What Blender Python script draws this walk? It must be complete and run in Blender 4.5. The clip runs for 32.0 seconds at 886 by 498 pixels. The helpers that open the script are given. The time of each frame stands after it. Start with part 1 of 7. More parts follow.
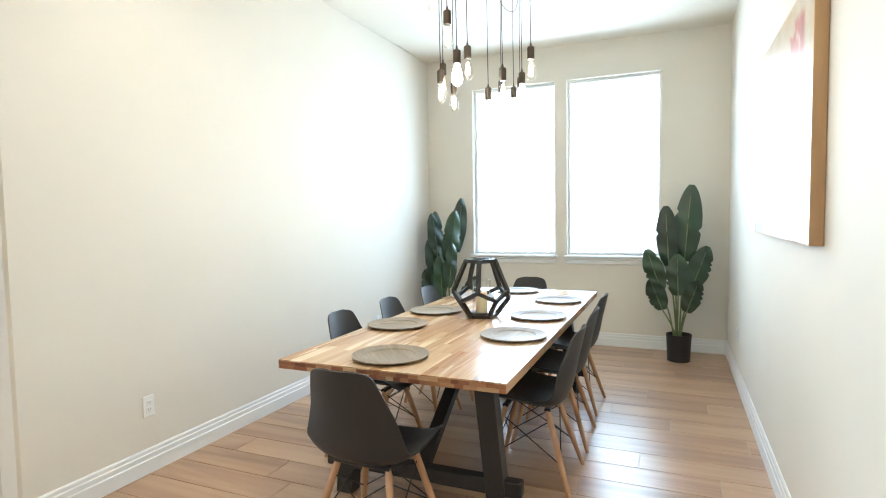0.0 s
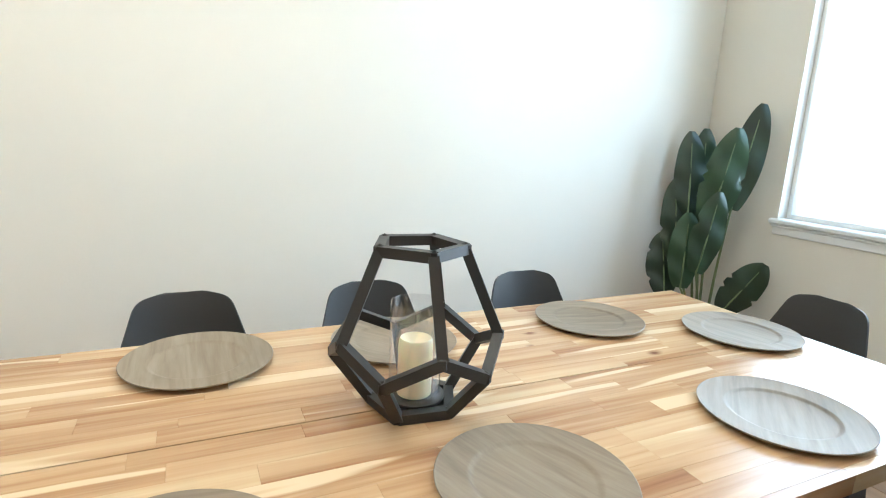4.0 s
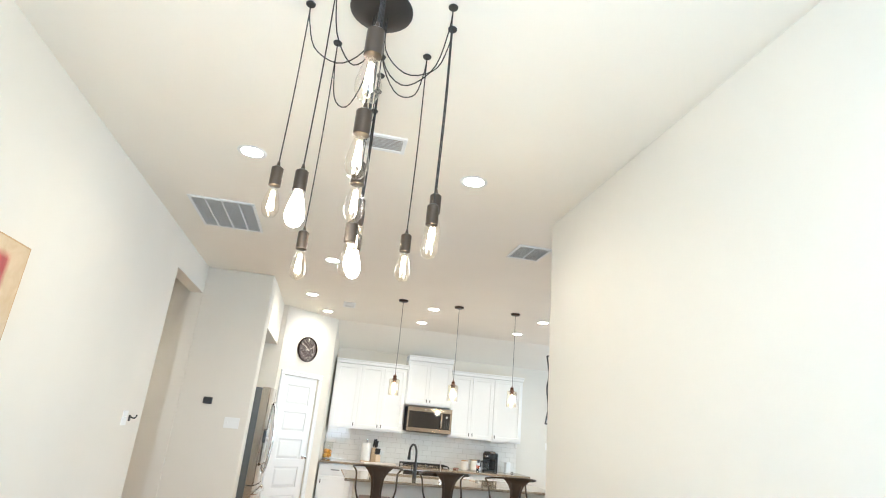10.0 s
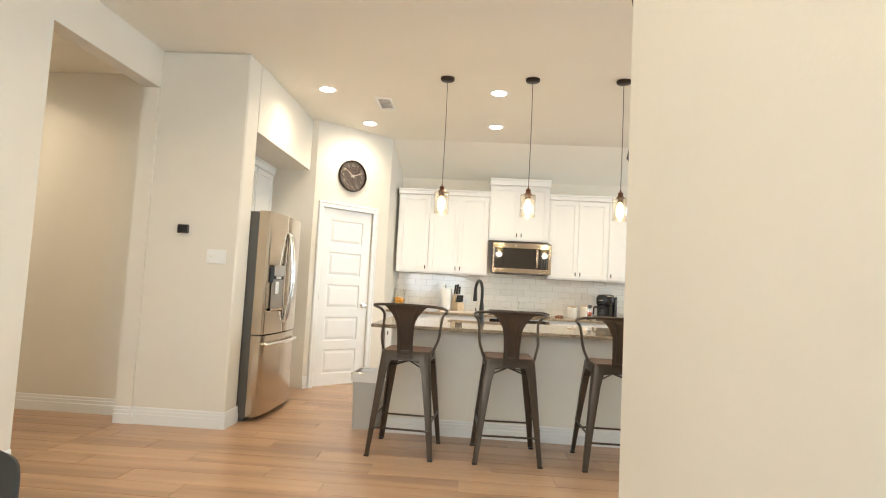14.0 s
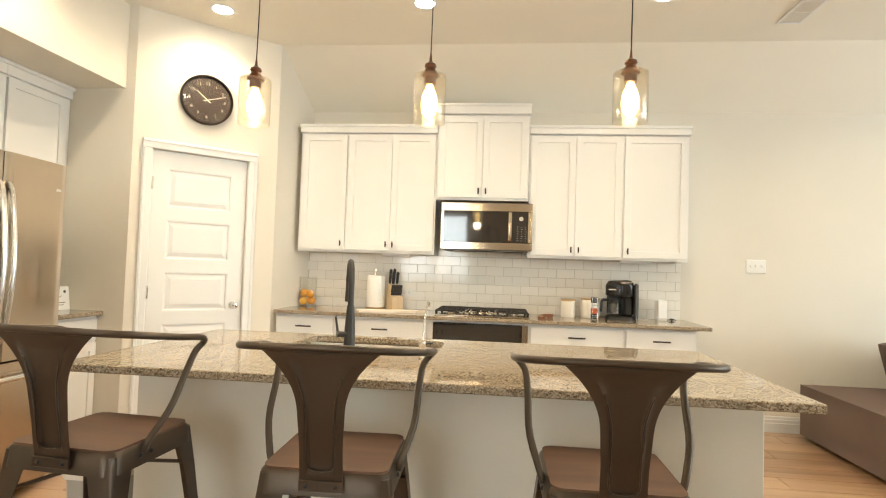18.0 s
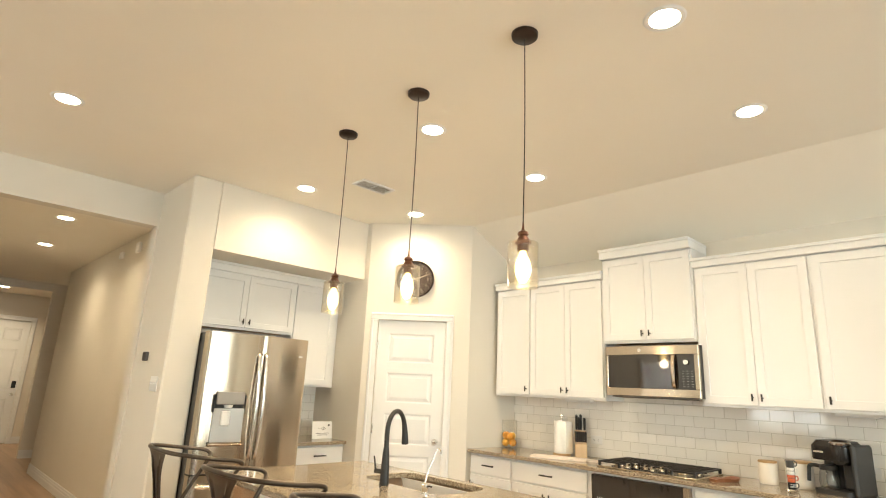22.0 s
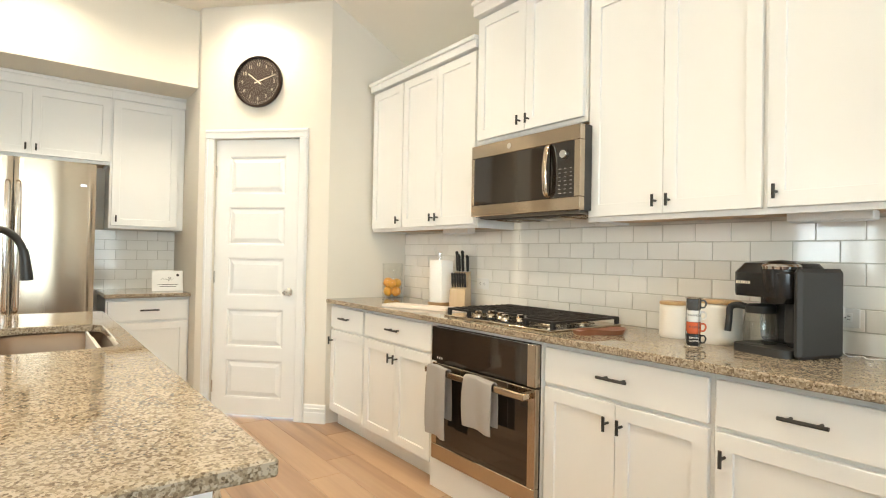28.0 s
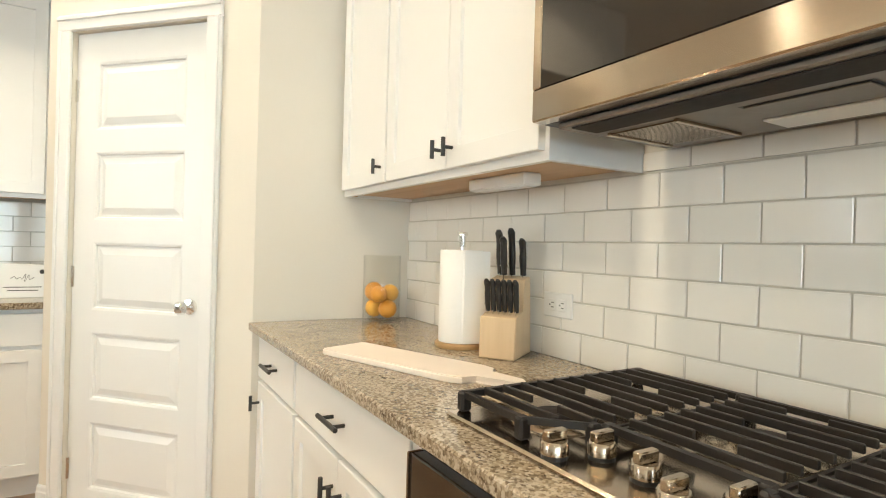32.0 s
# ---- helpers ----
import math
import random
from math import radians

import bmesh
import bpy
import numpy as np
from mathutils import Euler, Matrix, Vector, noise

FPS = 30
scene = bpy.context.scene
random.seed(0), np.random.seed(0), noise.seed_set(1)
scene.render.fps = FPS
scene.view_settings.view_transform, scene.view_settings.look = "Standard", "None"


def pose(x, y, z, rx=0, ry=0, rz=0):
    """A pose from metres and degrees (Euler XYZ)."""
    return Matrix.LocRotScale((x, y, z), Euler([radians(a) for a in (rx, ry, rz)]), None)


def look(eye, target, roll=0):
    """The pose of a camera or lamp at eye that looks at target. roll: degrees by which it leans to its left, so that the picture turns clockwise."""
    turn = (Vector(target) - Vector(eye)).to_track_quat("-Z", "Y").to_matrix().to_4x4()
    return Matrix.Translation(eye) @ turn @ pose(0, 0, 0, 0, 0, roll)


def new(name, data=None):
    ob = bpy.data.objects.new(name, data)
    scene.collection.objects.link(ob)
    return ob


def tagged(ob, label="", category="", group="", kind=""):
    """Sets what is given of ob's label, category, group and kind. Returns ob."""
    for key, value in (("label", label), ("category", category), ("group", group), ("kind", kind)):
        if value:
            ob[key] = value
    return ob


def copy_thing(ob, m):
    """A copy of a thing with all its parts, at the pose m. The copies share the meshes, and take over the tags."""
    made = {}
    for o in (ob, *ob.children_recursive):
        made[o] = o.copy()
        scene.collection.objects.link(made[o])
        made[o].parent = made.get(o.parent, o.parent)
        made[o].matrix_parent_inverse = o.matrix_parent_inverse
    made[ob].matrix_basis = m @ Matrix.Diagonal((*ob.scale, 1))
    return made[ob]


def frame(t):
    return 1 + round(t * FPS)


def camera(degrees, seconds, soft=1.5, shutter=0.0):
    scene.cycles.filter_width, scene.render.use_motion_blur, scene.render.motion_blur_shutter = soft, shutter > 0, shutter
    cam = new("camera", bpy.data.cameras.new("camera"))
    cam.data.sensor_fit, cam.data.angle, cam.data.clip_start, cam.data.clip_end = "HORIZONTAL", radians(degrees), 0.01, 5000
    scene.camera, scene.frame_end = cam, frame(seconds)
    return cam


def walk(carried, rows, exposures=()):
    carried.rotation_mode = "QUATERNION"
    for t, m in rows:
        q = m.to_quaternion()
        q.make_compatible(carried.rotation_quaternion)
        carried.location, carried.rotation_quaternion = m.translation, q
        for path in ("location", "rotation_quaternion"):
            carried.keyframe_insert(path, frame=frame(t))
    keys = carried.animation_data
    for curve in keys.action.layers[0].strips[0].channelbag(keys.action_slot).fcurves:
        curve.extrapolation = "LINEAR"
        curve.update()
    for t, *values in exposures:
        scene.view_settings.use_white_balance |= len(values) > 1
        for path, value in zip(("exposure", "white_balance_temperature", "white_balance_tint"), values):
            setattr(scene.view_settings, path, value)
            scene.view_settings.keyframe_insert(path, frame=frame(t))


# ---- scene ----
cam = camera(77.8, 32.0, soft=1.1)
PATH = [
    (0, (0.475, 5.841, 1.37), (1.252, 4.001, 1.249), -0.9),
    (0.5, (0.464, 5.457, 1.326), (1.239, 3.617, 1.201), -0.8),
    (1, (0.486, 5.117, 1.272), (1.329, 3.314, 1.066), -0.7),
    (1.5, (0.561, 4.788, 1.281), (1.544, 3.066, 1.015), -0.1),
    (2, (0.55, 4.457, 1.292), (1.772, 2.904, 0.983), 0.7),
    (2.5, (0.513, 4.145, 1.294), (1.959, 2.809, 0.943), 1.1),
    (3, (0.564, 3.795, 1.313), (2.107, 2.58, 0.932), 2.1),
    (3.5, (0.564, 3.442, 1.342), (2.22, 2.402, 0.921), 3.4),
    (4, (0.561, 3.051, 1.32), (2.328, 2.211, 0.906), 2.8),
    (4.5, (0.62, 2.664, 1.354), (2.416, 1.905, 0.912), 3.5),
    (6.5, (0.781, 1.356, 1.324), (2.743, 1.317, 0.937), 1.7),
    (7, (0.805, 1.199, 1.388), (2.61, 1.942, 0.951), 3.1),
    (7.5, (0.888, 1.182, 1.423), (2.375, 2.475, 1.079), 4.5),
    (8, (1.058, 1.115, 1.526), (2.137, 2.798, 1.48), 4.6),
    (8.5, (1.213, 0.949, 1.518), (1.933, 2.778, 1.889), 5.0),
    (9, (1.317, 0.758, 1.549), (1.793, 2.608, 2.14), 5.7),
    (9.5, (1.407, 0.645, 1.589), (1.783, 2.511, 2.202), 5.9),
    (10, (1.563, 0.641, 1.516), (1.905, 2.51, 2.141), 5.3),
    (10.5, (1.808, 0.699, 1.464), (2.109, 2.571, 2.099), 4.9),
    (11, (2.003, 0.879, 1.393), (2.256, 2.766, 2.005), 4.4),
    (11.5, (2.195, 1.134, 1.342), (2.407, 3.06, 1.838), 4.1),
    (12, (2.391, 1.426, 1.258), (2.54, 3.388, 1.617), 3.6),
    (12.5, (2.498, 1.741, 1.215), (2.563, 3.725, 1.46), 3.3),
    (13, (2.561, 2.121, 1.251), (2.565, 4.113, 1.429), 3.4),
    (13.5, (2.646, 2.557, 1.241), (2.592, 4.551, 1.392), 3.2),
    (15.5, (2.748, 4.071, 1.249), (2.554, 6.058, 1.358), 2.9),
    (16, (2.742, 4.434, 1.262), (2.561, 6.423, 1.368), 2.7),
    (16.5, (2.846, 4.784, 1.243), (2.665, 6.772, 1.361), 2.5),
    (17, (2.975, 5.123, 1.204), (2.8, 7.111, 1.33), 2.2),
    (17.5, (3.169, 5.365, 1.245), (2.992, 7.354, 1.342), 2.1),
    (18, (3.472, 5.569, 1.292), (3.263, 7.557, 1.364), 1.9),
    (18.5, (3.715, 5.792, 1.296), (3.462, 7.775, 1.363), 1.9),
    (19, (3.922, 5.974, 1.304), (3.517, 7.931, 1.37), 2.0),
    (19.5, (4.128, 6.113, 1.374), (3.383, 7.968, 1.408), 2.2),
    (20, (4.371, 6.11, 1.44), (3.352, 7.83, 1.486), 2.3),
    (20.5, (4.671, 6.06, 1.523), (3.49, 7.666, 1.683), 2.4),
    (21, (4.952, 6.073, 1.498), (3.657, 7.553, 1.861), 2.5),
    (21.5, (5.173, 6.002, 1.478), (3.802, 7.379, 1.952), 2.6),
    (22, (5.376, 5.903, 1.45), (3.975, 7.243, 1.943), 2.6),
    (22.5, (5.565, 5.873, 1.385), (4.146, 7.192, 1.88), 2.5),
    (23, (5.737, 5.841, 1.335), (4.292, 7.138, 1.813), 2.4),
    (23.5, (5.809, 5.845, 1.294), (4.335, 7.144, 1.666), 2.2),
    (24, (5.838, 5.861, 1.26), (4.344, 7.169, 1.503), 2.1),
    (24.5, (5.852, 5.907, 1.242), (4.351, 7.222, 1.373), 1.8),
    (25, (5.812, 6.105, 1.221), (4.306, 7.42, 1.268), 1.6),
    (25.5, (5.75, 6.408, 1.245), (4.236, 7.716, 1.258), 1.3),
    (26, (5.695, 6.786, 1.259), (4.174, 8.085, 1.267), 1.3),
    (26.5, (5.581, 7.167, 1.24), (4.059, 8.465, 1.247), 1.3),
    (28.5, (5.262, 8.497, 1.24), (3.593, 9.599, 1.27), 1.2),
    (29, (5.184, 8.817, 1.252), (3.431, 9.78, 1.275), 1.4),
    (29.5, (5.073, 9.081, 1.238), (3.29, 9.987, 1.262), 1.6),
    (30, (4.86, 9.272, 1.237), (3.086, 10.195, 1.261), 1.5),
    (30.5, (4.61, 9.445, 1.219), (2.863, 10.418, 1.235), 1.1),
    (31, (4.36, 9.538, 1.222), (2.627, 10.535, 1.213), 1.0),
    (31.5, (4.071, 9.52, 1.228), (2.345, 10.529, 1.205), 1.1),
    (32, (3.791, 9.47, 1.217), (2.073, 10.495, 1.213), 1.6),
]
walk(cam, [(t, look(eye, target, roll)) for t, eye, target, roll in PATH],
     exposures=[(0, 1.90, 5600, 4), (3, 1.90, 5450, 3), (6.5, 1.85, 5520, 6), (10, 1.84, 5550, 6), (12, 1.84, 5800, 7), (13.5, 1.75, 6250, 8), (16, 1.74, 7000, 8), (24, 1.73, 7200, 7), (26.5, 1.74, 6850, 7), (29, 1.76, 6450, 5), (32, 1.76, 6450, 5)])

# ---- world, sun, exposure ----
world = bpy.data.worlds.new("world")
scene.world = world
world.use_nodes = True
_wn = world.node_tree.nodes
_sky = _wn.new("ShaderNodeTexSky")
_sky.sky_type = 'NISHITA'
_sky.sun_disc = False
_sky.sun_elevation = radians(52)
_sky.sun_rotation = radians(-54)
world.node_tree.links.new(_sky.outputs[0], _wn["Background"].inputs[0])
_wn["Background"].inputs[1].default_value = 0.15
_sun = bpy.data.lights.new("sun", 'SUN')
_sun.energy = 3.0
_sun.angle = radians(0.5)
_sun.color = (1.0, 0.95, 0.88)
_so = new("sun", _sun)
_so.matrix_world = look((-22, 16, 40), (0, 0, 0))


def area_lamp(name, m, sx, sy, watts, col=(1, 1, 1), spread=180):
    """A lamp in an opening or fitting, shining along its -z."""
    d = bpy.data.lights.new(name, 'AREA')
    d.shape, d.size, d.size_y, d.energy, d.color = 'RECTANGLE', sx, sy, watts, col
    d.spread = radians(spread)
    o = new(name, d)
    o.matrix_world = m
    return o


def point_lamp(name, at, watts, col, r=0.03):
    d = bpy.data.lights.new(name, 'POINT')
    d.energy, d.color, d.shadow_soft_size = watts, col, r
    o = new(name, d)
    o.location = at
    return o


WARM = (1.0, 0.82, 0.60)
DAY = (0.76, 0.90, 1.0)
LAMP_KITCHEN, LAMP_DINING, LAMP_HALL, LAMP_WIN, LAMP_LIV, LAMP_PEND = 2.75, 1.6, 2.9, 9.0, 21.5, 1.6


# ---- materials ----
def mat(name, col=(0.8, 0.8, 0.8), rough=0.5, metal=0.0):
    m = bpy.data.materials.new(name)
    m.use_nodes = True
    b = m.node_tree.nodes["Principled BSDF"]
    b.inputs["Base Color"].default_value = (*col, 1)
    b.inputs["Roughness"].default_value = rough
    b.inputs["Metallic"].default_value = metal
    return m


def node(m, kind, **inputs):
    n = m.node_tree.nodes.new(kind)
    for k, v in inputs.items():
        n.inputs[k.replace("_", " ")].default_value = v
    return n


def link(m, a, b):
    m.node_tree.links.new(a, b)


def bsdf(m):
    return m.node_tree.nodes["Principled BSDF"]


def coords(m, scale=(1, 1, 1), kind="Object"):
    tc = m.node_tree.nodes.new("ShaderNodeTexCoord")
    mp = m.node_tree.nodes.new("ShaderNodeMapping")
    mp.inputs["Scale"].default_value = scale
    link(m, tc.outputs[kind], mp.inputs[0])
    return mp


def ramp(m, fac, stops):
    r = m.node_tree.nodes.new("ShaderNodeValToRGB")
    while len(r.color_ramp.elements) < len(stops):
        r.color_ramp.elements.new(0.5)
    for e, (p, c) in zip(r.color_ramp.elements, stops):
        e.position, e.color = p, (*c, 1)
    link(m, fac, r.inputs[0])
    return r


def bump(m, height, strength=0.1, dist=0.01):
    b = m.node_tree.nodes.new("ShaderNodeBump")
    b.inputs["Strength"].default_value = strength
    b.inputs["Distance"].default_value = dist
    link(m, height, b.inputs["Height"])
    link(m, b.outputs[0], bsdf(m).inputs["Normal"])
    return b


def painted(name, col, rough=0.5, var=0.04, grain=60.0, strength=0.08, metal=0.0):
    """A painted or moulded surface: slight colour drift, fine relief and uneven gloss."""
    m = mat(name, col, rough, metal)
    mp = coords(m)
    big = node(m, "ShaderNodeTexNoise", Scale=1.7, Detail=3.0)
    link(m, mp.outputs[0], big.inputs[0])
    lo = tuple(max(0, c * (1 - var)) for c in col)
    hi = tuple(min(1, c * (1 + var)) for c in col)
    r = ramp(m, big.outputs[0], [(0.3, lo), (0.7, hi)])
    link(m, r.outputs[0], bsdf(m).inputs["Base Color"])
    fine = node(m, "ShaderNodeTexNoise", Scale=grain, Detail=4.0)
    link(m, mp.outputs[0], fine.inputs[0])
    bump(m, fine.outputs[0], strength, 0.002)
    rr = node(m, "ShaderNodeMapRange")
    rr.inputs["To Min"].default_value = max(0.02, rough - 0.06)
    rr.inputs["To Max"].default_value = min(1, rough + 0.06)
    link(m, fine.outputs[0], rr.inputs[0])
    link(m, rr.outputs[0], bsdf(m).inputs["Roughness"])
    return m


def wood(name, stops, scale=(1, 1, 1), rough=0.4, along="x", rand=0.0, ring=9.0, strength=0.05):
    """Wood with grain along an axis; rand shifts the tone from piece to piece."""
    m = mat(name, stops[0][1], rough)
    k = {"x": (0.35, 4, 4), "y": (4, 0.35, 4), "z": (4, 4, 0.35)}[along]
    mp = coords(m, tuple(a * b for a, b in zip(k, scale)))
    info = m.node_tree.nodes.new("ShaderNodeObjectInfo")
    off = node(m, "ShaderNodeVectorMath")
    off.operation = 'MULTIPLY_ADD'
    link(m, info.outputs["Random"], off.inputs[0])
    off.inputs[1].default_value = (37, 53, 71)
    link(m, mp.outputs[0], off.inputs[2])
    n1 = node(m, "ShaderNodeTexNoise", Scale=1.3, Detail=6.0, Distortion=1.2)
    link(m, off.outputs[0], n1.inputs[0])
    n2 = node(m, "ShaderNodeTexNoise", Scale=ring, Detail=5.0)
    link(m, off.outputs[0], n2.inputs[0])
    mix = node(m, "ShaderNodeMath")
    mix.operation = 'MULTIPLY_ADD'
    link(m, n2.outputs[0], mix.inputs[0])
    mix.inputs[1].default_value = 0.35
    link(m, n1.outputs[0], mix.inputs[2])
    sh = node(m, "ShaderNodeMath")
    sh.operation = 'MULTIPLY_ADD'
    link(m, info.outputs["Random"], sh.inputs[0])
    sh.inputs[1].default_value = rand
    link(m, mix.outputs[0], sh.inputs[2])
    sub = node(m, "ShaderNodeMath")
    sub.operation = 'SUBTRACT'
    link(m, sh.outputs[0], sub.inputs[0])
    sub.inputs[1].default_value = 0.17 + rand / 2
    r = ramp(m, sub.outputs[0], stops)
    link(m, r.outputs[0], bsdf(m).inputs["Base Color"])
    bump(m, n2.outputs[0], strength, 0.002)
    return m


def glass(name, tint=(1, 1, 1), rough=0.0, sheen=0.035):
    """Thin clear glass: mostly see-through, with a mirror's sheen by the angle."""
    m = bpy.data.materials.new(name)
    m.use_nodes = True
    nt = m.node_tree
    nt.nodes.clear()
    out = nt.nodes.new("ShaderNodeOutputMaterial")
    tr = nt.nodes.new("ShaderNodeBsdfTransparent")
    tr.inputs[0].default_value = (*tint, 1)
    gl = nt.nodes.new("ShaderNodeBsdfGlossy")
    gl.inputs["Roughness"].default_value = rough
    lw = nt.nodes.new("ShaderNodeLayerWeight")
    lw.inputs[0].default_value = 0.5
    pw = nt.nodes.new("ShaderNodeMath")
    pw.operation = 'POWER'
    pw.inputs[1].default_value = 4.0
    nt.links.new(lw.outputs["Facing"], pw.inputs[0])
    fr = nt.nodes.new("ShaderNodeMath")
    fr.operation = 'MULTIPLY_ADD'
    fr.inputs[1].default_value, fr.inputs[2].default_value = 0.55, sheen
    nt.links.new(pw.outputs[0], fr.inputs[0])
    mx = nt.nodes.new("ShaderNodeMixShader")
    nt.links.new(fr.outputs[0], mx.inputs[0])
    nt.links.new(tr.outputs[0], mx.inputs[1])
    nt.links.new(gl.outputs[0], mx.inputs[2])
    nt.links.new(mx.outputs[0], out.inputs[0])
    return m


def glow(name, col, strength):
    m = bpy.data.materials.new(name)
    m.use_nodes = True
    b = bsdf(m)
    b.inputs["Base Color"].default_value = (0.8, 0.8, 0.8, 1)
    b.inputs["Emission Color"].default_value = (*col, 1)
    b.inputs["Emission Strength"].default_value = strength
    return m


WALL = painted("wall paint", (0.725, 0.69, 0.615), 0.7, 0.015, 90, 0.25)
CEILING = painted("ceiling paint", (0.84, 0.805, 0.72), 0.8, 0.01, 120, 0.3)
TRIM = painted("white trim paint", (0.78, 0.79, 0.785), 0.35, 0.015, 30, 0.04)
CABINET = painted("white cabinet paint", (0.80, 0.805, 0.795), 0.32, 0.015, 40, 0.04)
GREYPAINT = painted("grey island paint", (0.735, 0.71, 0.635), 0.55, 0.02, 80, 0.15)
BLACK = painted("matt black metal", (0.022, 0.02, 0.018), 0.42, 0.15, 60, 0.03, 0.0)
BLACKWOOD = painted("black stained wood", (0.025, 0.023, 0.022), 0.5, 0.2, 50, 0.1)
CHAIRBLACK = painted("black moulded plastic", (0.027, 0.026, 0.025), 0.5, 0.06, 200, 0.05)
BRONZE = painted("oil-rubbed bronze", (0.035, 0.022, 0.016), 0.36, 0.2, 40, 0.05, 0.6)
PLASTIC = painted("white plastic", (0.82, 0.82, 0.80), 0.35, 0.01, 30, 0.01)
DARK = painted("dark void plastic", (0.012, 0.012, 0.013), 0.35, 0.1, 60, 0.03)
SOFA = painted("brown-grey sofa cloth", (0.16, 0.115, 0.095), 0.9, 0.12, 260, 0.5)
CHROME = mat("chrome", (0.8, 0.79, 0.77), 0.12, 1.0)
CLEAR = glass("clear glass", (0.97, 0.98, 0.97), 0.0, 0.06)


def steel_material():
    m = mat("brushed stainless steel", (0.52, 0.435, 0.34), 0.2, 1.0)
    mp = coords(m, (1, 400, 1))
    n = node(m, "ShaderNodeTexNoise", Scale=2.0, Detail=3.0)
    link(m, mp.outputs[0], n.inputs[0])
    bump(m, n.outputs[0], 0.03, 0.001)
    big = node(m, "ShaderNodeTexNoise", Scale=1.2, Detail=2.0)
    mp2 = coords(m, (1, 1.3, 0.15))
    link(m, mp2.outputs[0], big.inputs[0])
    rr = node(m, "ShaderNodeMapRange")
    rr.inputs["To Min"].default_value, rr.inputs["To Max"].default_value = 0.11, 0.21
    link(m, big.outputs[0], rr.inputs[0])
    link(m, rr.outputs[0], bsdf(m).inputs["Roughness"])
    tg = m.node_tree.nodes.new("ShaderNodeTangent")
    tg.direction_type, tg.axis = 'RADIAL', 'Z'
    link(m, tg.outputs[0], bsdf(m).inputs["Tangent"])
    bsdf(m).inputs["Anisotropic"].default_value = 0.8
    bsdf(m).inputs["Anisotropic Rotation"].default_value = 0.25
    return m


STEEL = steel_material()


def granite_material():
    m = mat("speckled tan granite", (0.4, 0.33, 0.25), 0.12)
    mp = coords(m)
    v1 = node(m, "ShaderNodeTexVoronoi", Scale=185.0)
    v2 = node(m, "ShaderNodeTexVoronoi", Scale=320.0)
    n1 = node(m, "ShaderNodeTexNoise", Scale=9.0, Detail=5.0)
    n2 = node(m, "ShaderNodeTexNoise", Scale=55.0, Detail=4.0)
    for n in (v1, v2, n1, n2):
        link(m, mp.outputs[0], n.inputs[0])
    sep = m.node_tree.nodes.new("ShaderNodeSeparateColor")
    link(m, v1.outputs["Color"], sep.inputs[0])
    a = node(m, "ShaderNodeMath")
    a.operation = 'MULTIPLY_ADD'
    link(m, n1.outputs[0], a.inputs[0])
    a.inputs[1].default_value = 0.55
    link(m, sep.outputs[0], a.inputs[2])
    r = ramp(m, a.outputs[0], [(0.20, (0.095, 0.067, 0.043)), (0.36, (0.175, 0.13, 0.084)), (0.55, (0.265, 0.208, 0.14)),
                               (0.85, (0.345, 0.28, 0.20)), (1.0, (0.44, 0.372, 0.285))])
    sep2 = m.node_tree.nodes.new("ShaderNodeSeparateColor")
    link(m, v2.outputs["Color"], sep2.inputs[0])
    r2 = ramp(m, sep2.outputs[1], [(0.08, (0.12, 0.10, 0.09)), (0.2, (1, 1, 1))])
    mx = m.node_tree.nodes.new("ShaderNodeMix")
    mx.data_type, mx.blend_type = 'RGBA', 'MULTIPLY'
    mx.inputs[0].default_value = 0.45
    link(m, r.outputs[0], mx.inputs[6])
    link(m, r2.outputs[0], mx.inputs[7])
    link(m, mx.outputs[2], bsdf(m).inputs["Base Color"])
    rr = node(m, "ShaderNodeMapRange")
    rr.inputs["To Min"].default_value, rr.inputs["To Max"].default_value = 0.02, 0.055
    link(m, n2.outputs[0], rr.inputs[0])
    link(m, rr.outputs[0], bsdf(m).inputs["Roughness"])
    return m


GRANITE = granite_material()
FLOORWOOD = wood("wood-look floor plank", [(0.2, (0.25, 0.148, 0.083)), (0.5, (0.395, 0.245, 0.145)), (0.85, (0.51, 0.345, 0.215))],
                 (0.7, 1.1, 1), 0.31, "x", 0.35, 7.0, 0.06)
bsdf(FLOORWOOD).inputs["Specular IOR Level"].default_value = 0.9
GROUT = painted("grey grout", (0.46, 0.41, 0.34), 0.85, 0.05, 200, 0.2)


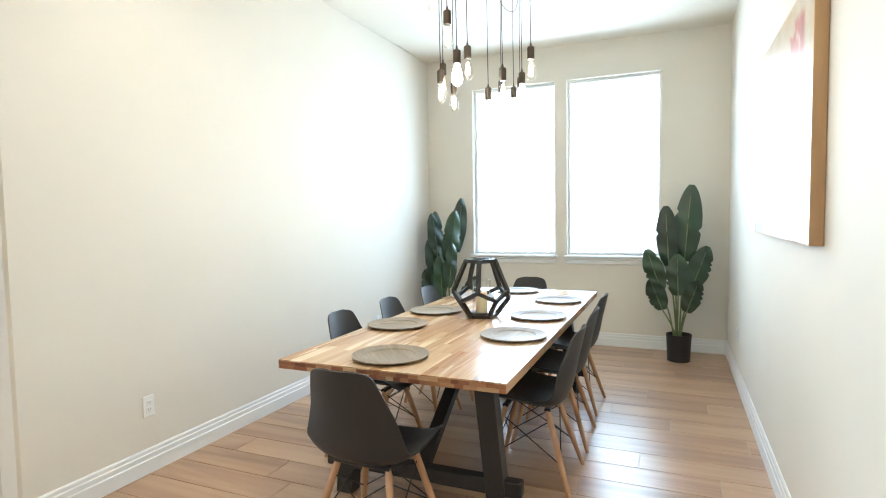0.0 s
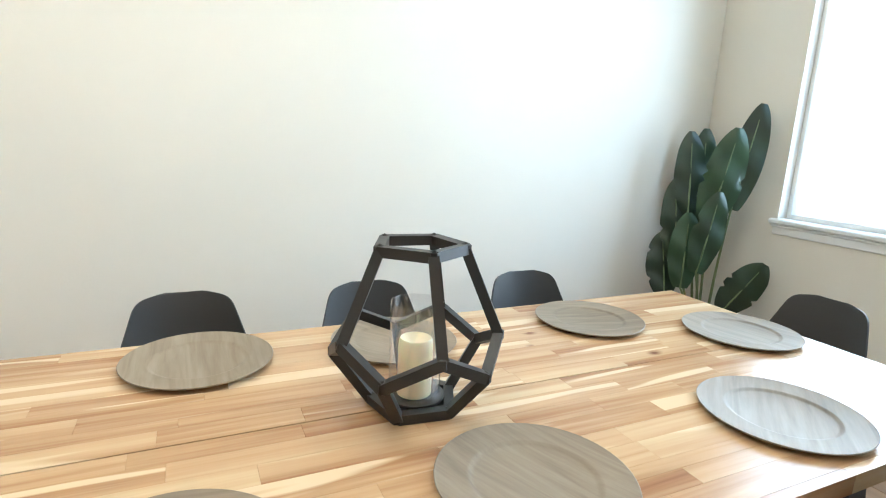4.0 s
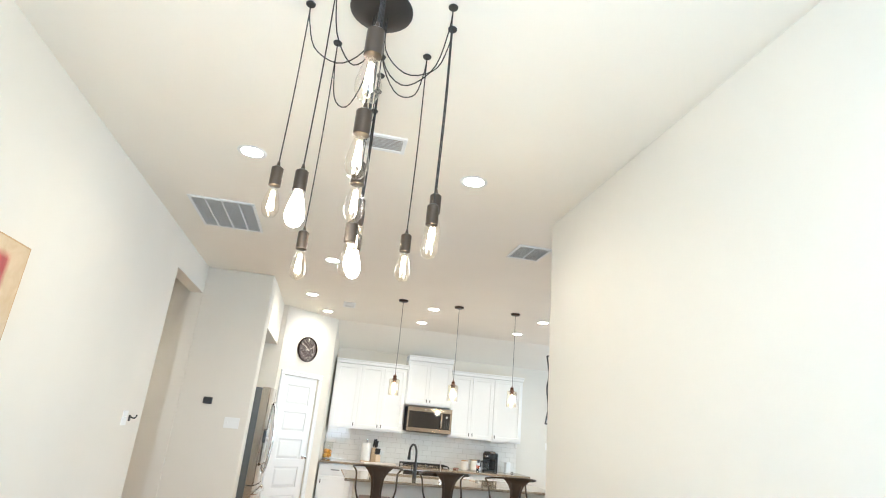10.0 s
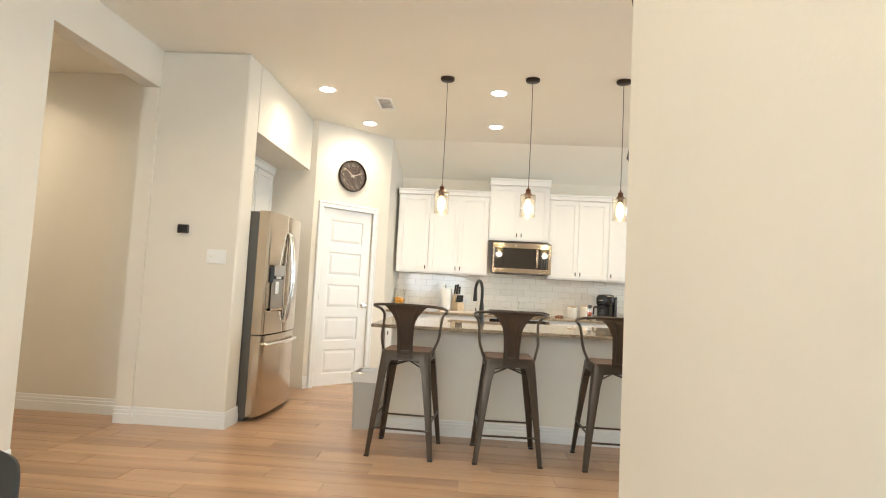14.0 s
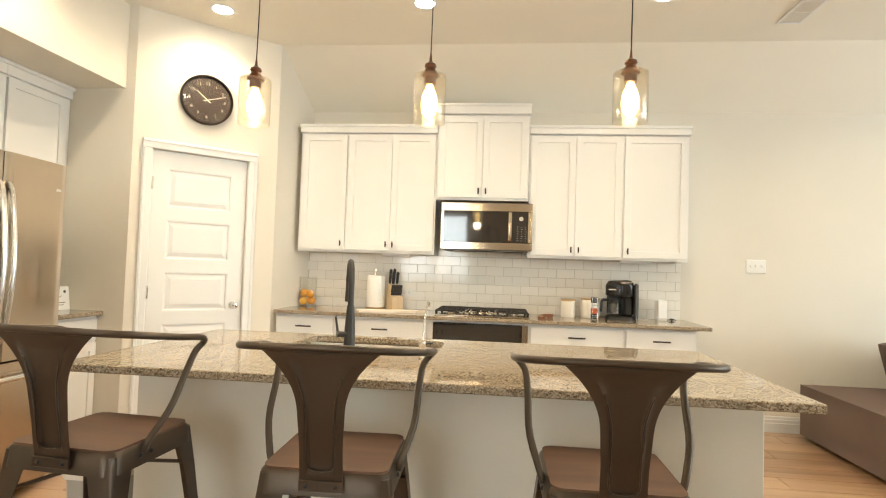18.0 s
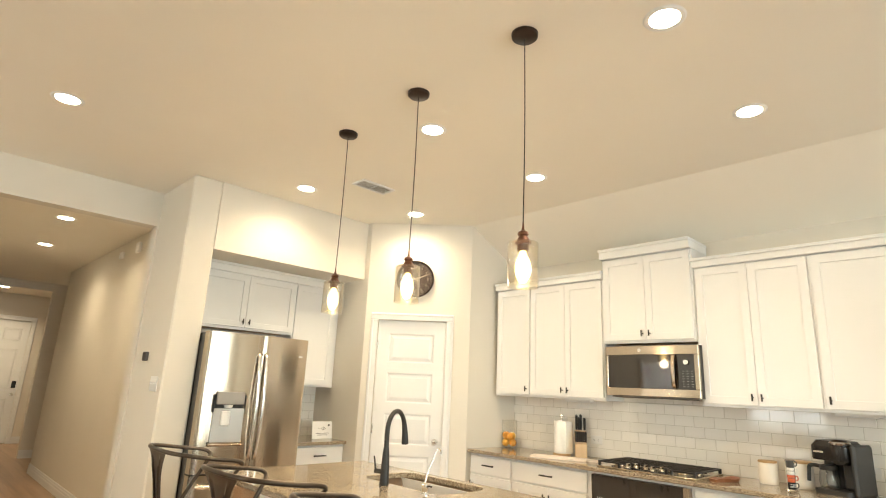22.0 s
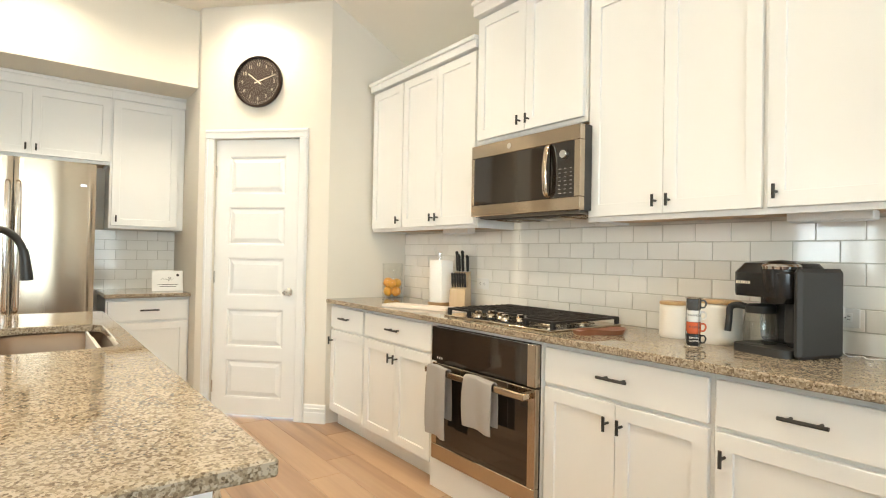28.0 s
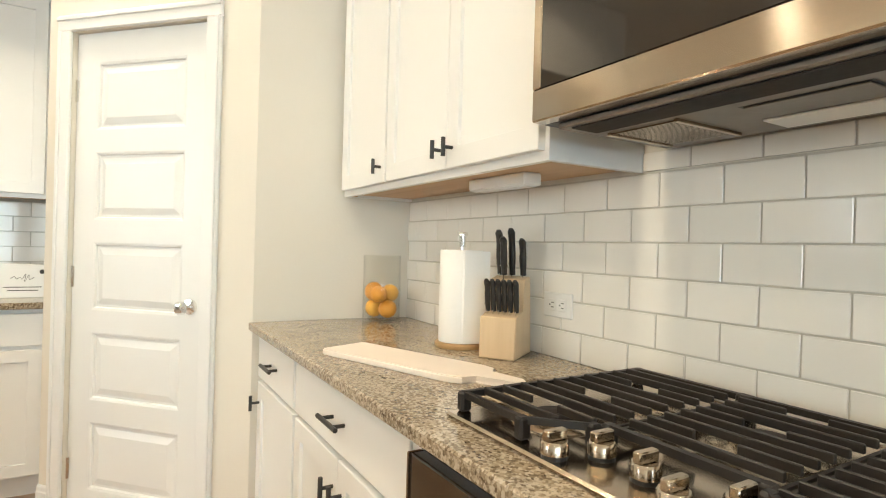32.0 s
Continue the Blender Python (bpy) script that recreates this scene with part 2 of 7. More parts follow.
# ---- mesh helpers ----
def box(bm, x0, x1, y0, y1, z0, z1, b=0.0):
    """A box, with its edges chamfered by b."""
    lo, hi = (min(x0, x1), min(y0, y1), min(z0, z1)), (max(x0, x1), max(y0, y1), max(z0, z1))
    b = min(b, *(0.45 * (h - l) for l, h in zip(lo, hi)))
    if b <= 0:
        v = [bm.verts.new((hi[0] if i & 1 else lo[0], hi[1] if i & 2 else lo[1], hi[2] if i & 4 else lo[2])) for i in range(8)]
        for f in ((0, 2, 3, 1), (4, 5, 7, 6), (0, 1, 5, 4), (2, 6, 7, 3), (0, 4, 6, 2), (1, 3, 7, 5)):
            bm.faces.new([v[i] for i in f])
        return bm
    v = {}
    for i in range(8):
        s = [(i >> k) & 1 for k in range(3)]
        for a in range(3):
            p = [(hi[k] - (0 if k == a else b)) if s[k] else (lo[k] + (0 if k == a else b)) for k in range(3)]
            v[i, a] = bm.verts.new(p)
    for a, (p, q) in enumerate(((2, 4), (4, 1), (1, 2))):
        for s in (0, 1 << a):
            ring = [v[s, a], v[s | p, a], v[s | p | q, a], v[s | q, a]]
            bm.faces.new(ring if s else ring[::-1])
    for a in range(3):
        c, d = (a + 1) % 3, (a + 2) % 3
        for sc in (0, 1 << c):
            for sd in (0, 1 << d):
                i, j = sc | sd, sc | sd | (1 << a)
                ring = [v[i, c], v[j, c], v[j, d], v[i, d]]
                bm.faces.new(ring if (sc != 0) != (sd != 0) else ring[::-1])
    for i in range(8):
        tri = [v[i, 0], v[i, 1], v[i, 2]]
        bm.faces.new(tri if bin(i).count("1") % 2 else tri[::-1])
    return bm


def tube(bm, pts, r, n=8, closed=False, caps=True, flat=1.0):
    """A round bar along points; r is one radius or one for each point."""
    pts = [Vector(p) for p in pts]
    m = len(pts)
    rs = list(r) if isinstance(r, (list, tuple)) else [r] * m
    rings, side = [], None
    for i, p in enumerate(pts):
        a = pts[i - 1] if (i or closed) else p
        c = pts[(i + 1) % m] if (i < m - 1 or closed) else p
        t = (c - a).normalized()
        if side is None:
            side = t.orthogonal().normalized()
        side = (side - t * side.dot(t)).normalized()
        up = t.cross(side)
        rings.append([bm.verts.new(p + rs[i] * (math.cos(q) * side + math.sin(q) * up * flat)) for q in (2 * math.pi * k / n for k in range(n))])
    for i in range(m if closed else m - 1):
        a, c = rings[i], rings[(i + 1) % m]
        for k in range(n):
            bm.faces.new([a[k], a[(k + 1) % n], c[(k + 1) % n], c[k]])
    if caps and not closed:
        bm.faces.new(rings[0][::-1])
        bm.faces.new(rings[-1])
    return bm


def lathe(bm, prof, n=24, at=(0, 0, 0), m=None):
    """A turned shape from (radius, height) pairs."""
    rings = []
    for r, z in prof:
        ring = []
        for k in range(n if r > 1e-6 else 1):
            q = 2 * math.pi * k / n
            p = Vector((r * math.cos(q), r * math.sin(q), z))
            ring.append(bm.verts.new((m @ p if m else p) + Vector(at)))
        rings.append(ring)
    for a, c in zip(rings, rings[1:]):
        if len(a) == 1 and len(c) == 1:
            continue
        for k in range(n):
            j = (k + 1) % n
            if len(a) == 1:
                bm.faces.new([a[0], c[j], c[k]])
            elif len(c) == 1:
                bm.faces.new([a[k], a[j], c[0]])
            else:
                bm.faces.new([a[k], a[j], c[j], c[k]])
    return bm


def slab(bm, outline, z0, z1):
    """A flat plate with the given outline, from z0 to z1."""
    lo = [bm.verts.new((x, y, z0)) for x, y in outline]
    hi = [bm.verts.new((x, y, z1)) for x, y in outline]
    bm.faces.new(lo[::-1])
    bm.faces.new(hi)
    n = len(lo)
    for i in range(n):
        j = (i + 1) % n
        bm.faces.new([lo[i], lo[j], hi[j], hi[i]])
    return bm


def finish(name, bm, material, smooth=0.0):
    bmesh.ops.recalc_face_normals(bm, faces=bm.faces[:])
    me = bpy.data.meshes.new(name)
    bm.to_mesh(me)
    bm.free()
    me.materials.append(material)
    if smooth:
        me.polygons.foreach_set("use_smooth", [True] * len(me.polygons))
        me.set_sharp_from_angle(angle=radians(smooth))
    return me


def part(name, bm, material, parent, label="", smooth=0.0, m=None):
    """One mesh object under a thing or a part."""
    ob = new(name, finish(name, bm, material, smooth))
    ob.parent = parent
    if m is not None:
        ob.matrix_local = m
    if label:
        ob["label"] = label
    return ob


def thing(name, at, label, category, group="", rz=0.0):
    ob = new(name)
    ob.empty_display_size = 0.1
    ob.matrix_world = pose(*at, 0, 0, rz)
    return tagged(ob, label, category, group)


def solo(name, bm, material, label, category, smooth=0.0, m=None, group=""):
    """A thing of one mesh."""
    ob = new(name, finish(name, bm, material, smooth))
    if m is not None:
        ob.matrix_world = m
    return tagged(ob, label, category, group)


def structure(name, bm, material, label, category, smooth=0.0):
    ob = new(name, finish(name, bm, material, smooth))
    return tagged(ob, label, category, "", "structure")


def nb():
    return bmesh.new()


# ---- the large structure ----
H = 3.115          # ceiling
DIV = 3.10         # dividing wall's dining face
DEND = 4.42        # where it ends
BACK = 10.555      # kitchen back wall
EAST = 10.6         # living-room window wall
T = 0.14

# walls, with openings through them
WIN = ((0.60, 1.52), (1.64, 2.56))
WZ0, WZ1 = 0.93, 2.755
bm = nb()
for x0, x1 in ((-T, WIN[0][0]), (WIN[0][1], WIN[1][0]), (WIN[1][1], DIV + T)):
    box(bm, x0, x1, -T, 0, 0, H)
for x0, x1 in WIN:
    box(bm, x0, x1, -T, 0, 0, WZ0)
    box(bm, x0, x1, -T, 0, WZ1, H)
structure("wall_south", bm, WALL, "pale greige painted wall with two tall window openings", "wall")
OY0, OY1, OZ = 6.195, 7.375, 2.79
bm = nb()
box(bm, -T, 0, 0, OY0, 0, H)
box(bm, -T, 0, OY0, OY1, OZ, H)
box(bm, -T, 0, OY1, 7.44, 0, H)
structure("wall_west", bm, WALL, "long pale greige painted wall with a hallway opening", "wall")
bm = nb()
box(bm, DIV, DIV + T, 0, DEND, 0, H, 0.012)
structure("wall_divider", bm, WALL, "plain greige wall between dining and living room", "wall")
bm = nb()
box(bm, DIV + T, EAST, DEND - T, DEND, 0, H)
structure("wall_living_south", bm, WALL, "plain greige living-room wall", "wall")
# stub beside the hall and the refrigerator alcove
AX, AY0, AY1, AZ = 0.765, 7.632, 9.205, 2.512
bm = nb()
box(bm, -0.10, AX, 7.39, AY0, 0, H, 0.012)
box(bm, 0.60, AX, AY0, AY1 + 0.03, AZ, H)
box(bm, -0.10, 0.60, AY0, AY1, AZ, AZ + 0.1)
box(bm, -0.10, 0.03, AY0, AY1 + 0.05, 0, AZ)
structure("wall_alcove", bm, WALL, "greige wall with a recess for refrigerator and cabinets", "wall")
# slanted pantry wall with its door
P0, P1 = Vector((0.838, AY1, 0)), Vector((1.605, 9.93, 0))
PA = math.degrees(math.atan2(P1.y - P0.y, P1.x - P0.x))
PL = (P1 - P0).length
PM = pose(P0.x, P0.y, 0, 0, 0, PA)
D0, D1, DH = 0.132, 0.822, 2.10
bm = nb()
box(bm, 0.0, D0, 0, T, 0, H)
box(bm, D1, PL, 0, T, 0, H)
box(bm, D0, D1, 0, T, DH, H)
bm.transform(PM)
box(bm, 0.03, 0.837, AY1, AY1 + 0.06, 0, H)
slab(bm, [(1.50, 9.94), (P1.x, P1.y), (1.685, BACK), (1.50, BACK)], 0, H)
structure("wall_pantry", bm, WALL, "slanted greige corner wall round the pantry door", "wall")
bm = nb()
box(bm, -0.2, EAST + T, BACK, BACK + T, 0, H)
structure("wall_north", bm, WALL, "greige kitchen and living-room back wall", "wall")
LW = ((5.2, 6.3), (6.6, 7.7), (8.0, 10.0))
bm = nb()
ys = [DEND - T] + [v for w in LW for v in w] + [BACK]
for y0, y1 in zip(ys[::2], ys[1::2]):
    box(bm, EAST, EAST + T, y0, y1, 0, H)
for i, (y0, y1) in enumerate(LW):
    z0 = 0.05 if i == 2 else 0.6
    box(bm, EAST, EAST + T, y0, y1, 0, z0)
    box(bm, EAST, EAST + T, y0, y1, 2.5, H)
structure("wall_east", bm, WALL, "greige living-room wall with large windows", "wall")
# hallway and foyer
HY, HC = 7.60, 2.98
bm = nb()
box(bm, -4.9, -0.10, HY, HY + T, 0, HC + 0.1)
box(bm, -6.6, -T, OY0 - T, OY0 - 0.02, 0, HC + 0.1)
box(bm, -4.9, -4.76, HY + T, 9.2, 0, HC + 0.1)
box(bm, -6.74, -6.6, 5.6, 6.35, 0, HC)
box(bm, -6.74, -6.6, 7.68, 7.92, 0, HC)
box(bm, -6.74, -6.6, 6.35, 7.68, 2.84, HC)
box(bm, -6.74, -6.6, 7.92, 9.2, 2.84, HC)
box(bm, -9.0, -4.9, 9.2, 9.3, 0, HC)
box(bm, -9.0, -6.74, 5.6, 5.7, 0, HC)
box(bm, -9.1, -9.0, 5.6, 6.82, 0, HC)
box(bm, -9.1, -9.0, 7.78, 9.3, 0, HC)
box(bm, -9.1, -9.0, 6.82, 7.78, 2.44, HC)
# unseen slab behind the front door, added to stop sky light leaking round it
box(bm, -9.16, -9.101, 6.6, 7.9, 0, HC)
structure("wall_hall", bm, WALL, "greige hallway and foyer walls", "wall")
# ceilings
SL = 9.94
bm = nb()
box(bm, -0.4, EAST + T, -T, SL, H, H + 0.15)
vs = [bm.verts.new(p) for p in ((1.5, SL, H), (EAST, SL, H), (EAST, BACK, 2.735), (1.5, BACK, 2.735), (1.5, SL, H + 0.1), (EAST, SL, H + 0.1), (EAST, BACK, 2.835), (1.5, BACK, 2.835))]
for f in ((0, 1, 2, 3), (7, 6, 5, 4), (0, 4, 5, 1), (2, 6, 7, 3), (1, 5, 6, 2), (0, 3, 7, 4)):
    bm.faces.new([vs[i] for i in f])
structure("ceiling", bm, CEILING, "cream painted ceiling sloping down over the kitchen cabinets", "ceiling")
bm = nb()
box(bm, -9.2, -T, 5.5, 9.3, HC, HC + 0.1)
structure("ceiling_hall", bm, CEILING, "cream painted hallway ceiling", "ceiling")
bm = nb()
box(bm, -0.14, EAST + T, DEND - T, BACK + T, -0.12, -0.003)
box(bm, -0.14, DIV + T, -T, DEND - T, -0.12, -0.003)
box(bm, -9.2, -0.14, 5.55, 9.3, -0.12, -0.003)
floor = structure("floor", bm, GROUT, "floor of warm brown wood-look planks with thin joints", "floor")
bm = nb()
box(bm, -200, 200, -200, 200, -0.5, -0.4)
structure("ground", bm, painted("pale concrete", (0.62, 0.61, 0.58), 0.9, 0.06, 3, 0.3), "pale sunlit paving outside the windows", "ground")


# ---- trims, windows and doors ----
def mould(bm, p, q, inward, h=0.135):
    """A stepped baseboard along the floor from p to q; inward points into the room."""
    p, q, n = Vector((*p, 0)), Vector((*q, 0)), Vector((*inward, 0)).normalized()
    prof = ((0, 0), (0.017, 0), (0.017, h * 0.56), (0.013, h * 0.60), (0.013, h * 0.78), (0.009, h * 0.82), (0.009, h * 0.94), (0.005, h), (0, h))
    a = [bm.verts.new(p + n * d + Vector((0, 0, z))) for d, z in prof]
    b = [bm.verts.new(q + n * d + Vector((0, 0, z))) for d, z in prof]
    k = len(prof)
    for i in range(k):
        bm.faces.new([a[i], a[(i + 1) % k], b[(i + 1) % k], b[i]])
    bm.faces.new(a[::-1])
    bm.faces.new(b)


def baseboard(runs, label):
    bm = nb()
    for p, q, n in runs:
        mould(bm, p, q, n)
    return structure("baseboard", bm, TRIM, label, "baseboard")


g = 0.017
baseboard([((0, 0), (DIV, 0), (0, 1)), ((0, g), (0, OY0), (1, 0)), ((DIV, g), (DIV, DEND), (-1, 0)), ((DIV - g, DEND), (EAST, DEND), (0, 1))],
          "white stepped baseboard round the dining room")
baseboard([((-T, OY1), (0, OY1), (0, -1)), ((0, OY1 - g), (0, 7.39), (1, 0)), ((0, 7.39), (AX + g, 7.39), (0, -1)), ((AX, 7.39), (AX, AY0), (1, 0)),
           ((-T, HY), (-4.9, HY), (0, -1)), ((-T, OY0 - 0.02), (-6.6, OY0 - 0.02), (0, 1)), ((-6.6, 7.68), (-6.6, 7.92), (1, 0)), ((-9.0, 5.7), (-9.0, 6.75), (1, 0)), ((-9.0, 7.85), (-9.0, 9.2), (1, 0))],
          "white stepped baseboard in the hallway")
pv = (P1 - P0).normalized()
pn = (pv.y, -pv.x)
pt = lambda s: tuple((P0 + pv * s).to_2d())
baseboard([(pt(0.0), pt(D0 - 0.075), pn), (pt(D1 + 0.075), pt(PL + 0.01), pn), ((5.0, BACK), (EAST, BACK), (0, -1)), ((EAST, DEND), (EAST, BACK), (-1, 0))],
          "white stepped baseboard in the kitchen")


def casing(x0, x1, z1, w=0.07, d=0.018):
    """Door casing round an opening, standing proud of a wall in the plane y=0 towards -y."""
    bm = nb()
    for a, b in ((x0 - w, x0), (x1, x1 + w)):
        box(bm, a, b, -d, 0.0, 0, z1, 0.004)
        o = a + 0.008 if a < x0 - 0.01 else b - 0.026
        box(bm, o, o + 0.018, -d - 0.007, -d + 0.001, 0, z1, 0.003)
    box(bm, x0 - w, x1 + w, -d, 0.0, z1, z1 + w, 0.004)
    box(bm, x0 - w, x1 + w, -d - 0.007, -d + 0.001, z1 + w - 0.026, z1 + w - 0.008, 0.003)
    return bm


def panel(bm, x0, x1, z0, z1, y, depth=0.012, bev=0.022):
    """A raised and bordered door panel on the plane y, facing -y."""
    def ring(i, dy):
        return [bm.verts.new(p) for p in ((x0 + i, y + dy, z0 + i), (x1 - i, y + dy, z0 + i), (x1 - i, y + dy, z1 - i), (x0 + i, y + dy, z1 - i))]
    rs = [ring(0, 0), ring(0.010, 0.003), ring(0.014, depth), ring(bev + 0.002, depth), ring(bev + 0.030, 0.003)]
    for a, b in zip(rs, rs[1:]):
        for i in range(4):
            bm.faces.new([a[i], a[(i + 1) % 4], b[(i + 1) % 4], b[i]])
    bm.faces.new(rs[-1])


def panel_door(name, m, w, h, panels, label, knob_x):
    d = new(name)
    d.matrix_world = m
    tagged(d, label, "door", "", "structure")
    bm = nb()
    box(bm, 0, w, 0.013, 0.04, 0.012, h)
    xs = sorted({0, w} | {round(v, 5) for p in panels for v in p[:2]})
    zs_ = sorted({0.012, h} | {round(v, 5) for p in panels for v in p[2:]})
    for xa, xb in zip(xs, xs[1:]):
        for za, zb in zip(zs_, zs_[1:]):
            if not any(p[0] < (xa + xb) / 2 < p[1] and p[2] < (za + zb) / 2 < p[3] for p in panels):
                box(bm, xa, xb, 0, 0.0131, za, zb)
    part("leaf", bm, TRIM, d)
    for x0, x1, z0, z1 in panels:
        bm = nb()
        panel(bm, x0, x1, z0, z1, 0.0)
        part("panel", bm, TRIM, d)
    bm = nb()
    lathe(bm, [(0, -0.075), (0.018, -0.073), (0.027, -0.062), (0.027, -0.05), (0.02, -0.042), (0.011, -0.036), (0.011, -0.012), (0.030, -0.010), (0.032, 0.0), (0, 0)], 20,
          (knob_x, 0, 0.95), Matrix.Rotation(radians(-90), 3, 'X'))
    part("knob", bm, CHROME, d, "satin nickel round knob", 40)
    for z in (0.22, 1.05, 1.85):
        bm = nb()
        tube(bm, [(0.006 if knob_x > w / 2 else w - 0.006, -0.005, z - 0.045), (0.006 if knob_x > w / 2 else w - 0.006, -0.005, z + 0.045)], 0.007, 8)
        part("hinge", bm, CHROME, d)
    return d


W = D1 - D0
bm = casing(D0, D1, DH)
bm.transform(PM)
structure("trim", bm, TRIM, "white moulded casing round the pantry door", "trim")
zs = [0.14 + i * 0.385 for i in range(5)]
panel_door("door_1", PM @ pose(D0 + 0.004, 0.02, 0), W - 0.008, DH - 0.004, [(0.11, W - 0.12, z, z + 0.29) for z in zs],
           "closed white five-panel pantry door with nickel knob", W - 0.075)
HM = pose(-9.0, 6.82, 0, 0, 0, 90)
pan = []
for x0, x1 in ((0.12, 0.43), (0.53, 0.84)):
    pan += [(x0, x1, 0.24, 0.88), (x0, x1, 1.06, 1.86), (x0, x1, 2.02, 2.28)]
door2 = panel_door("door_2", HM @ pose(0.0, 0.03, 0), 0.96, 2.43, pan, "closed white six-panel front door in the foyer", 0.89)
bm = nb()
box(bm, 0.855, 0.925, -0.025, 0, 1.08, 1.22, 0.006)
part("smart_lock", bm, DARK, door2, "black keypad lock")
bm = casing(0.0, 0.96, 2.44, 0.085)
bm.transform(HM)
structure("trim", bm, TRIM, "white casing round the front door", "trim")

WHITEVINYL = painted("white vinyl window frame", (0.82, 0.83, 0.82), 0.3, 0.01, 20, 0.01)
PANE = glass("window pane")


def window(name, m, w, z0, z1, label, rail=None):
    """A window in an opening w wide; local x along the wall, y outwards."""
    o = new(name)
    o.matrix_world = m
    tagged(o, label, "window", "", "structure")
    bm = nb()
    for a, b in ((0, 0.024), (w - 0.024, w)):
        box(bm, a, b, 0.07, 0.13, z0, z1, 0.004)
    box(bm, 0.024, w - 0.024, 0.07, 0.13, z0, z0 + 0.03, 0.004)
    box(bm, 0.024, w - 0.024, 0.07, 0.13, z1 - 0.024, z1, 0.004)
    part("window_frame", bm, WHITEVINYL, o)
    cuts = [z0 + 0.03, z1 - 0.024]
    if rail:
        bm = nb()
        box(bm, 0.024, w - 0.024, 0.075, 0.125, rail - 0.02, rail + 0.02, 0.004)
        part("meeting_rail", bm, WHITEVINYL, o)
        cuts = [cuts[0], rail - 0.02, rail + 0.02, cuts[1]]
    for a, b in zip(cuts[::2], cuts[1::2]):
        bm = nb()
        box(bm, 0.024, w - 0.024, 0.098, 0.102, a, b)
        p = part("pane", bm, PANE, o)
        p.visible_shadow = False
    return o


for i, (x0, x1) in enumerate(WIN):
    wd = window("window_%d" % (i + 1), pose(x1, 0, 0, 0, 0, 180), x1 - x0, WZ0, WZ1, "tall white-framed window with bright daylight behind")
    w = x1 - x0
    bm = nb()
    box(bm, -0.03, w + 0.03, -0.045, 0.07, WZ0 - 0.025, WZ0 + 0.004, 0.008)
    part("window_sill", bm, TRIM, wd)
    bm = nb()
    box(bm, -0.015, w + 0.015, -0.016, 0, WZ0 - 0.085, WZ0 - 0.025, 0.004)
    box(bm, -0.022, w + 0.022, -0.028, 0, WZ0 - 0.043, WZ0 - 0.0252, 0.006)
    part("apron", bm, TRIM, wd)
for i, (y0, y1) in enumerate(LW):
    window("window_%d" % (i + 3), pose(EAST, y1, 0, 0, 0, -90), y1 - y0, 0.05 if i == 2 else 0.6, 2.5, "large white-framed living-room window")

# pale neighbouring fence in full sun beyond the dining windows, and a glowing sky sheet
SUNWALL = painted("pale stucco", (0.85, 0.84, 0.80), 0.9, 0.03, 20, 0.2)
bm = nb()
for i in range(40):
    box(bm, -4 + i * 0.2, -4 + i * 0.2 + 0.19, -4.05, -4.02, -0.4, 1.15)
structure("backdrop", bm, SUNWALL, "pale sunlit board fence outside", "fence")
# glowing sheet added far behind the fence so that the windows look white
bm = nb()
box(bm, -40, 40, -60.2, -60, -0.4, 30)
structure("backdrop", bm, glow("glowing sky sheet", (0.93, 0.98, 1.0), 0.7), "glowing pale sheet standing for the sky beyond the windows", "sky")

# ---- dining table ----
STAVE = wood("acacia stave", [(0.10, (0.19, 0.075, 0.032)), (0.30, (0.35, 0.185, 0.085)), (0.50, (0.50, 0.325, 0.172)), (0.74, (0.585, 0.425, 0.25)), (0.95, (0.66, 0.515, 0.325))],
             (2.2, 0.8, 1), 0.27, "y", 0.30, 9.0, 0.04)


def add_knots_and_sapwood(m):
    """Scattered dark knots and pale sapwood bands over the grain."""
    b = bsdf(m)
    grain = b.inputs["Base Color"].links[0].from_socket
    info = m.node_tree.nodes.new("ShaderNodeObjectInfo")
    off = node(m, "ShaderNodeVectorMath")
    off.operation = 'MULTIPLY_ADD'
    link(m, info.outputs["Random"], off.inputs[0])
    off.inputs[1].default_value = (19, 43, 0)
    link(m, coords(m, (7.0, 0.5, 1)).outputs[0], off.inputs[2])
    n = node(m, "ShaderNodeTexNoise", Scale=2.2, Detail=2.0, Distortion=0.4)
    link(m, off.outputs[0], n.inputs[0])
    sap = ramp(m, n.outputs[0], [(0.60, (0, 0, 0)), (0.64, (1, 1, 1))])
    mx = m.node_tree.nodes.new("ShaderNodeMix")
    mx.data_type = 'RGBA'
    link(m, sap.outputs[0], mx.inputs[0])
    link(m, grain, mx.inputs[6])
    mx.inputs[7].default_value = (0.68, 0.52, 0.33, 1)
    off2 = node(m, "ShaderNodeVectorMath")
    off2.operation = 'MULTIPLY_ADD'
    link(m, info.outputs["Random"], off2.inputs[0])
    off2.inputs[1].default_value = (61, 29, 0)
    link(m, coords(m, (1.0, 0.62, 0.05)).outputs[0], off2.inputs[2])
    v = node(m, "ShaderNodeTexVoronoi", Scale=5.5)
    link(m, off2.outputs[0], v.inputs[0])
    kn = ramp(m, v.outputs["Distance"], [(0.025, (1, 1, 1)), (0.055, (0.55, 0.55, 0.55)), (0.10, (0, 0, 0))])
    mk = m.node_tree.nodes.new("ShaderNodeMix")
    mk.data_type = 'RGBA'
    link(m, kn.outputs[0], mk.inputs[0])
    link(m, mx.outputs[2], mk.inputs[6])
    mk.inputs[7].default_value = (0.15, 0.055, 0.022, 1)
    link(m, mk.outputs[2], b.inputs["Base Color"])


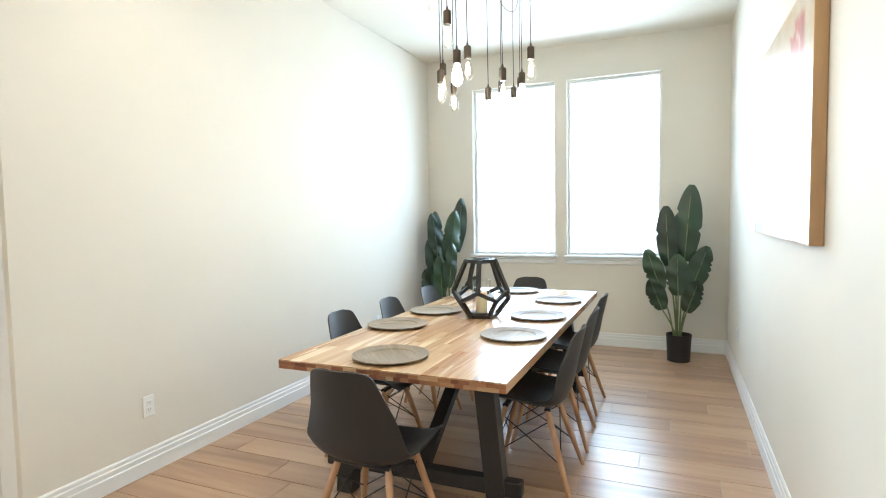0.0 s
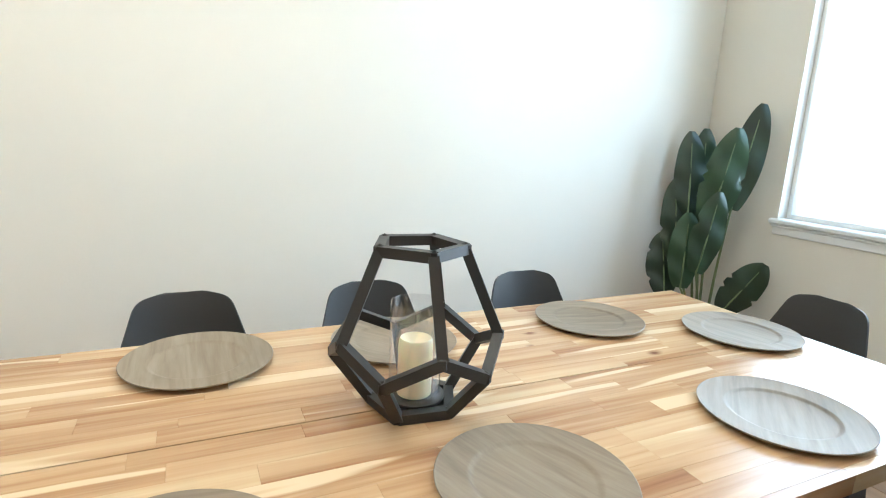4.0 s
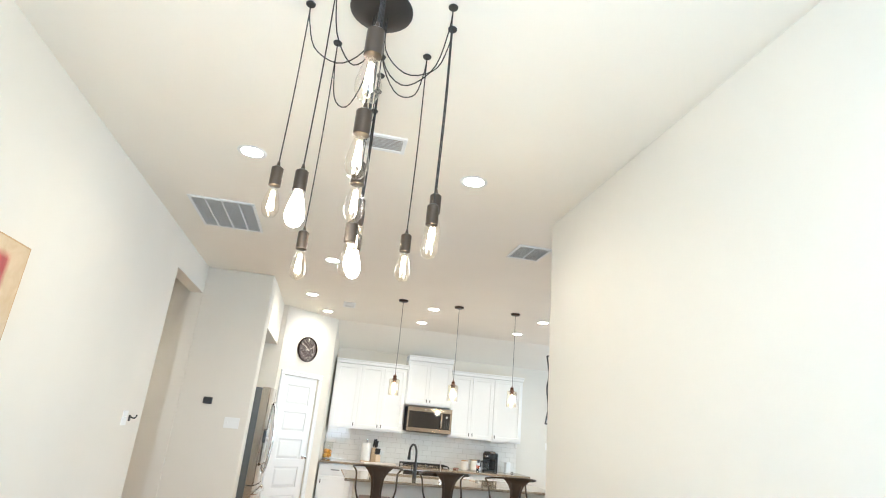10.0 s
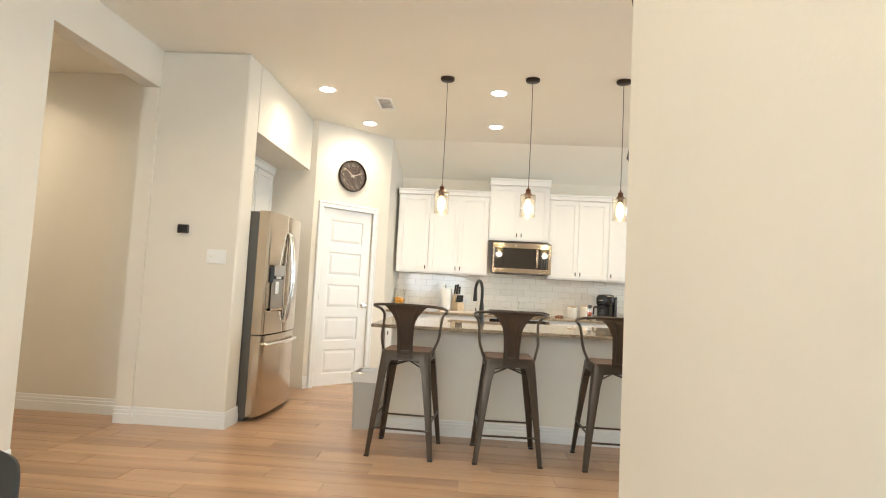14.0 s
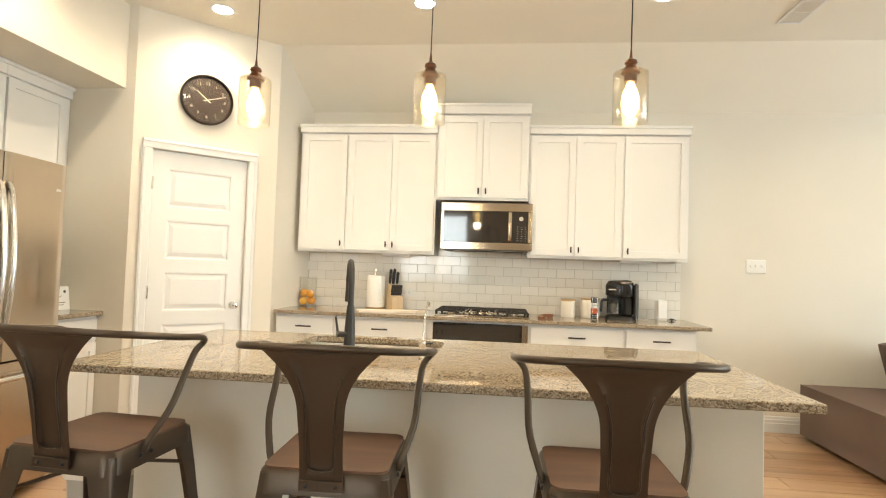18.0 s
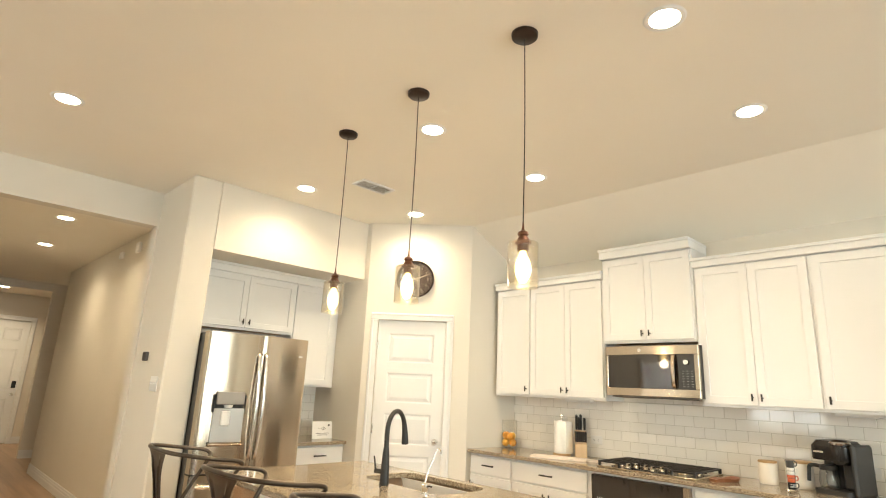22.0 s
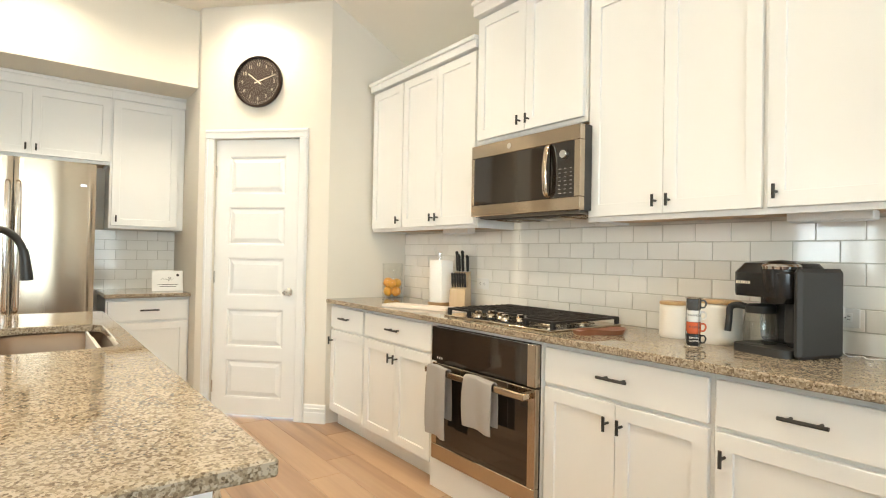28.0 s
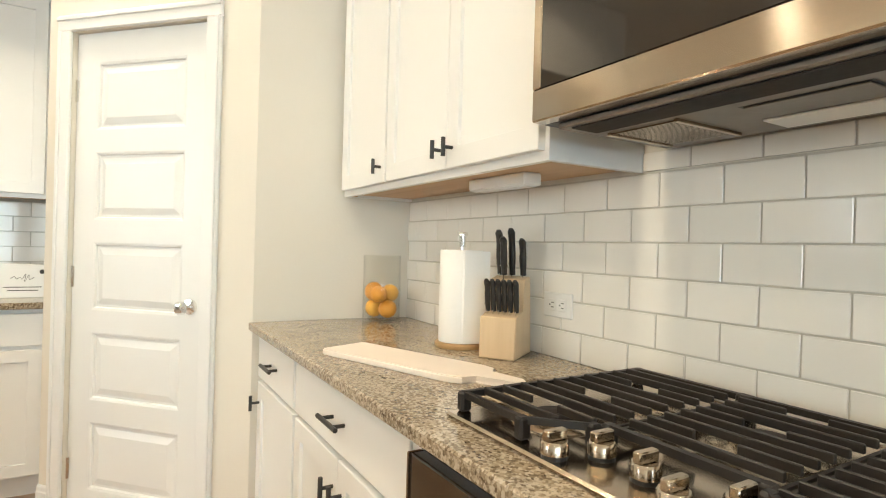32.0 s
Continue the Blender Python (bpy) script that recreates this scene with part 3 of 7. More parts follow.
add_knots_and_sapwood(STAVE)
TX0, TX1, TY0, TY1, TZ = 1.05, 2.11, 1.28, 3.89, 0.738
table = thing("dining_table", ((TX0 + TX1) / 2, (TY0 + TY1) / 2, 0), "long acacia butcher-block dining table on black trestle legs", "table")
TW, TL = TX1 - TX0, TY1 - TY0
rnd = random.Random(5)


def stave_mesh(w, l):
    bm = nb()
    box(bm, -w / 2, w / 2, -l / 2, l / 2, -0.04, 0, 0.0004)
    return finish("stave", bm, STAVE)


for half in (-1, 1):
    widths, left = [], TW / 2 - 0.002
    while left > 0.08:
        k = rnd.uniform(0.034, 0.066)
        widths.append(k)
        left -= k
    widths.append(left)
    x = 0.002
    for k in widths:
        y = -TL / 2
        while y < TL / 2 - 1e-4:
            l = rnd.uniform(0.22, 0.55)
            if y + l > TL / 2 - 0.12:
                l = TL / 2 - y
            s = new("stave", stave_mesh(k - 0.0002, l - 0.0002))
            s.parent = table
            s.location = (half * (x + k / 2), y + l / 2, TZ)
            y += l
        x += k
for y in (-1.1, 0, 1.1):
    bm = nb()
    box(bm, -0.46, 0.46, y - 0.04, y + 0.04, TZ - 0.062, TZ - 0.0402, 0.003)
    part("batten", bm, BLACKWOOD, table)
for sy in (-1, 1):
    yy = sy * 0.97
    for sx in (-1, 1):
        bm = nb()
        vs = []
        for z, xc in ((0, 0.40), (TZ - 0.063, 0.33)):
            for dx, dy in ((-0.045, -0.04), (0.045, -0.04), (0.045, 0.04), (-0.045, 0.04)):
                vs.append(bm.verts.new((sx * (xc) + dx, yy + dy, z)))
        for f in ((3, 2, 1, 0), (4, 5, 6, 7), (0, 1, 5, 4), (1, 2, 6, 5), (2, 3, 7, 6), (3, 0, 4, 7)):
            bm.faces.new([vs[i] for i in f])
        bmesh.ops.bevel(bm, geom=bm.edges[:], offset=0.004, segments=1, affect='EDGES')
        part("leg", bm, BLACKWOOD, table)
    bm = nb()
    box(bm, -0.50, 0.50, yy - 0.03, yy + 0.03, 0.13, 0.20, 0.004)
    part("cross_rail", bm, BLACKWOOD, table)
    bm = nb()
    box(bm, -0.40, 0.40, yy - 0.035, yy + 0.035, TZ - 0.13, TZ - 0.063, 0.004)
    part("top_rail", bm, BLACKWOOD, table)
    bm = nb()
    tube(bm, [(0, sy * 0.93, 0.17), (0, sy * 0.22, TZ - 0.09)], 0.042, 4)
    part("brace", bm, BLACKWOOD, table)
bm = nb()
box(bm, -0.035, 0.035, -0.94, 0.94, TZ - 0.12, TZ - 0.0631, 0.004)
part("stretcher", bm, BLACKWOOD, table)
ENDGRAIN = wood("acacia end grain", [(0.05, (0.17, 0.060, 0.030)), (0.40, (0.27, 0.105, 0.050)), (0.70, (0.38, 0.185, 0.085)), (0.98, (0.56, 0.38, 0.20))],
                (3, 1, 3), 0.45, "x", 0.9, 9.0, 0.08)
for sy in (-1, 1):
    for z0, z1 in ((TZ - 0.0395, TZ - 0.0225), (TZ - 0.0222, TZ - 0.0055)):
        x = -TW / 2 + 0.001
        while x < TW / 2 - 0.002:
            k = min(rnd.uniform(0.028, 0.075), TW / 2 - 0.001 - x)
            if k > 0.004:
                bm = nb()
                ya, yb = sorted((sy * (TL / 2 - 0.001), sy * (TL / 2 + 0.0015)))
                box(bm, x, x + k - 0.0004, ya, yb, z0, z1)
                part("end_block", bm, ENDGRAIN, table)
            x += k


# ---- chairs ----
def shell_mesh(bm, grid, th):
    """A thin curved sheet with thickness from a grid of points."""
    n, k = len(grid), len(grid[0])
    nor = []
    for i in range(n):
        row = []
        for j in range(k):
            a = grid[min(i + 1, n - 1)][j] - grid[max(i - 1, 0)][j]
            b = grid[i][min(j + 1, k - 1)] - grid[i][max(j - 1, 0)]
            row.append(a.cross(b).normalized())
        nor.append(row)
    top = [[bm.verts.new(grid[i][j]) for j in range(k)] for i in range(n)]
    bot = [[bm.verts.new(grid[i][j] + nor[i][j] * th) for j in range(k)] for i in range(n)]
    for i in range(n - 1):
        for j in range(k - 1):
            bm.faces.new([top[i][j], top[i + 1][j], top[i + 1][j + 1], top[i][j + 1]])
            bm.faces.new([bot[i][j], bot[i][j + 1], bot[i + 1][j + 1], bot[i + 1][j]])
    edge = [(i, 0) for i in range(n)] + [(n - 1, j) for j in range(1, k)] + [(i, k - 1) for i in range(n - 2, -1, -1)] + [(0, j) for j in range(k - 2, 0, -1)]
    for a, b in zip(edge, edge[1:] + edge[:1]):
        bm.faces.new([top[a[0]][a[1]], bot[a[0]][a[1]], bot[b[0]][b[1]], top[b[0]][b[1]]])
    return bm


def spline(pts, n):
    """n points on a smooth curve through pts."""
    out, m = [], len(pts)
    pts = [Vector(p) for p in pts]
    for s in range(n):
        u = s * (m - 1) / (n - 1)
        i = min(int(u), m - 2)
        t = u - i
        p0, p1, p2, p3 = pts[max(i - 1, 0)], pts[i], pts[i + 1], pts[min(i + 2, m - 1)]
        out.append(0.5 * ((2 * p1) + (p2 - p0) * t + (2 * p0 - 5 * p1 + 4 * p2 - p3) * t * t + (3 * p1 - p0 - 3 * p2 + p3) * t ** 3))
    return out


CHAIRLEG = wood("beech chair leg", [(0.2, (0.36, 0.18, 0.085)), (0.5, (0.50, 0.28, 0.145)), (0.85, (0.60, 0.37, 0.21))], (2, 2, 2), 0.42, "z", 0.15, 8, 0.05)


def dining_chair(at, rz, label):
    c = thing("dining_chair", at, label, "chair", "chairs round the dining table", rz)
    prof = spline([(0.235, 0.425, 0.17), (0.20, 0.445, 0.215), (0.09, 0.44, 0.232), (-0.03, 0.425, 0.232), (-0.13, 0.425, 0.228), (-0.185, 0.465, 0.226),
                   (-0.212, 0.55, 0.208), (-0.232, 0.65, 0.184), (-0.251, 0.735, 0.158), (-0.260, 0.776, 0.145), (-0.265, 0.798, 0.136), (-0.268, 0.812, 0.124), (-0.270, 0.820, 0.107), (-0.271, 0.825, 0.084), (-0.272, 0.827, 0.048)], 44)
    grid = []
    for i, (y, z, w) in enumerate(prof):
        f = min(1, max(0, (z - 0.44) / 0.22)) if y < -0.1 else 0
        row = []
        for j in range(15):
            u = -1 + 2 * j / 14
            lift = 0.055 * abs(u) ** 3.2 * (1 - f) * min(1, (0.26 - y) / 0.1)
            row.append(Vector((u * w, y + 0.075 * (u * w / 0.21) ** 2 * f + 0.03 * abs(u) ** 3 * (1 - f) * (y < -0.05), z + lift)))
        grid.append(row)
    bm = nb()
    shell_mesh(bm, grid, 0.007)
    part("seat_shell", bm, CHAIRBLACK, c, "", 60)
    tops = []
    for sx in (-1, 1):
        for sy, yt, yb in ((1, 0.115, 0.215), (-1, -0.10, -0.225)):
            a, b = Vector((sx * 0.115, yt, 0.405)), Vector((sx * 0.205, yb, 0.0))
            bm = nb()
            tube(bm, [a.lerp(b, k) for k in (0, 0.05, 0.5, 0.95, 1)], [0.011, 0.0155, 0.0155, 0.0115, 0.010], 10)
            part("leg", bm, CHAIRLEG, c, "", 50)
            tops.append((sx, sy, a, b))
    for i in range(4):
        for j in range(4):
            (sx, sy, a, b), (tx, ty, p, q) = tops[i], tops[j]
            if i < j and (sx == tx) != (sy == ty):
                for k0, k1, k2, k3 in ((a, b, p, q), (p, q, a, b)):
                    bm = nb()
                    tube(bm, [k0.lerp(k1, 0.12), k2.lerp(k3, 0.62)], 0.0032, 5)
                    part("wire_brace", bm, BLACK, c)
    bm = nb()
    box(bm, -0.125, 0.125, 0.10, 0.13, 0.40, 0.418, 0.004)
    box(bm, -0.125, 0.125, -0.115, -0.085, 0.40, 0.418, 0.004)
    box(bm, -0.015, 0.015, -0.09, 0.11, 0.403, 0.415, 0.003)
    part("seat_bracket", bm, BLACK, c)
    return c


first = dining_chair((1.595, 3.93, 0), 179, "black moulded plastic chair with beech legs at the table's kitchen end")
cl = "black moulded plastic chair with beech dowel legs beside the table"
LOW = Matrix.Diagonal((1, 1, 0.985, 1))
first.matrix_world = first.matrix_world @ LOW
for x, y, rz, lab in ((1.665, 1.245, 0, "black moulded plastic chair with beech legs at the window end"),
                      (1.15, 3.06, -90, cl), (1.155, 2.50, -88, cl), (1.17, 1.885, -91, cl),
                      (2.085, 3.07, 90, cl), (2.065, 2.496, 91, cl), (2.05, 1.88, 89, cl)):
    ch = copy_thing(first, pose(x, y, 0, 0, 0, rz) @ LOW)
    ch["label"] = lab

# ---- things on the table ----
PLATE = wood("grey-washed plate", [(0.2, (0.17, 0.128, 0.085)), (0.5, (0.235, 0.186, 0.128)), (0.85, (0.30, 0.25, 0.185))], (6, 6, 6), 0.55, "x", 0.2, 6, 0.12)
plate = thing("charger_plate", (1.95, 3.04, TZ), "grey wood-grain charger plate on the dining table", "plate", "plates on the table")
bm = nb()
lathe(bm, [(0, 0.0065), (0.104, 0.0068), (0.110, 0.0085), (0.1145, 0.0112), (0.119, 0.0120), (0.169, 0.0145), (0.1735, 0.0160), (0.175, 0.015), (0.172, 0.011), (0.120, 0.0075), (0.113, 0.001), (0, 0.001)], 64)
part("plate", bm, PLATE, plate, "", 35)
for x, y, rz in ((1.925, 2.54, 40), (1.905, 1.87, 80), (1.657, 1.465, 10), (1.25, 1.87, 130), (1.245, 2.53, 200), (1.24, 3.10, 260), (1.65, 3.685, 310)):
    copy_thing(plate, pose(x, y, TZ, 0, 0, rz))

lantern = thing("lantern", (1.58, 2.62, TZ), "black faceted metal lantern holding a candle", "lantern", rz=66)
rings = [(0.094, 0.012, 0), (0.175, 0.115, 0), (0.175, 0.168, 36), (0.095, 0.350, 36)]
pts = [[Vector((r * math.cos(radians(a + 72 * k)), r * math.sin(radians(a + 72 * k)), z)) for k in range(5)] for r, z, a in rings]


def bar(p, q, r=0.0152):
    bm = nb()
    tube(bm, [p, q], r, 4)
    lathe(bm, [(0, -r), (r * 0.8, -r * 0.6), (r * 0.8, r * 0.6), (0, r)], 6, q)
    part("bar", bm, BLACK, lantern)


for k in range(5):
    j = (k + 1) % 5
    bar(pts[0][k], pts[0][j])
    bar(pts[0][k], pts[1][k])
    bar(pts[1][k], pts[2][k])
    bar(pts[2][k], pts[1][j])
    bar(pts[2][k], pts[3][k])
    bar(pts[3][k], pts[3][j])
bm = nb()
slab(bm, [(p.x * 0.98, p.y * 0.98) for p in pts[0]], 0.006, 0.014)
part("base_plate", bm, BLACK, lantern)
bm = nb()
lathe(bm, [(0, 0.0), (0.058, 0.0), (0.066, 0.006), (0.066, 0.012), (0.06, 0.014), (0, 0.010)], 28, (0, 0, 0.0145))
solo("candle_dish", bm, BLACK, "small round black candle dish inside the lantern", "dish", 40, pose(1.58, 2.62, TZ))
WAX = painted("ivory wax", (0.88, 0.80, 0.56), 0.45, 0.03, 30, 0.05)
bsdf(WAX).inputs["Subsurface Weight"].default_value = 0.25
bm = nb()
lathe(bm, [(0, 0.0), (0.036, 0), (0.0375, 0.004), (0.0375, 0.105), (0.036, 0.122), (0.033, 0.128), (0.028, 0.122), (0.014, 0.112), (0, 0.110)], 28)
solo("candle", bm, WAX, "ivory pillar candle inside the lantern", "candle", 50, pose(1.58, 2.62, TZ + 0.0255))
bm = nb()
lathe(bm, [(0.056, 0.0), (0.056, 0.205), (0.0545, 0.2055), (0.0545, 0.0)], 32)
hur = solo("hurricane_glass", bm, glass("bright clear glass", (1, 1, 1), 0.0, 0.09), "clear glass cylinder round the candle", "glass", 50, pose(1.58, 2.62, TZ + 0.0286))
hur.visible_shadow = False


# ---- plants ----
def leaf_material():
    m = mat("banana leaf", (0.03, 0.09, 0.04), 0.36)
    mp = coords(m, (1, 1, 1))
    n = node(m, "ShaderNodeTexNoise", Scale=6.0, Detail=3.0)
    link(m, mp.outputs[0], n.inputs[0])
    w = node(m, "ShaderNodeTexWave", Scale=22.0, Distortion=1.5)
    link(m, mp.outputs[0], w.inputs[0])
    info = m.node_tree.nodes.new("ShaderNodeObjectInfo")
    a = node(m, "ShaderNodeMath")
    a.operation = 'MULTIPLY_ADD'
    link(m, info.outputs["Random"], a.inputs[0])
    a.inputs[1].default_value = 0.5
    link(m, n.outputs[0], a.inputs[2])
    r = ramp(m, a.outputs[0], [(0.35, (0.016, 0.027, 0.018)), (0.7, (0.023, 0.046, 0.024)), (1.0, (0.036, 0.076, 0.036))])
    link(m, r.outputs[0], bsdf(m).inputs["Base Color"])
    bump(m, w.outputs[0], 0.05, 0.002)
    return m


LEAF = leaf_material()
STALK = painted("pale green stalk", (0.13, 0.17, 0.075), 0.5, 0.2, 20, 0.1)
POT = painted("black plastic pot", (0.016, 0.015, 0.015), 0.5, 0.1, 60, 0.05)


def leaf(parent, base, tip, length, width, face, rnd):
    """A broad leaf: blade from base to tip along a bending rib, with torn edges, and its stalk."""
    base, tip = Vector(base), Vector(tip)
    along = (tip - base).normalized()
    across = along.cross(Vector(face)).normalized()
    out = across.cross(along).normalized()
    n, k = 22, 8
    tears = {rnd.randrange(4, n - 3): rnd.choice((-1, 1)) for _ in range(3)}
    grid = []
    for i in range(n + 1):
        t = i / n
        half = width / 2 * (math.sin(math.pi * min(1, t * 0.93 + 0.06)) ** 0.52)
        if i == n:
            half = width * 0.10
        c = base + along * length * t + out * (-0.10 * length * (t - 0.35) ** 2)
        row = []
        for j in range(2 * k + 1):
            u = (j - k) / k
            h = half * (0.80 if i in tears and (tears[i] > 0) == (u > 0) and abs(u) > 0.8 else 1.0)
            row.append(c + across * (u * h) + out * (-0.10 * abs(u) ** 1.4 * half * 1.6 + 0.006 * math.sin(i * 0.7 + u * 2)))
        grid.append(row)
    bm = nb()
    shell_mesh(bm, grid, 0.0012)
    lf = part("leaf", bm, LEAF, parent, "", 80)
    bm = nb()
    rib = [base + along * length * t + out * (-0.10 * length * (t - 0.35) ** 2 + 0.002) for t in (0, 0.25, 0.5, 0.75, 0.97)]
    tube(bm, rib, [0.006, 0.005, 0.004, 0.003, 0.0015], 6)
    part("midrib", bm, STALK, lf, "pale green midrib")
    return base


def plant(at, specs, seed, label):
    rnd = random.Random(seed)
    p = thing("potted_plant", at, label, "plant", "artificial plants by the windows")
    bm = nb()
    lathe(bm, [(0, 0.0), (0.088, 0.0), (0.098, 0.006), (0.108, 0.235), (0.112, 0.24), (0.112, 0.25), (0.104, 0.25), (0.100, 0.20), (0, 0.20)], 32)
    part("pot", bm, POT, p, "", 40)
    for i, (bx, by, bz, tx, ty, tz, w, fx, fy) in enumerate(specs):
        b, t = Vector((bx, by, bz)), Vector((tx, ty, tz))
        leaf(p, b, t, (t - b).length, w, (fx, fy, 0.12), rnd)
        root = Vector((bx * 0.16 + rnd.uniform(-0.02, 0.02), by * 0.16 + rnd.uniform(-0.02, 0.02), 0.19))
        bm = nb()
        tube(bm, spline([root, root.lerp(b, 0.55) * 1.0 + Vector((-bx * 0.10, -by * 0.10, 0.0)), b], 8), [0.010, 0.009, 0.008, 0.0075, 0.007, 0.0065, 0.006, 0.006], 7)
        part("stalk", bm, STALK, p)
    return p


plant((0.43, 0.40, 0), [(-0.04, -0.02, 0.92, -0.095, -0.06, 1.62, 0.235, 0.1, 1), (0.09, 0.0, 0.88, 0.125, -0.04, 1.43, 0.20, 0.1, 1),
                         (0.155, 0.06, 0.66, 0.285, 0.04, 1.03, 0.18, 0.2, 1), (0.01, 0.10, 0.62, 0.02, 0.06, 0.99, 0.205, 0, 1),
                         (-0.10, 0.06, 0.68, -0.235, 0.02, 1.06, 0.20, -0.2, 1), (0.14, 0.09, 0.48, 0.25, 0.11, 0.76, 0.175, 0.2, 1),
                         (-0.06, 0.10, 0.47, -0.16, 0.12, 0.76, 0.165, -0.1, 1), (0.03, -0.04, 0.72, 0.07, -0.10, 1.26, 0.19, 0.2, 1)], 3,
      "tall artificial banana plant in a black pot beside the window")
plant((2.735, 0.30, 0), [(-0.06, -0.05, 0.97, -0.11, -0.12, 1.56, 0.175, -0.8, 1), (0.0, 0.05, 0.86, -0.09, 0.01, 1.42, 0.22, -0.9, 0.7),
                         (0.10, 0.10, 0.92, 0.16, 0.08, 1.40, 0.175, -1, 0.7), (0.16, -0.06, 0.85, 0.18, -0.06, 1.42, 0.17, -1, 0.8),
                         (0.10, 0.15, 0.64, 0.17, 0.15, 1.12, 0.17, -1, 0.7), (-0.03, 0.12, 0.60, -0.07, 0.06, 1.07, 0.175, -1, 0.7),
                         (0.03, 0.16, 0.50, 0.05, 0.14, 0.94, 0.18, -1, 0.8), (0.12, 0.18, 0.43, 0.20, 0.17, 0.80, 0.20, -1, 0.6),
                         (-0.15, 0.02, 0.40, -0.30, -0.08, 0.70, 0.20, -0.9, 0.8)], 8,
      "tall artificial banana plant in a black pot in the corner")

# ---- chandelier ----
BULBGLASS = glass("clear bulb glass", (1.0, 0.985, 0.95), 0.0, 0.10)
FILAMENT = glow("filament with added glow", (1.0, 0.80, 0.52), 22.0)
LITBULB = glow("bright bulb", (1.0, 0.93, 0.80), 14.0)
SOCKET = painted("pewter-brown socket", (0.085, 0.065, 0.05), 0.36, 0.1, 60, 0.03, 0.8)
CORD = painted("black braided cord", (0.014, 0.012, 0.011), 0.7, 0.1, 300, 0.3)
CX, CY = 1.56, 2.50
chand = thing("chandelier", (CX, CY, H), "black spider chandelier with many bare filament bulbs on cords", "chandelier")
bm = nb()
lathe(bm, [(0, -0.040), (0.055, -0.038), (0.11, -0.024), (0.128, -0.008), (0.128, 0), (0, 0)], 40)
part("canopy", bm, BLACK, chand, "", 30)
hang = [(1.276, 2.548, 2.33, 0), (1.385, 2.34, 2.24, 1), (1.39, 2.757, 2.17, 0), (1.79, 2.723, 2.21, 0), (1.835, 2.39, 2.215, 0), (1.86, 2.513, 2.31, 0),
        (1.565, 2.20, 2.235, 0), (1.59, 2.79, 2.31, 0), (1.57, 2.47, 2.135, 0), (1.60, 2.935, 2.25, 1), (1.556, 1.92, 2.25, 0), (1.556, 1.74, 2.36, 0),
        (1.60, 3.07, 2.42, 0), (1.60, 3.26, 2.55, 0)]
for n, (x, y, z, lit) in enumerate(hang):
    x, y, z = x - CX, y - CY, z - H
    far = math.hypot(x, y)
    if far > 0.14:
        bm = nb()
        lathe(bm, [(0, -0.016), (0.018, -0.014), (0.020, -0.008), (0.012, 0), (0, 0)], 14, (x, y, 0))
        part("ceiling_hook", bm, BLACK, chand, "", 40)
        sag = 0.27 + 0.15 * ((n * 7) % 5) / 5
        path = [(x * 0.10, y * 0.10, -0.03), (x * 0.13, y * 0.13, -sag * 0.70), (x * 0.45, y * 0.45, -sag * 1.02), (x * 0.82, y * 0.82, -sag * 0.82), (x * 0.97, y * 0.97, -sag * 0.35), (x, y, -0.016)]
        bm = nb()
        tube(bm, spline(path, 22), 0.0025, 5)
        part("swag_cord", bm, CORD, chand)
    bm = nb()
    tube(bm, spline([(x, y, -0.016 if far > 0.14 else -0.035), (x + 0.004, y - 0.002, z * 0.5), (x, y, z + 0.045)], 8), 0.0026, 5)
    part("drop_cord", bm, CORD, chand)
    bm = nb()
    lathe(bm, [(0.004, 0.062), (0.007, 0.045), (0.018, 0.038), (0.0215, 0.034), (0.0215, -0.034), (0.018, -0.036), (0, -0.034)], 20, (x, y, z))
    so = part("socket", bm, SOCKET, chand, "", 40)
    bm = nb()
    lathe(bm, [(0.013, -0.036), (0.015, -0.045), (0.024, -0.075), (0.031, -0.110), (0.030, -0.130), (0.020, -0.150), (0.006, -0.157), (0, -0.158)], 22, (x, y, z))
    bu = part("bulb", bm, LITBULB if lit else BULBGLASS, chand, "bare filament bulb on a cord", 60)
    if not lit:
        bu.visible_shadow = False
        # unlit bulb: its filaments get a glow in place of highlights on the glass
        bm = nb()
        for k in range(4):
            q = math.pi / 2 * k
            tube(bm, [(x + 0.005 * math.cos(q), y + 0.005 * math.sin(q), z - 0.055), (x + 0.012 * math.cos(q + 0.5), y + 0.012 * math.sin(q + 0.5), z - 0.125)], 0.0011, 4)
        part("filament", bm, FILAMENT, chand, "filament of an unlit bulb with a warm glow added")
    else:
        point_lamp("chandelier bulb", (x + CX, y + CY, z + H - 0.2), 3.2, WARM, 0.03)

# ---- painting and wall fittings ----
CANVAS = mat("painted canvas", (0.62, 0.46, 0.27), 0.38)
mp = coords(CANVAS, (1, 1, 1))
n1 = node(CANVAS, "ShaderNodeTexNoise", Scale=2.6, Detail=4.0, Distortion=0.9)
n2 = node(CANVAS, "ShaderNodeTexNoise", Scale=11.0, Detail=5.0, Distortion=0.6)
n3 = node(CANVAS, "ShaderNodeTexNoise", Scale=180.0, Detail=2.0)
for n_ in (n1, n2, n3):
    link(CANVAS, mp.outputs[0], n_.inputs[0])
tan = ramp(CANVAS, n2.outputs[0], [(0.3, (0.56, 0.40, 0.22)), (0.7, (0.68, 0.53, 0.34))])
petal = ramp(CANVAS, n2.outputs[0], [(0.35, (0.34, 0.03, 0.03)), (0.55, (0.52, 0.07, 0.06)), (0.68, (0.75, 0.42, 0.34))])
where = ramp(CANVAS, n1.outputs[0], [(0.555, (0, 0, 0)), (0.575, (1, 1, 1))])
mxc = CANVAS.node_tree.nodes.new("ShaderNodeMix")
mxc.data_type = 'RGBA'
axes = CANVAS.node_tree.nodes.new("ShaderNodeSeparateXYZ")
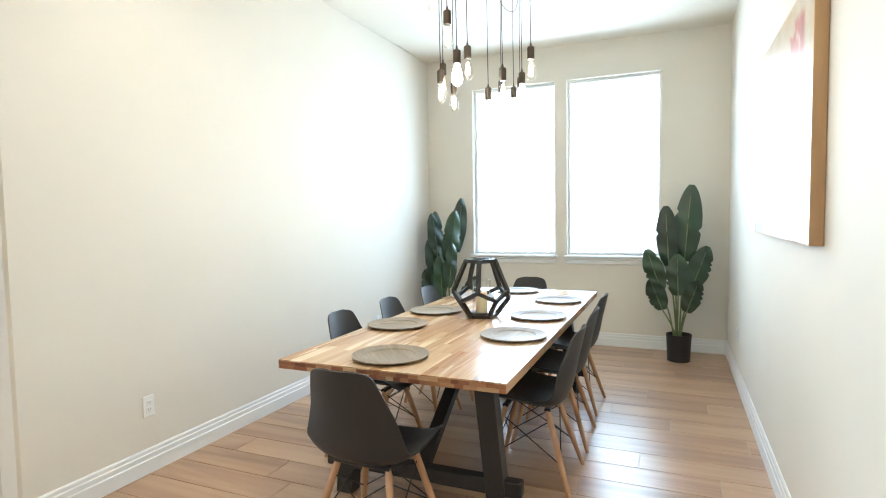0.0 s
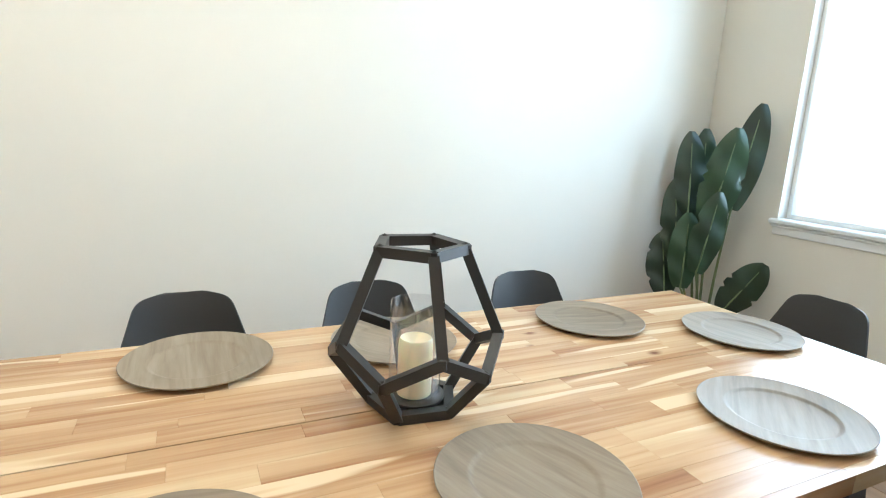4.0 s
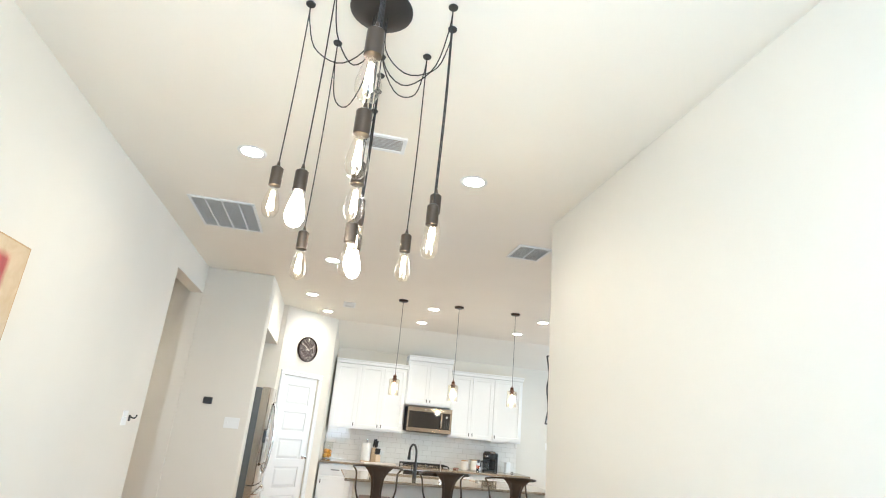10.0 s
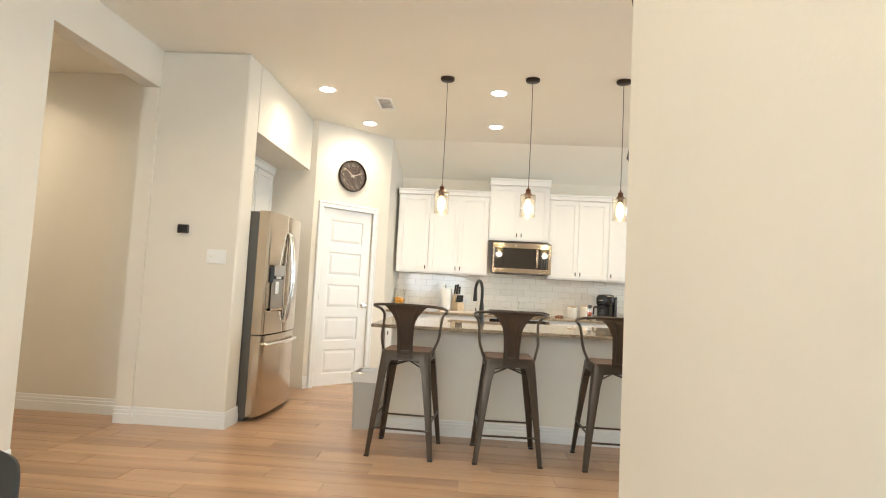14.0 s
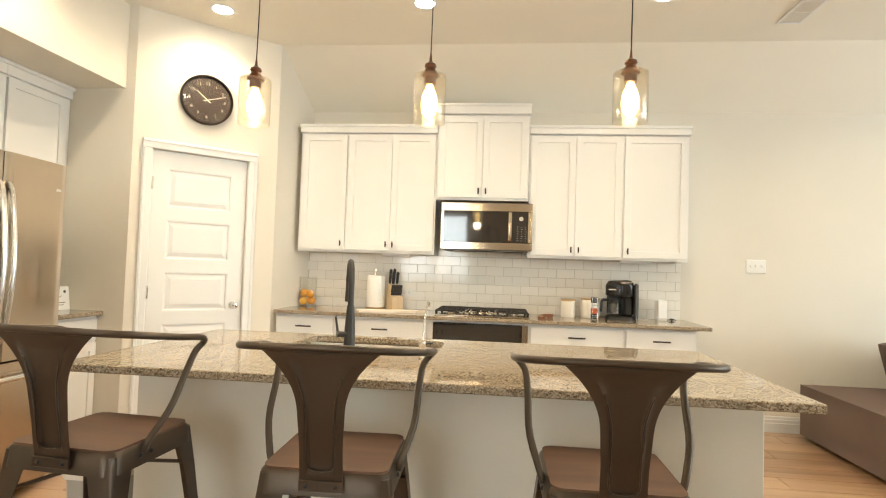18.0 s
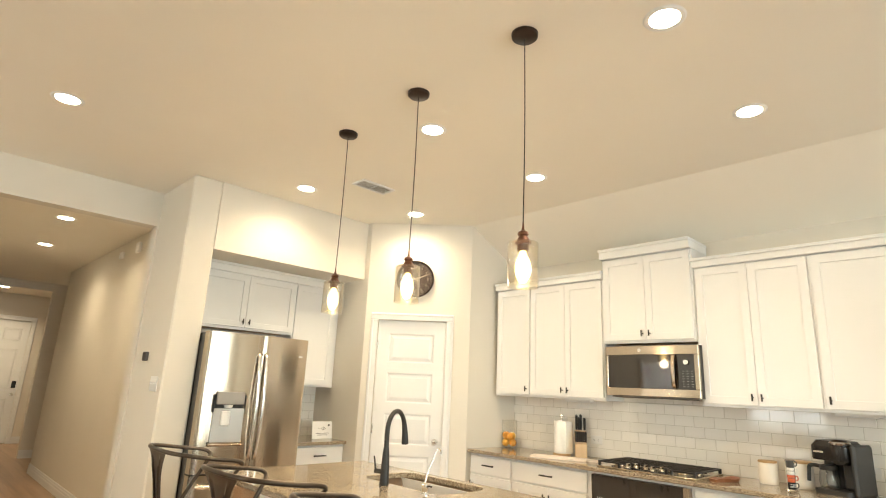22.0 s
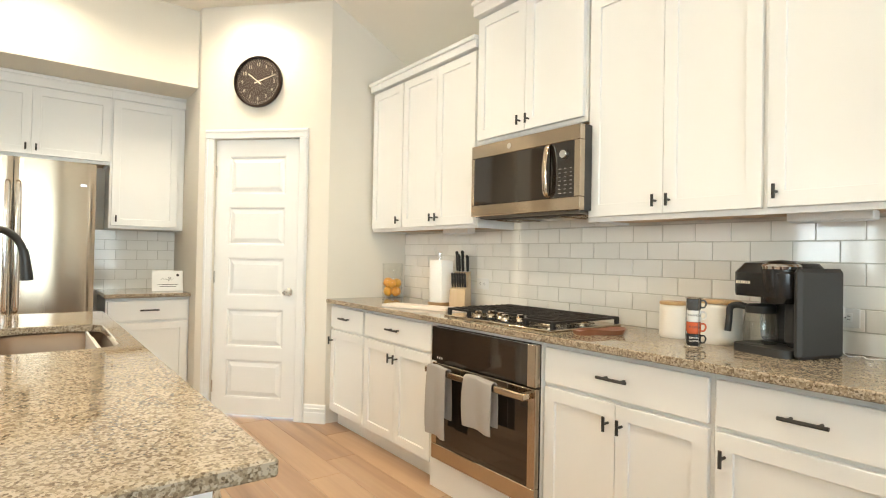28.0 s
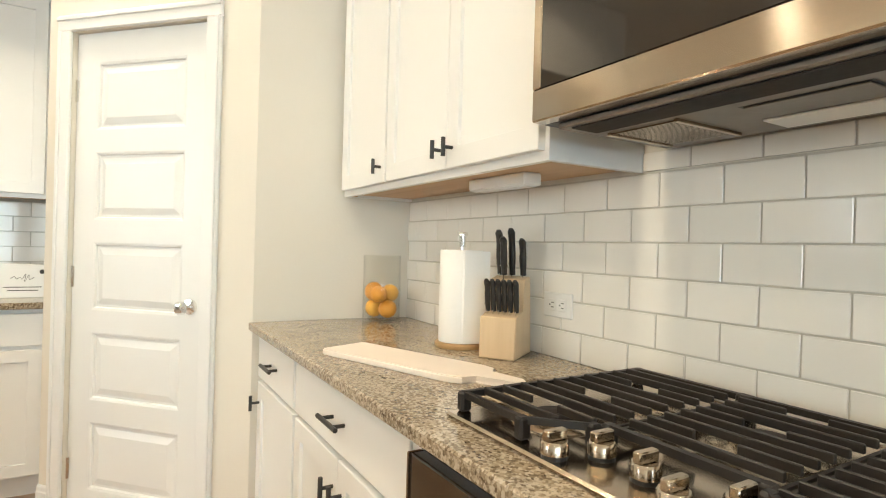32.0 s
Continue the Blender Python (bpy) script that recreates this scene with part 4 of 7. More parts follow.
link(CANVAS, mp.outputs[0], axes.inputs[0])
held = where.outputs[0]
for axis, rim in ((1, 0.57), (2, 0.41)):
    ab = node(CANVAS, "ShaderNodeMath")
    ab.operation = 'ABSOLUTE'
    link(CANVAS, axes.outputs[axis], ab.inputs[0])
    lim = node(CANVAS, "ShaderNodeMapRange")
    lim.inputs["From Min"].default_value, lim.inputs["From Max"].default_value = rim, rim - 0.04
    link(CANVAS, ab.outputs[0], lim.inputs[0])
    both = node(CANVAS, "ShaderNodeMath")
    both.operation = 'MULTIPLY'
    link(CANVAS, held, both.inputs[0])
    link(CANVAS, lim.outputs[0], both.inputs[1])
    held = both.outputs[0]
link(CANVAS, held, mxc.inputs[0])
link(CANVAS, tan.outputs[0], mxc.inputs[6])
link(CANVAS, petal.outputs[0], mxc.inputs[7])
link(CANVAS, mxc.outputs[2], bsdf(CANVAS).inputs["Base Color"])
bump(CANVAS, n3.outputs[0], 0.12, 0.001)
bsdf(CANVAS).inputs["Coat Weight"].default_value = 1.0
bsdf(CANVAS).inputs["Coat Roughness"].default_value = 0.16
OAK = wood("light oak frame", [(0.2, (0.36, 0.21, 0.09)), (0.5, (0.50, 0.32, 0.15)), (0.85, (0.60, 0.42, 0.23))], (1, 1, 1), 0.45, "z", 0.1, 8, 0.05)
art = thing("painting", (0.0, 2.90, 1.715), "large varnished tan canvas with red flowers in a thin oak frame", "painting")
bm = nb()
box(bm, 0.004, 0.0465, -0.693, 0.693, -0.463, 0.463, 0.001)
part("canvas", bm, CANVAS, art)
for a in (-1, 1):
    bm = nb()
    box(bm, 0.002, 0.046, a * 0.6935, a * 0.700, -0.470, 0.470, 0.001)
    part("frame_side", bm, OAK, art)
    bm = nb()
    box(bm, 0.002, 0.046, -0.693, 0.693, a * 0.4635, a * 0.470, 0.001)
    part("frame_rail", bm, OAK, art)


def outlet(m, label, toggles=0, gangs=1, mat_plate=None):
    """A wall plate; local x along the wall, -y into the room, z up."""
    kind = "light_switch" if toggles else "wall_outlet"
    o = new(kind)
    o.matrix_world = m
    tagged(o, label, "switch" if toggles else "outlet", "wall plates")
    w = 0.07 + 0.046 * (gangs - 1)
    bm = nb()
    box(bm, -w / 2, w / 2, -0.007, 0, -0.0575, 0.0575, 0.003)
    part("plate", bm, PLASTIC, o)
    for g_ in range(gangs):
        x = (g_ - (gangs - 1) / 2) * 0.046
        if toggles:
            bm = nb()
            box(bm, x - 0.005, x + 0.005, -0.018, -0.006, -0.004, 0.014, 0.002)
            part("toggle", bm, PLASTIC, o)
        else:
            for z in (-0.02, 0.02):
                bm = nb()
                box(bm, x - 0.017, x + 0.017, -0.0095, -0.006, z - 0.0145, z + 0.0145, 0.004)
                so = part("socket", bm, PLASTIC, o)
                bm = nb()
                for dx in (-0.0065, 0.0065):
                    box(bm, x + dx - 0.0012, x + dx + 0.0012, -0.0098, -0.0092, z - 0.002, z + 0.008)
                box(bm, x - 0.002, x + 0.002, -0.0098, -0.0092, z - 0.009, z - 0.005)
                part("slots", bm, DARK, so, "dark slots")
    return o


outlet(pose(DIV, 3.775, 0.365, 0, 0, -90), "white double wall outlet above the baseboard")
outlet(pose(DIV, 1.265, 0.365, 0, 0, -90), "white double wall outlet above the baseboard")
outlet(pose(0, 0.93, 0.39, 0, 0, 90), "white double wall outlet near the window")
outlet(pose(0, 5.75, 1.385, 0, 0, 90), "white double light switch by the hallway", 1, 2)
outlet(pose(0.60, 7.39, 1.388), "white triple light switch beside the refrigerator", 1, 3)
outlet(pose(5.66, BACK, 1.40), "white triple light switch on the kitchen wall", 1, 3)
hook = thing("wall_hook", (0.0, 5.865, 1.385), "small black hook on the wall beside the switch", "hook")
bm = nb()
box(bm, 0, 0.012, -0.014, 0.014, -0.025, 0.025, 0.003)
part("back_plate", bm, BLACK, hook)
bm = nb()
tube(bm, spline([(0.01, 0, 0.01), (0.04, 0, 0.0), (0.055, 0, 0.012), (0.058, 0, 0.028)], 8), 0.006, 8)
part("peg", bm, BLACK, hook)
th = thing("thermostat", (0.304, 7.39, 1.604), "small dark thermostat with a black screen", "thermostat")
bm = nb()
box(bm, -0.048, 0.048, -0.022, 0, -0.037, 0.037, 0.006)
part("body", bm, painted("bronze plastic", (0.06, 0.05, 0.045), 0.4, 0.05, 60, 0.02), th)
bm = nb()
box(bm, -0.040, 0.040, -0.0235, -0.0215, -0.030, 0.030, 0.001)
part("screen", bm, DARK, th, "glossy black screen")
for x in (-1.3, -1.95):
    ds = thing("alarm_sensor", (x, HY, 2.83), "small white alarm box high on the hallway wall", "sensor")
    bm = nb()
    box(bm, -0.05, 0.05, -0.035, 0, -0.06 if x > -1.5 else -0.04, 0.06 if x > -1.5 else 0.04, 0.008)
    part("case", bm, PLASTIC, ds)
sc = thing("wall_sconce", (3.30, DEND, 1.62), "black iron wall sconce with a cream candle", "sconce")
bm = nb()
for a in (-1, 1):
    tube(bm, spline([(0, -0.0, 0.01), (a * 0.10, 0.06, 0.10), (a * 0.13, 0.09, 0.25), (a * 0.10, 0.06, 0.40), (0, 0.0, 0.49)], 14), 0.006, 6)
tube(bm, [(-0.17, 0.10, 0.485), (0.0, 0.02, 0.485)], 0.006, 6)
tube(bm, [(-0.17, 0.10, 0.005), (0.0, 0.02, 0.005)], 0.006, 6)
tube(bm, spline([(-0.17, 0.10, 0.485), (-0.15, 0.10, 0.35), (-0.16, 0.11, 0.25), (-0.15, 0.10, 0.12), (-0.17, 0.10, 0.005)], 14), 0.006, 6)
part("scroll", bm, BLACK, sc)
bm = nb()
lathe(bm, [(0, 0.09), (0.055, 0.09), (0.06, 0.10), (0.035, 0.105), (0.035, 0.30), (0, 0.30)], 20, (-0.10, 0.09, 0))
part("candle", bm, WAX, sc, "cream pillar candle", 40)


# ---- kitchen cabinets ----
MAPLE = wood("bare maple ply", [(0.2, (0.46, 0.29, 0.16)), (0.5, (0.56, 0.37, 0.21)), (0.85, (0.63, 0.44, 0.27))], (1, 1, 1), 0.5, "x", 0.1, 8, 0.04)


def shaker(bm, x0, x1, z0, z1, y=0.0, st=0.055, th=0.02):
    """A shaker door or drawer front, its face at y, facing -y, with a recessed middle."""
    rs = []
    for i, dy in ((0, th), (0, 0.0018), (0.0018, 0), (st - 0.001, 0), (st, 0.0015), (st + 0.001, 0.010)):
        rs.append([bm.verts.new(p) for p in ((x0 + i, y + dy, z0 + i), (x1 - i, y + dy, z0 + i), (x1 - i, y + dy, z1 - i), (x0 + i, y + dy, z1 - i))])
    for a, b in zip(rs, rs[1:]):
        for i in range(4):
            bm.faces.new([a[i], a[(i + 1) % 4], b[(i + 1) % 4], b[i]])
    bm.faces.new(rs[-1])
    bm.faces.new(rs[0][::-1])


def pull(parent, x, z, length, vertical, stem=0.032):
    """A black bar pull on two stems, or a short T-knob on one."""
    bm = nb()
    h = length / 2
    y = -stem
    tube(bm, [(x, y, z - h), (x, y, z + h)] if vertical else [(x - h, y, z), (x + h, y, z)], 0.0062, 8)
    for s in ((-0.6, 0.6) if length > 0.08 else (0,)):
        c = (x, y, z + s * h) if vertical else (x + s * h, y, z)
        tube(bm, [c, (c[0], 0.002, c[2])], 0.005, 8)
    part("handle", bm, BLACK, parent, "matt black bar handle", 40)


def front(unit, name, x0, x1, z0, z1, flat=False):
    bm = nb()
    if flat:
        box(bm, x0, x1, 0, 0.02, z0, z1, 0.0025)
    else:
        shaker(bm, x0, x1, z0, z1)
    return part(name, bm, CABINET, unit)


def base_unit(m, w, depth, doors, label, drawer=True, kick=True, top_z=0.885):
    """A floor cabinet, its fronts at y=0 facing -y; doors is the number of doors."""
    u = new("base_cabinet")
    u.matrix_world = m
    tagged(u, label, "cabinet", "floor cabinets")
    bm = nb()
    box(bm, 0, w, 0.0205, depth, 0.10, top_z)
    part("body", bm, CABINET, u)
    if top_z < 0.8:
        bm = nb()
        box(bm, 0, w, 0.0205, 0.028, top_z, 0.885)
        part("face_rail", bm, CABINET, u)
    if kick:
        bm = nb()
        box(bm, 0, w, 0.075, depth, 0.0, 0.0998)
        part("toe_kick", bm, CABINET, u)
    top = 0.862
    if drawer:
        d = front(u, "drawer", 0.012, w - 0.012, 0.712, top, True)
        pull(d, w / 2, 0.79, 0.13 if w > 0.4 else 0.11, False)
        top = 0.695
    n = (w - 0.024) / doors
    for i in range(doors):
        d = front(u, "door", 0.012 + i * n + (0.0015 if i else 0), 0.012 + (i + 1) * n - (0.0015 if i < doors - 1 else 0), 0.115, top)
        side = 0.012 + n - 0.03 if (i == 0 and doors == 2) else 0.012 + n * i + 0.03
        pull(d, side, top - 0.075, 0.055, True)
    return u


def wall_unit(m, w, z0, z1, depth, edges, label, pulls, crown=0.07, proud=0.02):
    """A wall cabinet; edges are the doors' sides, pulls each door's handle place."""
    u = new("wall_cabinet")
    u.matrix_world = m
    tagged(u, label, "cabinet", "wall cabinets")
    bm = nb()
    box(bm, 0, w, 0.0205, depth, z0 + 0.0145, z1 - crown)
    part("body", bm, CABINET, u)
    bm = nb()
    box(bm, 0, w, 0.0205, 0.0395, z0, z0 + 0.0144)
    part("bottom_rail", bm, CABINET, u)
    for a in (0, w - 0.0165):
        bm = nb()
        box(bm, a, a + 0.0165, 0.040, depth, z0, z0 + 0.0144)
        part("side_lip", bm, CABINET, u)
    bm = nb()
    box(bm, 0.017, w - 0.017, 0.040, depth - 0.004, z0 + 0.0110, z0 + 0.0143)
    part("underside", bm, MAPLE, u, "bare tan plywood underside")
    for a, b in ((0.017, 0.033), (w - 0.033, w - 0.017)):
        bm = nb()
        box(bm, a, b, 0.040, 0.064, z0 + 0.001, z0 + 0.0109)
        part("corner_block", bm, MAPLE, u, "small bare wooden corner block")
    for (a, b), px in zip(edges, pulls):
        d = front(u, "door", a, b, z0 + 0.022, z1 - crown - 0.012)
        if px is not None:
            pull(d, px, z0 + 0.075, 0.05, True, 0.028)
    if crown:
        bm = nb()
        box(bm, -0.004 if proud else 0, w + 0.004, -proud, depth, z1 - crown + 0.0005, z1, 0.004)
        box(bm, -0.008 if proud else 0, w + 0.008, -proud - 0.014, depth, z1 - 0.022, z1 + 0.003, 0.004)
        part("crown_moulding", bm, CABINET, u)
    return u


BF = 9.945                       # base fronts
BD = BACK - BF - 0.002
base_unit(pose(1.642, BF, 0), 0.498, BD, 1, "white shaker floor cabinet with a narrow drawer beside the pantry wall")
base_unit(pose(2.141, BF, 0), 0.765, BD, 2, "white shaker floor cabinet with a wide drawer beside the oven")
base_unit(pose(3.712, BF, 0), 0.728, BD, 2, "white shaker floor cabinet with two doors and a wide drawer")
base_unit(pose(4.441, BF, 0), 0.539, BD, 1, "white shaker floor cabinet at the counter's open end")
bm = nb()
box(bm, 2.907, 3.711, BF + 0.0, BACK - 0.002, 0.0, 0.16)
box(bm, 2.907, 2.953, BF, BACK - 0.002, 0.1602, 0.885)
box(bm, 3.703, 3.711, BF, BACK - 0.002, 0.1602, 0.885)
box(bm, 2.9532, 3.7028, BF, BACK - 0.002, 0.868, 0.885)
solo("oven_housing", bm, CABINET, "white cabinet housing round the built-in oven", "cabinet")
UF = 10.235
UD = BACK - UF - 0.002
wall_unit(pose(1.69, UF, 0), 1.213, 1.41, 2.525, UD, ((0.02, 0.420), (0.435, 0.820), (0.823, 1.200)), "white shaker wall cabinet with three doors beside the microwave",
          (0.390, 0.792, 0.851))
wall_unit(pose(2.906, UF - 0.01, 0), 0.786, 1.885, 2.705, UD + 0.01, ((0.015, 0.391), (0.394, 0.771)), "taller white shaker wall cabinet above the microwave", (0.362, 0.424), 0.085, 0.03)
wall_unit(pose(3.695, UF, 0), 1.305, 1.41, 2.525, UD, ((0.015, 0.385), (0.388, 0.765), (0.785, 1.290)), "white shaker wall cabinet with three doors over the coffee maker",
          (0.356, 0.417, 0.815))
# recess cabinets face +x
AF = 0.36
AM = lambda y: pose(AF, y, 0, 0, 0, 90)
wall_unit(AM(AY0 + 0.005), 1.03, 1.90, AZ - 0.004, AF - 0.032, ((0.02, 0.535), (0.538, 1.03)), "white shaker cabinet pair above the refrigerator", (0.505, 0.567), 0.085, 0.0)
wall_unit(AM(AY0 + 1.037), AY1 - AY0 - 1.039, 1.41, AZ - 0.004, AF - 0.032, ((0.015, 0.485),), "tall white shaker wall cabinet in the recess", (0.045,), 0.085, 0.0)
base_unit(pose(0.655, 8.635, 0, 0, 0, 90), AY1 - 8.637, 0.62, 1, "white shaker floor cabinet in the recess beside the refrigerator")

# ---- worktops ----
bm = nb()
box(bm, 1.640, 5.075, 9.908, BACK - 0.001, 0.8855, 0.9155, 0.004)
solo("countertop", bm, GRANITE, "speckled tan granite countertop along the kitchen wall", "countertop")
bm = nb()
box(bm, 0.032, 0.69, 8.62, AY1 - 0.001, 0.8855, 0.9155, 0.004)
solo("countertop", bm, GRANITE, "short speckled granite countertop in the recess", "countertop")
IX0, IX1, IY0, IY1 = 1.92, 4.48, 7.375, 8.50
SX0, SX1, SY0, SY1 = 2.50, 3.20, 8.05, 8.435
bm = nb()
box(bm, IX0, SX0, IY0, IY1, 0.8855, 0.9155, 0.004)
box(bm, SX1, IX1, IY0, IY1, 0.8855, 0.9155, 0.004)
box(bm, SX0 - 0.004, SX1 + 0.004, IY0, SY0, 0.8855, 0.9154, 0.003)
box(bm, SX0 - 0.004, SX1 + 0.004, SY1, IY1, 0.8855, 0.9154, 0.003)
for cx, cy, sx_, sy_ in ((SX0, SY0, 1, 1), (SX1, SY0, -1, 1), (SX1, SY1, -1, -1), (SX0, SY1, 1, -1)):
    R = 0.09
    arc = [(cx + sx_ * (R - R * math.cos(a)), cy + sy_ * (R - R * math.sin(a))) for a in [math.pi / 2 * k / 8 for k in range(9)]]
    slab(bm, [(cx - sx_ * 0.003, cy - sy_ * 0.003)] + arc, 0.8857, 0.9153)
solo("granite_worktop", bm, GRANITE, "large speckled tan granite island worktop with a sink cut-out", "countertop")
sink = thing("sink", ((SX0 + SX1) / 2, (SY0 + SY1) / 2, 0.8855), "brushed steel undermount sink in the island", "sink")
hw, hd = (SX1 - SX0) / 2 + 0.012, (SY1 - SY0) / 2 + 0.012


def rrect(w, d, r, n=6):
    out = []
    for cx, cy, a0 in ((w - r, d - r, 0), (-w + r, d - r, 90), (-w + r, -d + r, 180), (w - r, -d + r, 270)):
        out += [(cx + r * math.cos(radians(a0 + 90 * k / n)), cy + r * math.sin(radians(a0 + 90 * k / n))) for k in range(n + 1)]
    return out


bm = nb()
loops = []
for w_, d_, z_, r_ in ((hw + 0.012, hd + 0.012, -0.002, 0.1), (hw, hd, -0.002, 0.09), (hw - 0.012, hd - 0.012, -0.03, 0.09), (hw - 0.02, hd - 0.02, -0.17, 0.08), (hw - 0.07, hd - 0.07, -0.19, 0.06)):
    loops.append([bm.verts.new((x, y, z_)) for x, y in rrect(w_, d_, r_)])
for a, b in zip(loops, loops[1:]):
    for i in range(len(a)):
        j = (i + 1) % len(a)
        bm.faces.new([a[i], a[j], b[j], b[i]])
bm.faces.new(loops[-1])
part("bowl", bm, painted("satin sink steel", (0.25, 0.175, 0.12), 0.34, 0.05, 120, 0.04, 1.0), sink, "", 50)
bm = nb()
lathe(bm, [(0, 0.004), (0.03, 0.003), (0.042, 0.0), (0.042, -0.002), (0, -0.002)], 24, (0, 0, -0.186))
part("drain", bm, CHROME, sink, "", 40)

# ---- island body ----
FY, EX = 7.64, 4.418
isl = thing("kitchen_island", ((IX0 + IX1) / 2, 8.0, 0), "grey painted kitchen island wall with white base trim", "kitchen island")
ox, oy = (IX0 + IX1) / 2, 8.0
bm = nb()
box(bm, 2.05 - ox, EX - ox, FY - oy, 7.838 - oy, 0, 0.885, 0.004)
part("half_wall", bm, GREYPAINT, isl)
bm = nb()
mould(bm, (2.05 - ox, FY - oy), (EX - ox + g, FY - oy), (0, -1), 0.13)
mould(bm, (EX - ox, FY - oy), (EX - ox, 7.838 - oy), (1, 0), 0.13)
part("base_trim", bm, TRIM, isl, "white base trim")
bm = nb()
box(bm, EX - ox - 0.002, EX - ox + 0.014, FY - oy - 0.006, 7.838 - oy, 0.835, 0.885, 0.003)
box(bm, EX - ox - 0.002, EX - ox + 0.022, FY - oy - 0.010, 7.838 - oy, 0.860, 0.8849, 0.003)
part("cap_trim", bm, TRIM, isl, "white cap moulding")
bm = nb()
box(bm, EX - ox - 0.03, EX - ox + 0.006, 7.8385 - oy, 8.415 - oy, 0.0, 0.8849, 0.002)
part("end_panel", bm, CABINET, isl, "white end panel")
outlet(pose(EX, 7.742, 0.66, 0, 0, 90), "white four-socket outlet on the island's end", 0, 2)
IB = 8.41
ID = 0.59


def isl_unit(x1, w, doors, label, top_z=0.885):
    return base_unit(pose(x1, IB, 0, 0, 0, 180), w, ID, doors, label, True, True, top_z)


isl_unit(2.475, 0.42, 1, "narrow white shaker cabinet in the island")
isl_unit(3.225, 0.749, 2, "white shaker sink cabinet in the island", 0.66)
isl_unit(3.745, 0.519, 1, "white shaker cabinet in the island beside the dishwasher")
dw = new("dishwasher")
dw.matrix_world = pose(4.37, IB, 0, 0, 0, 180)
tagged(dw, "stainless dishwasher with a bowed bar handle in the island", "dishwasher")
bm = nb()
box(bm, 0.004, 0.616, 0.03, 0.57, 0.10, 0.872)
box(bm, 0.02, 0.60, 0.08, 0.57, 0.0, 0.0998)
part("body", bm, DARK, dw)
bm = nb()
box(bm, 0.004, 0.616, -0.004, 0.029, 0.115, 0.862, 0.004)
part("door", bm, STEEL, dw)
bm = nb()
tube(bm, spline([(0.06, -0.003, 0.79), (0.08, -0.045, 0.79), (0.31, -0.065, 0.79), (0.54, -0.045, 0.79), (0.56, -0.003, 0.79)], 16), 0.012, 10)
part("handle", bm, STEEL, dw, "bowed steel handle", 50)

# ---- oven, microwave, cooktop, refrigerator ----
OVGLASS = mat("dark oven glass", (0.020, 0.014, 0.010), 0.05)
bsdf(OVGLASS).inputs["Specular IOR Level"].default_value = 0.85
oven = thing("wall_oven", (2.954, 9.912, 0.0), "built-in oven with black glass and a steel handle holding towels", "oven")
bm = nb()
box(bm, 0.0, 0.748, 0.03, 0.58, 0.162, 0.866)
part("body", bm, DARK, oven)
bm = nb()
box(bm, 0.004, 0.700, 0.001, 0.029, 0.684, 0.864, 0.002)
part("control_panel", bm, OVGLASS, oven, "black glass control panel")
for x in (0.0, 0.7008):
    bm = nb()
    box(bm, x, x + 0.0475 if x else 0.0035, -0.004, 0.029, 0.684, 0.866, 0.002)
    part("side_trim", bm, STEEL, oven)
bm = nb()
box(bm, 0.002, 0.746, 0.0, 0.029, 0.170, 0.250, 0.003)
for a, b in ((0.002, 0.045), (0.703, 0.746)):
    box(bm, a, b, 0.0, 0.029, 0.2502, 0.676, 0.002)
box(bm, 0.0452, 0.7028, 0.0, 0.029, 0.62, 0.676, 0.002)
part("door_frame", bm, STEEL, oven)
bm = nb()
box(bm, 0.0453, 0.7027, 0.003, 0.027, 0.2503, 0.6198, 0.002)
part("door_glass", bm, OVGLASS, oven, "dark reflective door glass")
bm = nb()
box(bm, 0.015, 0.733, -0.062, -0.038, 0.632, 0.664, 0.005)
for x in (0.02, 0.70):
    box(bm, x, x + 0.028, -0.04, 0.0, 0.634, 0.662, 0.003)
part("handle", bm, STEEL, oven, "flat steel bar handle")
bm = nb()
for i in range(3):
    box(bm, 0.045 + i * 0.018, 0.051 + i * 0.018, 0.0, 0.002, 0.70, 0.71)
part("display_marks", bm, PLASTIC, oven)

LINEN = painted("grey terry towel", (0.36, 0.335, 0.31), 0.95, 0.08, 420, 0.9)


def towel(x0, x1, zf, zb, label, lean):
    """A towel folded over the oven handle, hanging in front and behind."""
    w = x1 - x0
    prof = [(-0.069, zf), (-0.074, zf + 0.1), (-0.068, 0.655), (-0.060, 0.673), (-0.050, 0.676), (-0.041, 0.672), (-0.033, 0.655), (-0.029, zb + 0.1), (-0.032, zb)]
    grid = []
    for i, (y, z) in enumerate([(v[0], v[1]) for v in spline([(a, b, 0) for a, b in prof], 28)]):
        row = []
        for j in range(15):
            u = j / 14
            fold = 0.006 * math.sin(u * 9 + i * 0.15) * min(1, abs(0.676 - z) / 0.08)
            row.append(Vector((x0 + w * (u + lean * (0.676 - z) * (u - 0.5)), y + fold * (-1 if i < 14 else 0.4), z + 0.004 * math.sin(u * 5))))
        grid.append(row)
    bm = nb()
    shell_mesh(bm, grid, -0.004)
    return solo("hand_towel", bm, LINEN, label, "towel", 70, pose(2.954, 9.912, 0))


towel(0.055, 0.205, 0.33, 0.42, "long grey terry towel hanging from the oven handle", 0.25)
towel(0.35, 0.545, 0.44, 0.47, "folded grey terry towel hanging from the oven handle", 0.1)

